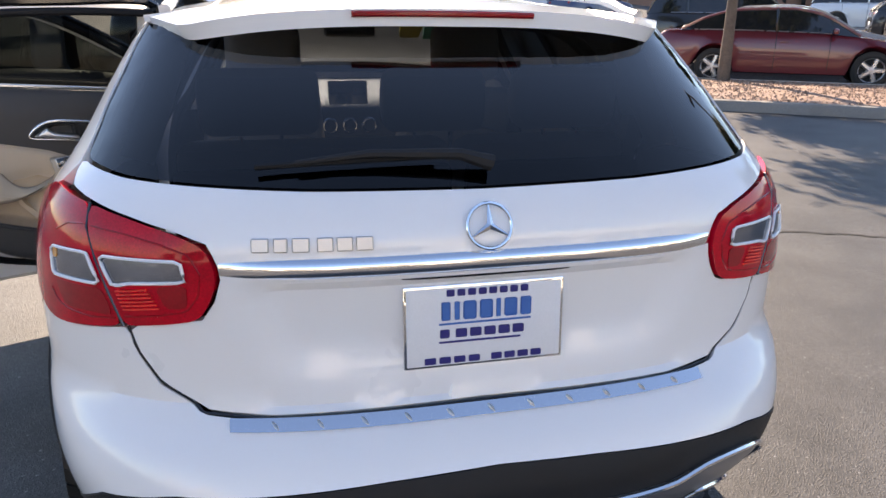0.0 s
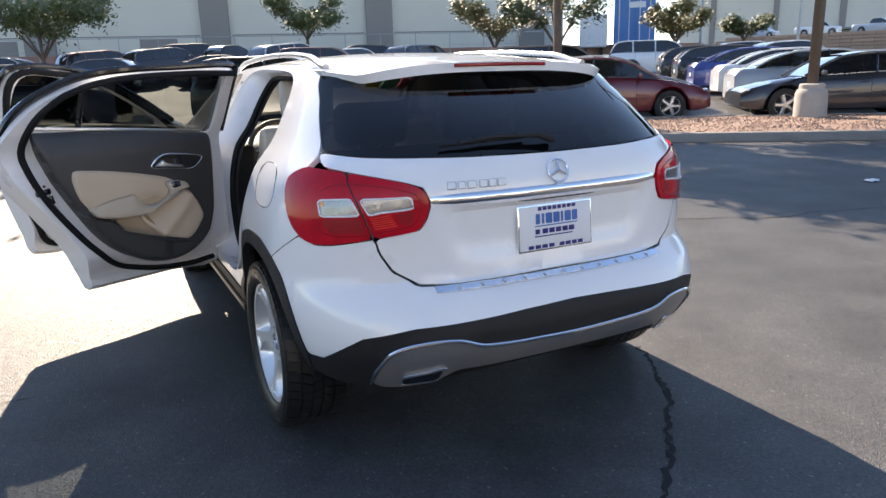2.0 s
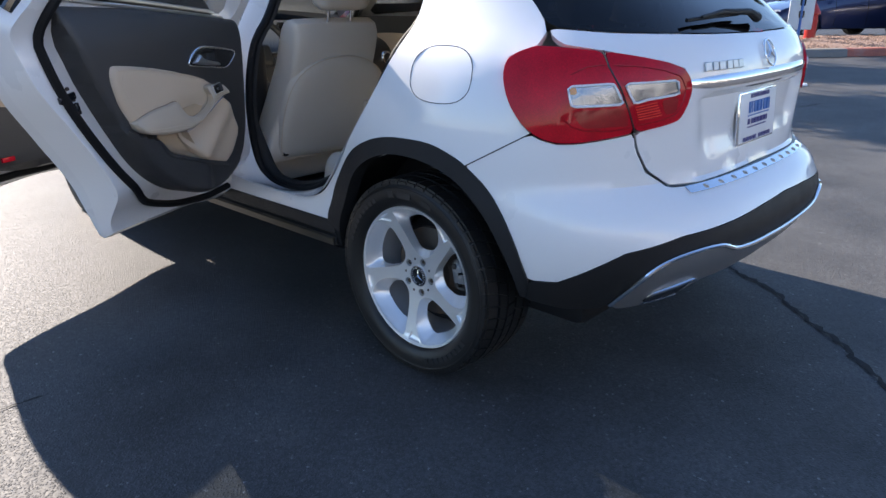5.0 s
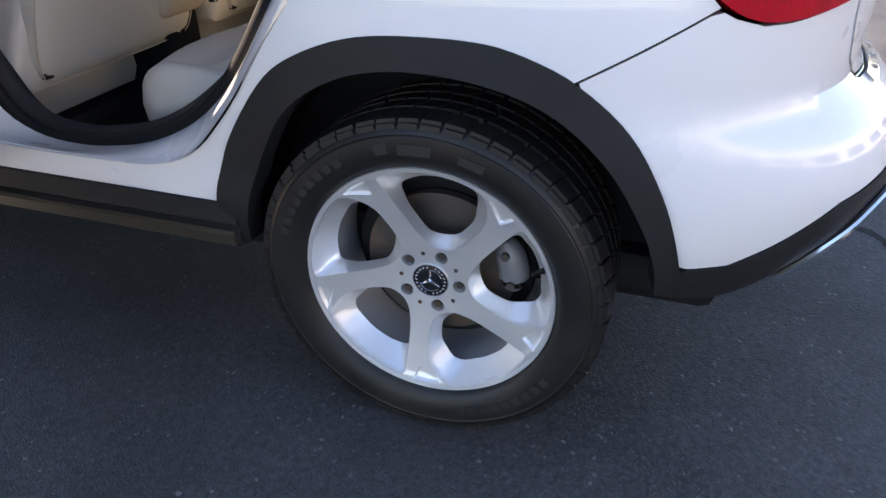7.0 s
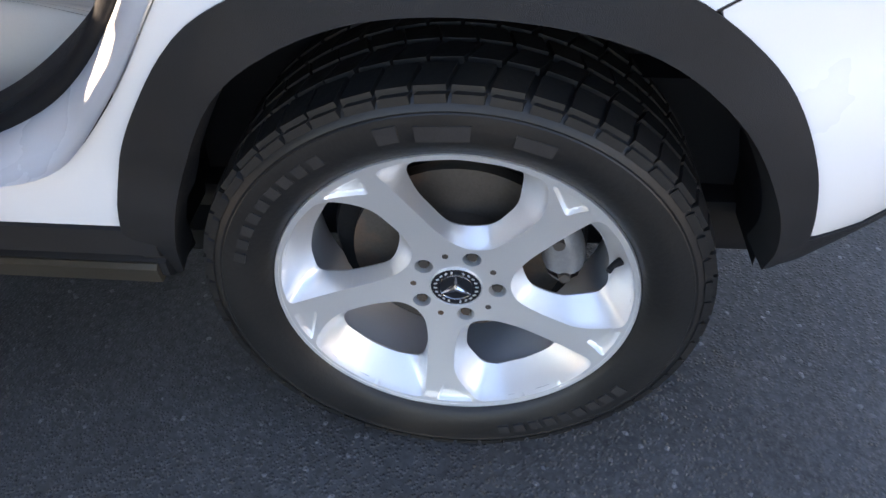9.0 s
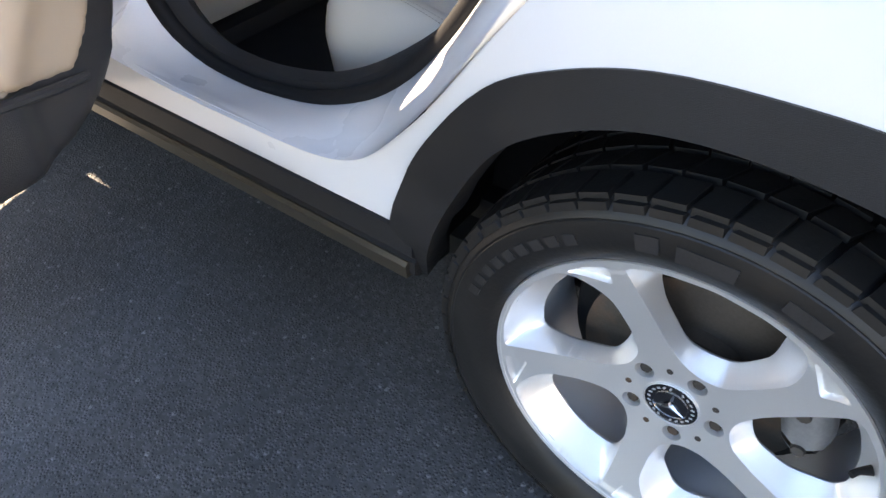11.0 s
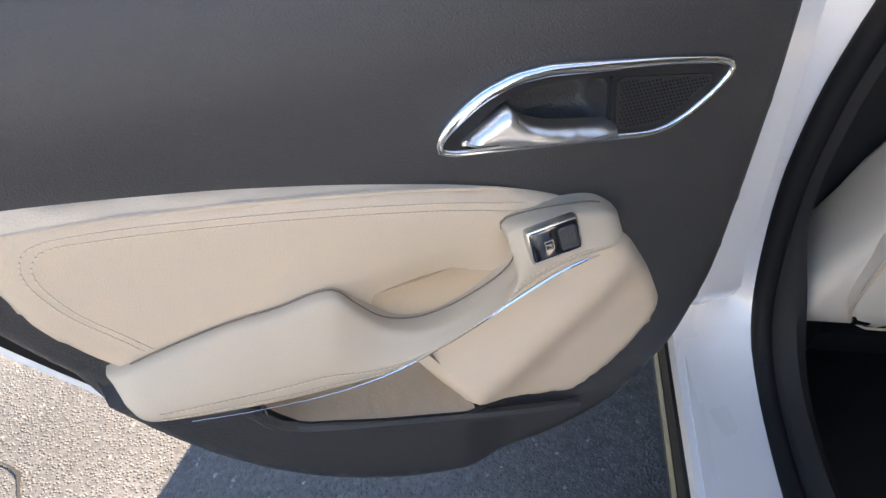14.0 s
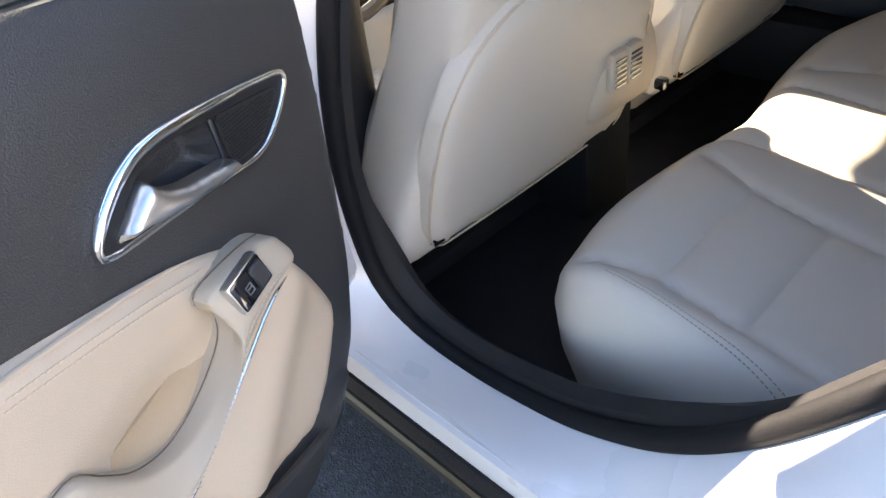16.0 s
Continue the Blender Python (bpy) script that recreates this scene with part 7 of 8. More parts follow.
for a in (0, 90, 180):
    part("outlet", moved(lathe([(0.0, 0.06), (0.16, 0.06), (0.17, 0.075), (0.22, 0.075), (0.22, 0.0001)], 12), pose(0, 0, 0.42, 0, 0, a)), HYDRED, hyd)

# cracks in the asphalt: dark sunken ribbons
CRACK = material("dark_crack_filler", (0.012, 0.012, 0.012), 0.9, 0, 0.2, 30, 200, 0.3)


def crack(points, width, seed):
    rnd = random.Random(seed)
    pts = curve_points([(x, y, 0) for x, y in points], False, 0.028)
    bm = bmesh.new()
    prev, drift = None, 0.0
    for i, p in enumerate(pts):
        d = (pts[min(i + 1, len(pts) - 1)] - pts[max(i - 1, 0)]).normalized()
        side = Vector((-d.y, d.x, 0))
        w = width * rnd.uniform(0.35, 1.25)
        drift = 0.72 * drift + rnd.uniform(-1, 1) * width * 1.5
        c = p + side * drift
        z = rise(c.x, c.y) + 0.004
        cur = [bm.verts.new((c.x - side.x * w, c.y - side.y * w, z)), bm.verts.new((c.x + side.x * w, c.y + side.y * w, z))]
        if prev:
            bm.faces.new([prev[0], prev[1], cur[1], cur[0]])
        prev = cur
    tagged(part("asphalt_crack", bm, CRACK, None, "jagged dark crack in the asphalt", smooth=False), category="crack", kind="structure")


crack([(0.98, -0.05), (0.87, -0.28), (0.80, -0.42), (0.67, -0.61), (0.50, -0.78), (0.30, -1.0), (0.05, -1.22), (-0.2, -1.6), (-0.45, -2.1), (-0.7, -3.0)], 0.012, 1)
crack([(2.2, 2.05), (3.11, 1.93), (3.6, 1.70), (3.98, 1.45), (4.46, 1.39), (4.91, 1.25), (6.5, 0.8)], 0.011, 2)
crack([(1.9, 1.0), (2.27, 0.92), (2.37, 0.68), (2.48, 0.46), (2.84, 0.30), (3.15, 0.07), (4.2, -0.6)], 0.010, 3)
crack([(2.30, 0.42), (2.37, 0.24), (2.46, 0.0), (2.57, -0.33)], 0.005, 6)
crack([(-4.5, 2.4), (-2.21, 3.63), (-2.01, 3.84), (-1.75, 4.29), (-0.6, 5.0)], 0.010, 4)
crack([(-3.2, 1.1), (-2.5, 1.0), (-2.19, 0.96), (-2.07, 0.80), (-1.95, 0.76), (-1.80, 0.75)], 0.0045, 5)
crack([(-1.5, 3.6), (-1.28, 3.34), (-1.12, 3.03), (-0.92, 2.79)], 0.006, 7)
OIL = material("dark_oil_stain", (0.022, 0.021, 0.020), 0.55, 0, 0.25, 12, 90, 0.2)
for cx, cy, w, h, seed in ((1.84, 0.01, 0.085, 0.045, 1), (1.74, -0.14, 0.045, 0.022, 2)):
    rnd = random.Random(seed)
    bm = bmesh.new()
    bm.faces.new([bm.verts.new((cx + w * math.cos(a) * rnd.uniform(0.75, 1.1), cy + h * math.sin(a) * rnd.uniform(0.7, 1.1), 0.004)) for a in [2 * math.pi * k / 18 for k in range(18)]])
    tagged(part("oil_stain", bm, OIL, None, "dark oil spot on the asphalt", smooth=False), category="stain", kind="structure")
scrap = bmesh.new()
for k in range(5):
    for q in range(2):
        scrap.verts.new((6.30 + 0.05 * k, 2.0 + 0.13 * q + 0.01 * (k % 2), rise(6.4, 2.05) + 0.008 + 0.012 * ((k + q) % 2)))
scrap.verts.ensure_lookup_table()
for k in range(4):
    scrap.faces.new([scrap.verts[2 * k], scrap.verts[2 * k + 2], scrap.verts[2 * k + 3], scrap.verts[2 * k + 1]])
tagged(part("paper_scrap", scrap, SIGNWHITE, None, "crumpled white paper scrap lying on the asphalt"), category="litter")

# parked cars
PGLASS = material("parked_car_glass", (0.012, 0.014, 0.017), 0.06, 0, 0.1, 3, 30, 0.0, coat=1.0)
PTYRE = material("parked_tyre", (0.02, 0.02, 0.02), 0.8, 0, 0.2, 9, 80, 0.1)
PRIM = material("parked_alloy", (0.5, 0.5, 0.52), 0.3, 0.8, 0.1, 9, 80, 0.0)
PLAMP = material("headlamp_glass", (0.6, 0.62, 0.65), 0.12, 0.3, 0.1, 9, 80, 0.1, coat=1.0)
PTAIL = material("parked_tail_lamp", (0.35, 0.02, 0.02), 0.15, 0, 0.1, 9, 80, 0.1, coat=1.0)
paints = {}


def paint(rgb):
    if rgb not in paints:
        paints[rgb] = material("car_paint", rgb, 0.35, 0.15, 0.03, 2, 200, 0.0, coat=1.0)
    return paints[rgb]


# heights of the bonnet, belt and boot line, and of the roof, along the length (0 nose, 1 tail)
SHAPES = {
    "sedan": dict(L=4.75, W=0.90, belt=[(0, 0.62), (0.06, 0.74), (0.26, 0.93), (0.40, 0.98), (0.80, 1.02), (0.97, 1.00), (1.0, 0.86)], roof=[(0.24, 0.94), (0.40, 1.36), (0.50, 1.44), (0.68, 1.42), (0.80, 1.28), (0.90, 1.03)]),
    "coupe": dict(L=4.75, W=0.90, belt=[(0, 0.60), (0.06, 0.72), (0.26, 0.90), (0.40, 0.94), (0.80, 1.00), (0.97, 0.97), (1.0, 0.84)], roof=[(0.26, 0.92), (0.43, 1.33), (0.54, 1.39), (0.66, 1.36), (0.80, 1.20), (0.92, 1.0)]),
    "suv": dict(L=4.7, W=0.94, belt=[(0, 0.80), (0.05, 0.95), (0.24, 1.10), (0.34, 1.15), (0.9, 1.18), (0.98, 1.15), (1.0, 0.95)], roof=[(0.23, 1.11), (0.35, 1.62), (0.46, 1.74), (0.80, 1.74), (0.93, 1.66), (0.985, 1.17)]),
    "hatch": dict(L=4.3, W=0.88, belt=[(0, 0.65), (0.06, 0.78), (0.24, 0.95), (0.38, 1.0), (0.9, 1.06), (0.98, 1.03), (1.0, 0.88)], roof=[(0.22, 0.96), (0.38, 1.40), (0.50, 1.50), (0.78, 1.47), (0.90, 1.36), (0.985, 1.05)]),
    "truck": dict(L=5.4, W=0.95, belt=[(0, 0.85), (0.04, 1.0), (0.25, 1.10), (0.34, 1.14), (0.60, 1.16), (0.62, 1.12), (0.98, 1.12), (1.0, 0.9)], roof=[(0.24, 1.10), (0.34, 1.62), (0.42, 1.76), (0.54, 1.76), (0.60, 1.62), (0.625, 1.14)]),
}


def parked_car(kind, rgb, m, label, bed=None, group="parked cars"):
    s = SHAPES[kind]
    L, W = s["L"], s["W"]
    belt, roofl = smooth_table(s["belt"]), smooth_table(s["roof"])
    c = thing("parked_car", label, "car", m, group=group)
    P = paint(rgb)
    R = 0.335 if kind in ("sedan", "coupe", "hatch") else 0.38
    axles = (0.185, 0.185 + (2.75 if kind != "truck" else 3.2) / L)

    def half(t):
        return W * (1 - 0.16 * max(0, 1 - t / 0.10) ** 2 - 0.12 * max(0, (t - 0.90) / 0.10) ** 2)
    bm = bmesh.new()
    rows = []
    ts = sorted(set([k / 44 for k in range(45)]))
    for t in ts:
        h, w = belt(t), half(t)
        y = L * (0.5 - t)
        lowz = 0.22 + 0.06 * max(0, 1 - t / 0.06) + 0.05 * max(0, (t - 0.95) / 0.05)
        for a in axles:
            dd = abs(t - a) * L
            if dd < R * 1.14:
                lowz = max(lowz, math.sqrt((R * 1.14) ** 2 - dd * dd) + R)
        sect = [(0.0, min(lowz, 0.3)), (w * 0.86, lowz - 0.0), (w * 0.97, lowz + 0.02), (w, max(lowz + 0.05, h * 0.52)), (w * 0.985, max(lowz + 0.07, h * 0.75)), (w * 0.95, max(lowz + 0.09, h - 0.07)), (w * 0.88, max(lowz + 0.1, h - 0.005)), (w * 0.5, h + 0.022), (0.0, h + 0.03)]
        row = [bm.verts.new((-x, y, z)) for x, z in sect] + [bm.verts.new((x, y, z)) for x, z in reversed(sect[1:-1])]
        rows.append(row)
    n = len(rows[0])
    for A, B in zip(rows, rows[1:]):
        for j in range(n):
            bm.faces.new([A[j], A[(j + 1) % n], B[(j + 1) % n], B[j]])
    bm.faces.new(rows[0]), bm.faces.new(rows[-1][::-1])
    part("body", bm, P, c)
    # greenhouse: glass all round, painted roof and pillars
    t0, t1 = s["roof"][0][0], s["roof"][-1][0]
    bm, top = bmesh.new(), bmesh.new()
    g, r = [], []
    pill = []
    for k in range(25):
        t = t0 + (t1 - t0) * k / 24
        y = L * (0.5 - t)
        zb, zr = belt(t) - 0.01, max(roofl(t), belt(t) + 0.012)
        k2 = (zr - zb) / 0.5
        wb, wr = half(t) * 0.90, half(t) * (0.90 - 0.22 * min(1, k2))
        g.append([bm.verts.new(q) for q in ((-wb, y, zb), (-wr - (wb - wr) * 0.35, y, zb + (zr - zb) * 0.62), (-wr, y, zr - 0.03 * k2), (-wr * 0.5, y, zr), (wr * 0.5, y, zr), (wr, y, zr - 0.03 * k2), (wr + (wb - wr) * 0.35, y, zb + (zr - zb) * 0.62), (wb, y, zb))])
        pill.append((Vector((-wr, y, zr - 0.03 * k2)), Vector((-wb, y, zb)), t, zr - zb))
    for A, B in zip(g, g[1:]):
        for j in range(7):
            bm.faces.new([A[j], A[j + 1], B[j + 1], B[j]])
    part("glasshouse", bm, PGLASS, c, "dark tinted glazing")
    peak = max(q[3] for q in pill)
    flat = [i for i, q in enumerate(pill) if q[3] > peak * 0.86]
    bm = bmesh.new()
    prev = None
    for i in flat:
        p, q, t, hh = pill[i]
        wr, z, y = -p.x, p.z, p.y
        row = [bm.verts.new(v) for v in ((-wr - 0.012, y, z - 0.02), (-wr * 0.97, y, z + 0.022), (-wr * 0.5, y, z + 0.046), (wr * 0.5, y, z + 0.046), (wr * 0.97, y, z + 0.022), (wr + 0.012, y, z - 0.02))]
        if prev:
            for j in range(5):
                bm.faces.new([prev[j], prev[j + 1], row[j + 1], row[j]])
        prev = row
    part("roof", bm, P, c)
    for sx in (-1, 1):
        line = [Vector((p.x * sx, p.y, p.z)) for p, q, t, hh in pill]
        part("roof_pillar", tube(line, 0.028, 6), P, c)
        for f in ((0.48,) if kind != "suv" else (0.42, 0.72)):
            p, q, t, hh = pill[int(f * 24)]
            part("pillar", tube([Vector((p.x * sx, p.y, p.z)), Vector((q.x * sx, q.y + 0.03, q.z))], 0.03, 6), P if kind == "suv" else PGLASS, c)
        # lamps
        part("headlamp", moved(cushion((-0.15, -0.10, -0.055), (0.15, 0.06, 0.055), 0.04, 3), Matrix.Translation((sx * W * 0.68, L * 0.5 - 0.13, belt(0.04) - 0.06)) @ pose(0, 0, 0, 0, 0, -28 * sx)), PLAMP, c)
        part("tail_lamp", moved(cushion((-0.15, -0.05, -0.07), (0.15, 0.10, 0.07), 0.04, 3), Matrix.Translation((sx * W * 0.70, -L * 0.5 + 0.10, belt(0.97) - 0.13)) @ pose(0, 0, 0, 0, 0, 22 * sx)), PTAIL, c)
        part("mirror", moved(cushion((-0.08, -0.05, -0.055), (0.08, 0.05, 0.055), 0.035, 2), Matrix.Translation((sx * (W + 0.06), L * (0.5 - 0.33), belt(0.33) + 0.05))), P, c)
        for a in axles:
            y = L * (0.5 - a)
            w = new("wheel")
            w.parent = c
            w.matrix_basis = pose(sx * (W - 0.12), y, R)
            part("tyre", lathe([(-0.10, R * 0.66), (-0.115, R * 0.8), (-0.09, R), (0.09, R), (0.115, R * 0.8), (0.10, R * 0.66)], 28), PTYRE, w)
            bmw = lathe([(sx * 0.10, R * 0.68), (sx * 0.085, R * 0.62), (sx * 0.02, R * 0.6)], 28)
            for k in range(5):
                an = 2 * math.pi * k / 5
                bmw = join(bmw, tube([(sx * 0.085, 0, 0), (sx * 0.095, R * 0.64 * math.cos(an), R * 0.64 * math.sin(an))], [R * 0.16, R * 0.13], 6))
            part("rim", bmw, PRIM, w)
            part("brake", moved(lathe([(0, 0.001), (0, R * 0.62)], 20), pose(sx * 0.03, 0, 0)), PTYRE, w)
    if group == "parked cars":
        # door joints, handles and a bumper line on each side
        for sx in (-1, 1):
            for t in (0.34, 0.535, 0.735):
                h, w = belt(t), half(t)
                line = [(sx * (w * k + 0.001), L * (0.5 - t), z) for k, z in ((0.975, 0.30), (1.0, h * 0.52), (0.985, h * 0.75), (0.95, h - 0.07), (0.885, h - 0.008))]
                part("door_joint", tube(line, 0.006, 5), PTYRE, c)
            for t in (0.505, 0.70):
                part("door_handle", box((sx * half(t) * 0.985 - 0.016, L * (0.5 - t) - 0.08, belt(t) * 0.80), (sx * half(t) * 0.985 + 0.016, L * (0.5 - t) + 0.08, belt(t) * 0.80 + 0.028), 0.008, 1), P, c)
            part("belt_moulding", tube([(sx * half(t) * 0.905, L * (0.5 - t), belt(t) + 0.006) for t in (0.34, 0.45, 0.6, 0.75, 0.85)], 0.010, 5), PRIM, c)
        for y, z in ((L / 2 - 0.06, 0.40), (-L / 2 + 0.06, 0.48)):
            part("bumper_trim", box((-W * 0.80, y - 0.05, z - 0.035), (W * 0.80, y + 0.05, z + 0.035), 0.02, 1), PTYRE, c)
    part("grille", box((-0.42, L / 2 - 0.10, 0.40), (0.42, L / 2 - 0.035, 0.56), 0.03), PGLASS, c)
    part("plate", box((-0.15, -L / 2 - 0.004, 0.55), (0.15, -L / 2 + 0.05, 0.68), 0.01), SIGNWHITE, c)
    if bed:
        for k, col in enumerate(bed):
            y0 = -L / 2 + 0.05 + 0.62 * k
            for sx in (-1, 1):
                part("bed_panel", box((sx * (W + 0.006) - 0.006, y0, 0.62), (sx * (W + 0.006) + 0.006, y0 + 0.60, 1.08), 0.004, 1), paint(col), c)
    return c


def facing(a, n, heading):
    """heading: degrees from the kerb's direction (nose towards +along) to the left."""
    p = lot(a, n)
    q = lot(a + math.cos(radians(heading)), n + math.sin(radians(heading))) - p
    return Matrix.Translation(p) @ q.to_track_quat("Y", "Z").to_matrix().to_4x4()


RED, GOLD, BLK, GREY, SILV, WHT, BLU, DBLU = (0.12, 0.008, 0.016), (0.34, 0.31, 0.27), (0.012, 0.012, 0.014), (0.022, 0.023, 0.029), (0.36, 0.40, 0.45), (0.72, 0.73, 0.74), (0.02, 0.05, 0.25), (0.015, 0.03, 0.10)
parked_car("sedan", RED, facing(1.45, 14.3, 0), "dark red parked sedan beyond the island")
parked_car("coupe", GREY, facing(6.75, 13.95, 180), "dark grey parked coupe beyond the island")
parked_car("sedan", GOLD, facing(1.6, 17.0, 2), "pale gold parked sedan in the row")
parked_car("suv", BLK, facing(0.4, 19.8, 0), "black parked sport utility in the row")
parked_car("sedan", SILV, facing(7.3, 16.7, -3), "silver blue parked sedan in the row")
parked_car("sedan", WHT, facing(7.5, 19.4, -3), "white parked sedan in the row")
parked_car("sedan", BLU, facing(7.3, 22.3, -2), "blue parked sedan in the row")
parked_car("hatch", BLK, facing(7.0, 25.2, 0), "black parked hatchback in the row")
parked_car("hatch", GREY, facing(6.8, 28.0, 0), "dark grey parked hatchback in the row")
parked_car("suv", WHT, facing(5.4, 33.5, -8), "white parked sport utility further back")
parked_car("sedan", DBLU, facing(13.0, 14.6, 180), "near-black parked sedan with bright wheels")
parked_car("hatch", WHT, facing(11.8, 34.0, 12), "white parked crossover further back")
parked_car("hatch", SILV, facing(10.5, 37.0, 10), "silver parked hatchback further back")
parked_car("truck", (0.04, 0.16, 0.45), facing(20.6, 38.4, -25), "bright blue pickup with red and yellow bed", bed=((0.5, 0.03, 0.05), (0.45, 0.28, 0.02)))
parked_car("sedan", BLU, facing(18.5, 27.0, -150), "blue parked sedan further back")
parked_car("suv", BLK, facing(14.5, 12.5, 215), "black parked sport utility beyond the red kerb")
parked_car("sedan", BLK, facing(11.6, 5.3, 195), "black parked sedan near the red kerb")
# rows seen over the doors
parked_car("suv", BLK, facing(-14.2, 15.2, 10), "large black parked sport utility")
parked_car("sedan", GREY, facing(-8.2, 19.5, 0), "dark parked sedan in the far row")
parked_car("suv", BLK, facing(-6.6, 14.9, -5), "black parked sport utility with bright wheels")
parked_car("hatch", DBLU, facing(-5.2, 18.0, 0), "dark blue parked hatchback in the row")
for k, (kind, col, txt) in enumerate((("suv", SILV, "silver"), ("hatch", DBLU, "dark blue"), ("sedan", GREY, "dark grey"), ("suv", (0.14, 0.03, 0.03), "maroon"), ("sedan", BLK, "black"), ("suv", GREY, "dark grey"), ("sedan", WHT, "white"), ("hatch", BLK, "black"))):
    parked_car(kind, col, facing(-27 + 5.6 * (k % 4) + 0.7 * (k // 4), 29.5 + 7.0 * (k // 4) + 0.6 * (k % 3), 8), txt + " parked car in the distant row", group="distant cars")

for k, (kind, col, txt) in enumerate((("suv", (0.16, 0.03, 0.035), "maroon"), ("suv", GREY, "dark grey"), ("truck", BLK, "black"), ("suv", SILV, "silver"), ("hatch", WHT, "white"), ("suv", DBLU, "dark blue"))):
    parked_car(kind, col, facing(-24.5 + 3.6 * k, 33.6 + 0.5 * (k % 2), 62), txt + " parked car nose-out in the distant row", group="distant cars")

# buildings, walls, fence, container
STUCCO = material("pale_stucco", (0.60, 0.57, 0.50), 0.9, 0, 0.06, 0.3, 12, 0.2)
PILASTER = material("grey_brown_pilaster", (0.25, 0.23, 0.215), 0.9, 0, 0.08, 0.3, 12, 0.2)
BLOCK = material("tan_block", (0.38, 0.25, 0.18), 0.92, 0, 0.12, 0.8, 20, 0.4, random_tint=0.12)
REDWALL = material("red_brown_wall", (0.30, 0.17, 0.13), 0.92, 0, 0.12, 0.8, 20, 0.4)
CONTAINER = material("blue_container_paint", (0.04, 0.16, 0.40), 0.5, 0.1, 0.15, 1.5, 30, 0.1, dirt=(0.2, 0.12, 0.08), dirt_amount=0.2)
DARKGLASS = material("dark_window", (0.02, 0.022, 0.025), 0.1, 0, 0.1, 1, 10, 0.0)
FENCE = material("galvanised_fence", (0.35, 0.36, 0.37), 0.5, 0.6, 0.1, 2, 20, 0.1)


def out_at(az, dist, z):
    """A place by bearing from the car's tail (degrees clockwise from +y), metres and height."""
    return Vector((-1.7 + dist * math.sin(radians(az)), -2.7 + dist * math.cos(radians(az)), z))


def toward(az, dist, z):
    """A frame whose y axis points back at the car, x to the viewer's left."""
    p = out_at(az, dist, z)
    return Matrix.Translation(p) @ pose(0, 0, 0, 0, 0, -az + 180)


GZ = 2.6
hall = thing("warehouse", "long pale stucco warehouse with grey pilasters", "building", toward(17, 72, GZ), kind="")
part("wall", box((-26, -20, -1.5), (42, 0, 10.5), 0.05, 1), STUCCO, hall)
part("parapet", box((-26.3, -0.4, 10.5), (42.3, 0.25, 11.0), 0.03, 1), PILASTER, hall)
for k in range(5):
    x = -22.5 + 15.6 * k
    part("pilaster", box((x - 1.3, -0.2, -1.5), (x + 1.3, 0.5, 10.7), 0.04, 1), PILASTER, hall)
for k in range(4):
    for z in (3.2, 6.6):
        part("panel_joint", box((-21 + 15.6 * k, 0.0, z), (-8.4 + 15.6 * k, 0.04, z + 0.10), 0.01, 1), PILASTER, hall)
for k, (x, w) in enumerate(((28, 3.4), (14, 3.4))):
    part("dock_door", box((x - w / 2, -0.1, -0.5), (x + w / 2, 0.06, 3.0), 0.02, 1), PILASTER, hall)

hall2 = thing("white_building", "tall white stucco building behind the lot", "building", toward(50, 150, 5.2))
part("wall", box((-24, -20, -2), (12, 0, 13), 0.05, 1), STUCCO, hall2)
for x in (-16, -5, 6):
    part("pilaster", box((x - 0.5, -0.1, -2), (x + 0.5, 0.35, 13.2), 0.03, 1), PILASTER, hall2)
part("canopy", box((-20, 0, 2.6), (-10, 2.0, 3.0), 0.05, 1), PILASTER, hall2)
part("entrance", box((-19, -0.1, -1), (-11, 0.08, 2.6), 0.02, 1), DARKGLASS, hall2, "dark glazed entrance")
hall3 = thing("far_building", "pale low building beyond the terrace", "building", toward(72, 165, 5.2))
part("wall", box((-20, -15, -2), (18, 0, 7), 0.05, 1), STUCCO, hall3)
part("roof_edge", box((-20.3, -0.3, 7), (18.3, 0.3, 7.5), 0.03, 1), PILASTER, hall3)
for k in range(5):
    part("window", box((-16 + 7 * k, -0.1, 1), (-13 + 7 * k, 0.05, 3.2), 0.02, 1), DARKGLASS, hall3)

# retaining wall of coursed blocks with the upper terrace
WALL_Z = 2.9
terrace = tagged(part("terrace", moved(box((-47, -90, -4), (19.5, -0.2, 2.45), 0.05, 1), toward(60, 100, WALL_Z)), ASPHALT, None, "raised asphalt terrace above the wall"), category="ground", kind="structure")
wall = tagged(new("retaining_wall"), "tan block retaining wall below the terrace", "wall", kind="structure")
wall.matrix_world = toward(60, 100, WALL_Z)
first = part("wall_block", box((-1.18, 0.0, 0.015), (1.18, 0.34, 0.405), 0.03, 1), BLOCK, wall, smooth=False)
for r in range(7):
    for k in range(28):
        if r or k:
            o = new("wall_block", first.data)
            o.parent = wall
            o.matrix_basis = Matrix.Translation((-46 + 2.4 * k + (1.2 if r % 2 else 0.0), -0.03 * r, -0.45 + 0.42 * r))
first.matrix_basis = Matrix.Translation((-46, 0, -0.45))
for k, (kind, col, txt) in enumerate((("hatch", SILV, "silver"), ("truck", WHT, "white"), ("truck", SILV, "silver"), ("suv", (0.10, 0.03, 0.03), "maroon"), ("truck", WHT, "white"), ("sedan", BLK, "black"), ("suv", WHT, "white"))):
    m = toward(60, 106, WALL_Z + 2.45)
    parked_car(kind, col, m @ pose(16.5 - 6.6 * k, 0, 0.0, 0, 0, 90 if k % 2 else 72), txt + " vehicle parked on the raised terrace", group="terrace cars")

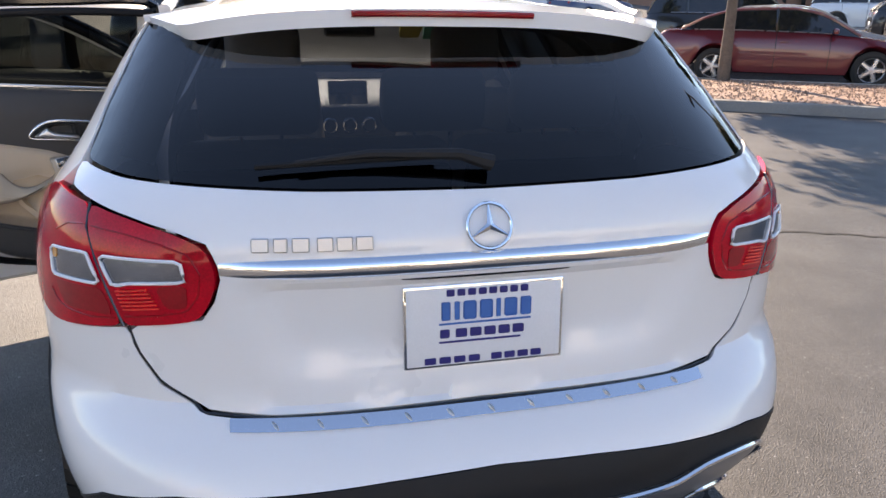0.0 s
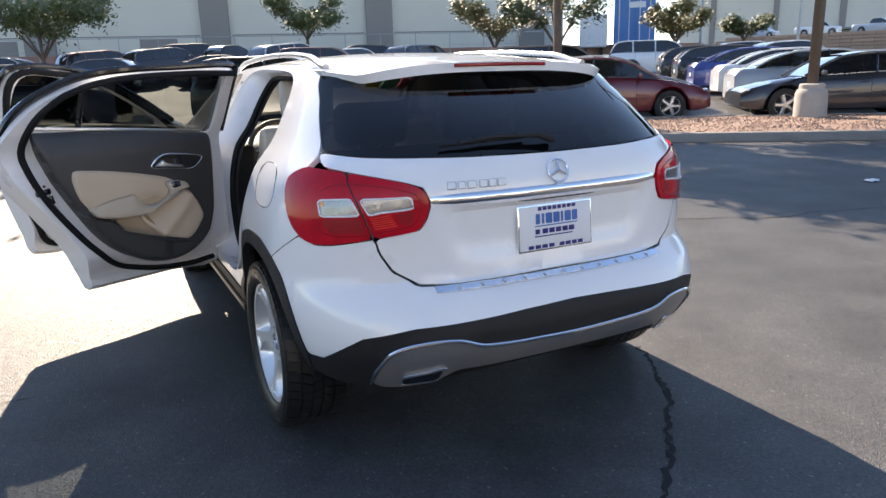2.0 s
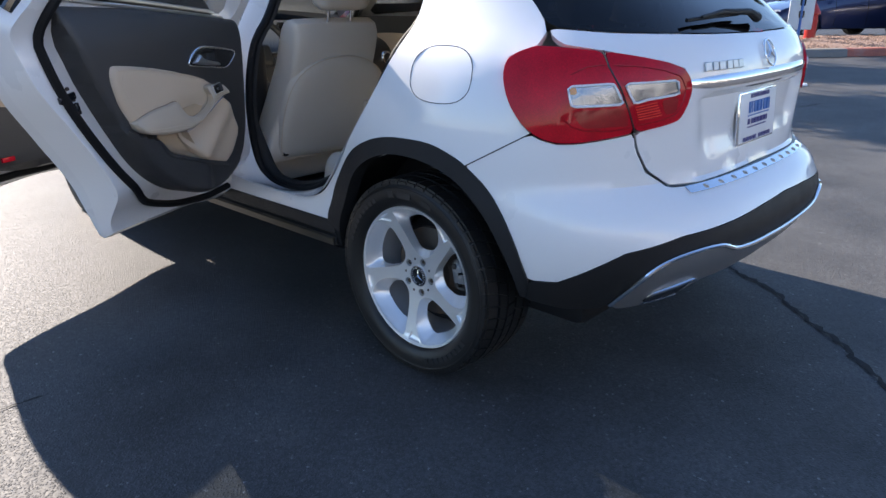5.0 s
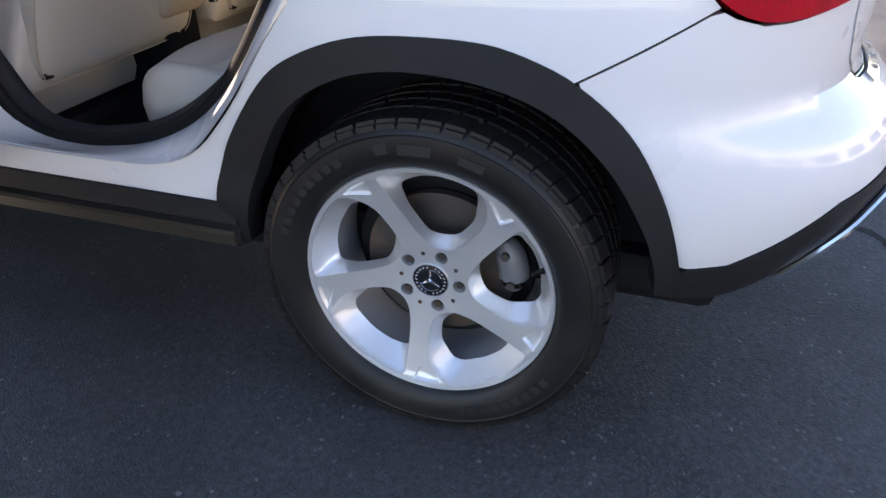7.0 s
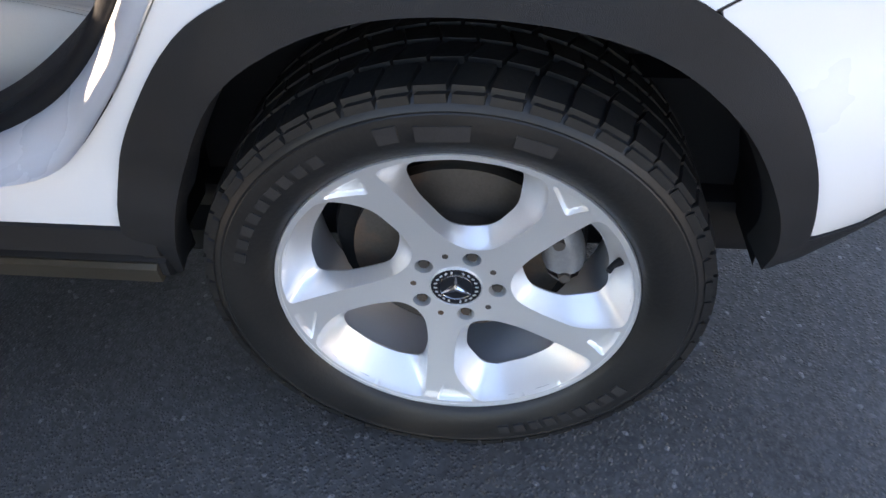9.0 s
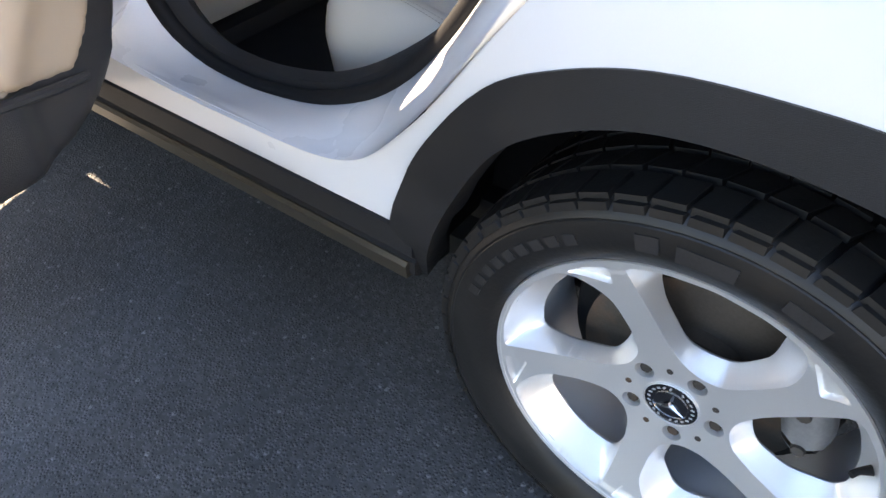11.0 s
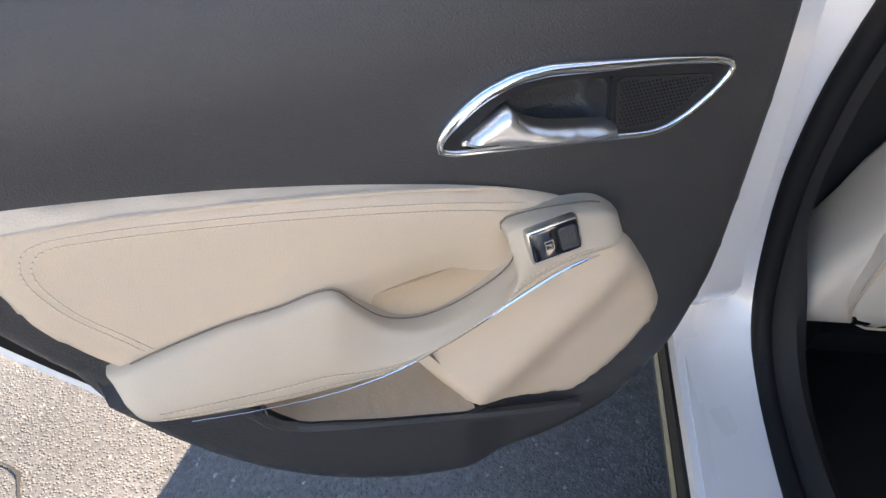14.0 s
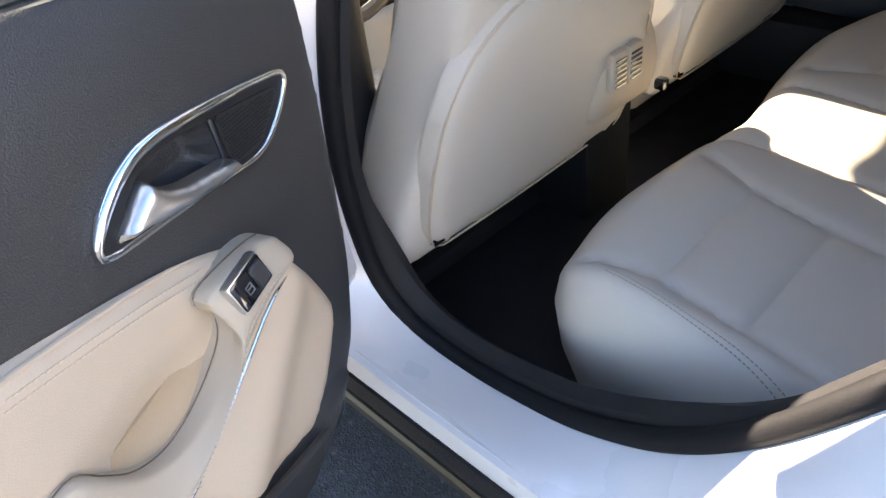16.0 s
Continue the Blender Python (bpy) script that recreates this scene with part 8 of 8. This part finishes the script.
# low wall and chain-link fence before the warehouse
low = tagged(part("boundary_wall", moved(box((-36, -0.15, -1.5), (40, 0.15, 0.85), 0.03, 1), toward(17, 62, 3.0)), REDWALL, None, "low red-brown boundary wall"), category="wall", kind="structure")
fence = thing("chain_link_fence", "grey chain-link fence on the boundary wall", "fence", toward(17, 61.6, 3.0))
for k in range(21):
    part("post", tube([(-21 + 3.0 * k, 0, 0), (-21 + 3.0 * k, 0, 2.1)], 0.035, 6), FENCE, fence)
part("top_rail", tube([(-21, 0, 2.08), (39, 0, 2.08)], 0.03, 6), FENCE, fence)
part("mid_wire", tube([(-21, 0, 1.1), (39, 0, 1.1)], 0.012, 5), FENCE, fence)

box1 = thing("shipping_container", "blue steel shipping container standing on end doors outward", "container", toward(42.2, 66, 3.6))
part("body", box((-1.75, -8, 0), (1.75, 0, 5.2), 0.05, 1), CONTAINER, box1)
for x in (-0.9, 0.9):
    part("door", box((x - 0.80, 0, 0.15), (x + 0.80, 0.08, 5.0), 0.03, 1), CONTAINER, box1)
for x in (-1.3, -0.45, 0.45, 1.3):
    part("locking_bar", tube([(x, 0.12, 0.2), (x, 0.12, 4.95)], 0.04, 6), SIGNWHITE, box1)
part("mark", box((-0.9, 0.085, 3.2), (0.5, 0.11, 3.7), 0.02, 1), SIGNWHITE, box1)
trailer = thing("box_trailer", "white box trailer beside the container", "trailer", toward(40.2, 66, 3.0))
part("body", box((0.0, -6, 0.6), (2.4, 0, 3.4), 0.08, 1), SIGNWHITE, trailer)
for x in (0.5, 1.9):
    part("wheel", moved(lathe([(-0.15, 0.001), (-0.15, 0.4), (0.15, 0.4), (0.15, 0.001)], 16), pose(x, -0.8, 0.3)), PTYRE, trailer)
for k, (az, d, h, sp, mat, txt) in enumerate(((16.9, 56, 4.4, 2.4, LEAF, "leafy green tree before the warehouse"), (31.6, 52, 4.4, 2.3, LEAF2, "yellow-green tree before the warehouse"), (45.3, 50, 3.6, 1.7, LEAF2, "small yellowing tree by the container"), (-1.5, 44, 5.0, 3.0, LEAF, "spreading tree at the lot's edge"), (36.5, 44, 5.5, 2.6, LEAF, "forked tree with a dark trunk"), (50.0, 56, 2.2, 1.6, LEAF, "low shrub on the slope"), (-14, 40, 6.0, 3.4, LEAF, "tree at the far edge of the lot"))):
    z = rise(*out_at(az, d, 0).xy)
    tree("tree", txt, out_at(az, d, z), h + 0.8, sp * 1.1, 0.13, 1.5, 9000, 20 + k, mat, leaf_size=0.12, clump=0.45)
for k, (az, d) in enumerate(((47.0, 70), (53.5, 60))):
    pole = thing("utility_pole", "tall grey steel light pole", "pole", toward(az, d, 1.5))
    part("shaft", tube([(0, 0, 0), (0, 0, 14)], [0.12, 0.08], 8), FENCE, pole)
    part("head", box((-0.25, -0.6, 13.9), (0.25, 0.6, 14.1), 0.04, 1), FENCE, pole)
# an added, unseen building behind the camera closes the view and its reflections
backdrop = thing("dealership_building", "added pale stucco building out of view behind the camera", "building", Matrix.Translation((0, -26, 0)))
part("wall", box((-40, -12, -0.5), (40, 0, 6.5), 0.05, 1), STUCCO, backdrop)
for k in range(9):
    part("window", box((-36 + 8.5 * k, -0.1, 0.6), (-30 + 8.5 * k, 0.06, 3.6), 0.02, 1), DARKGLASS, backdrop)
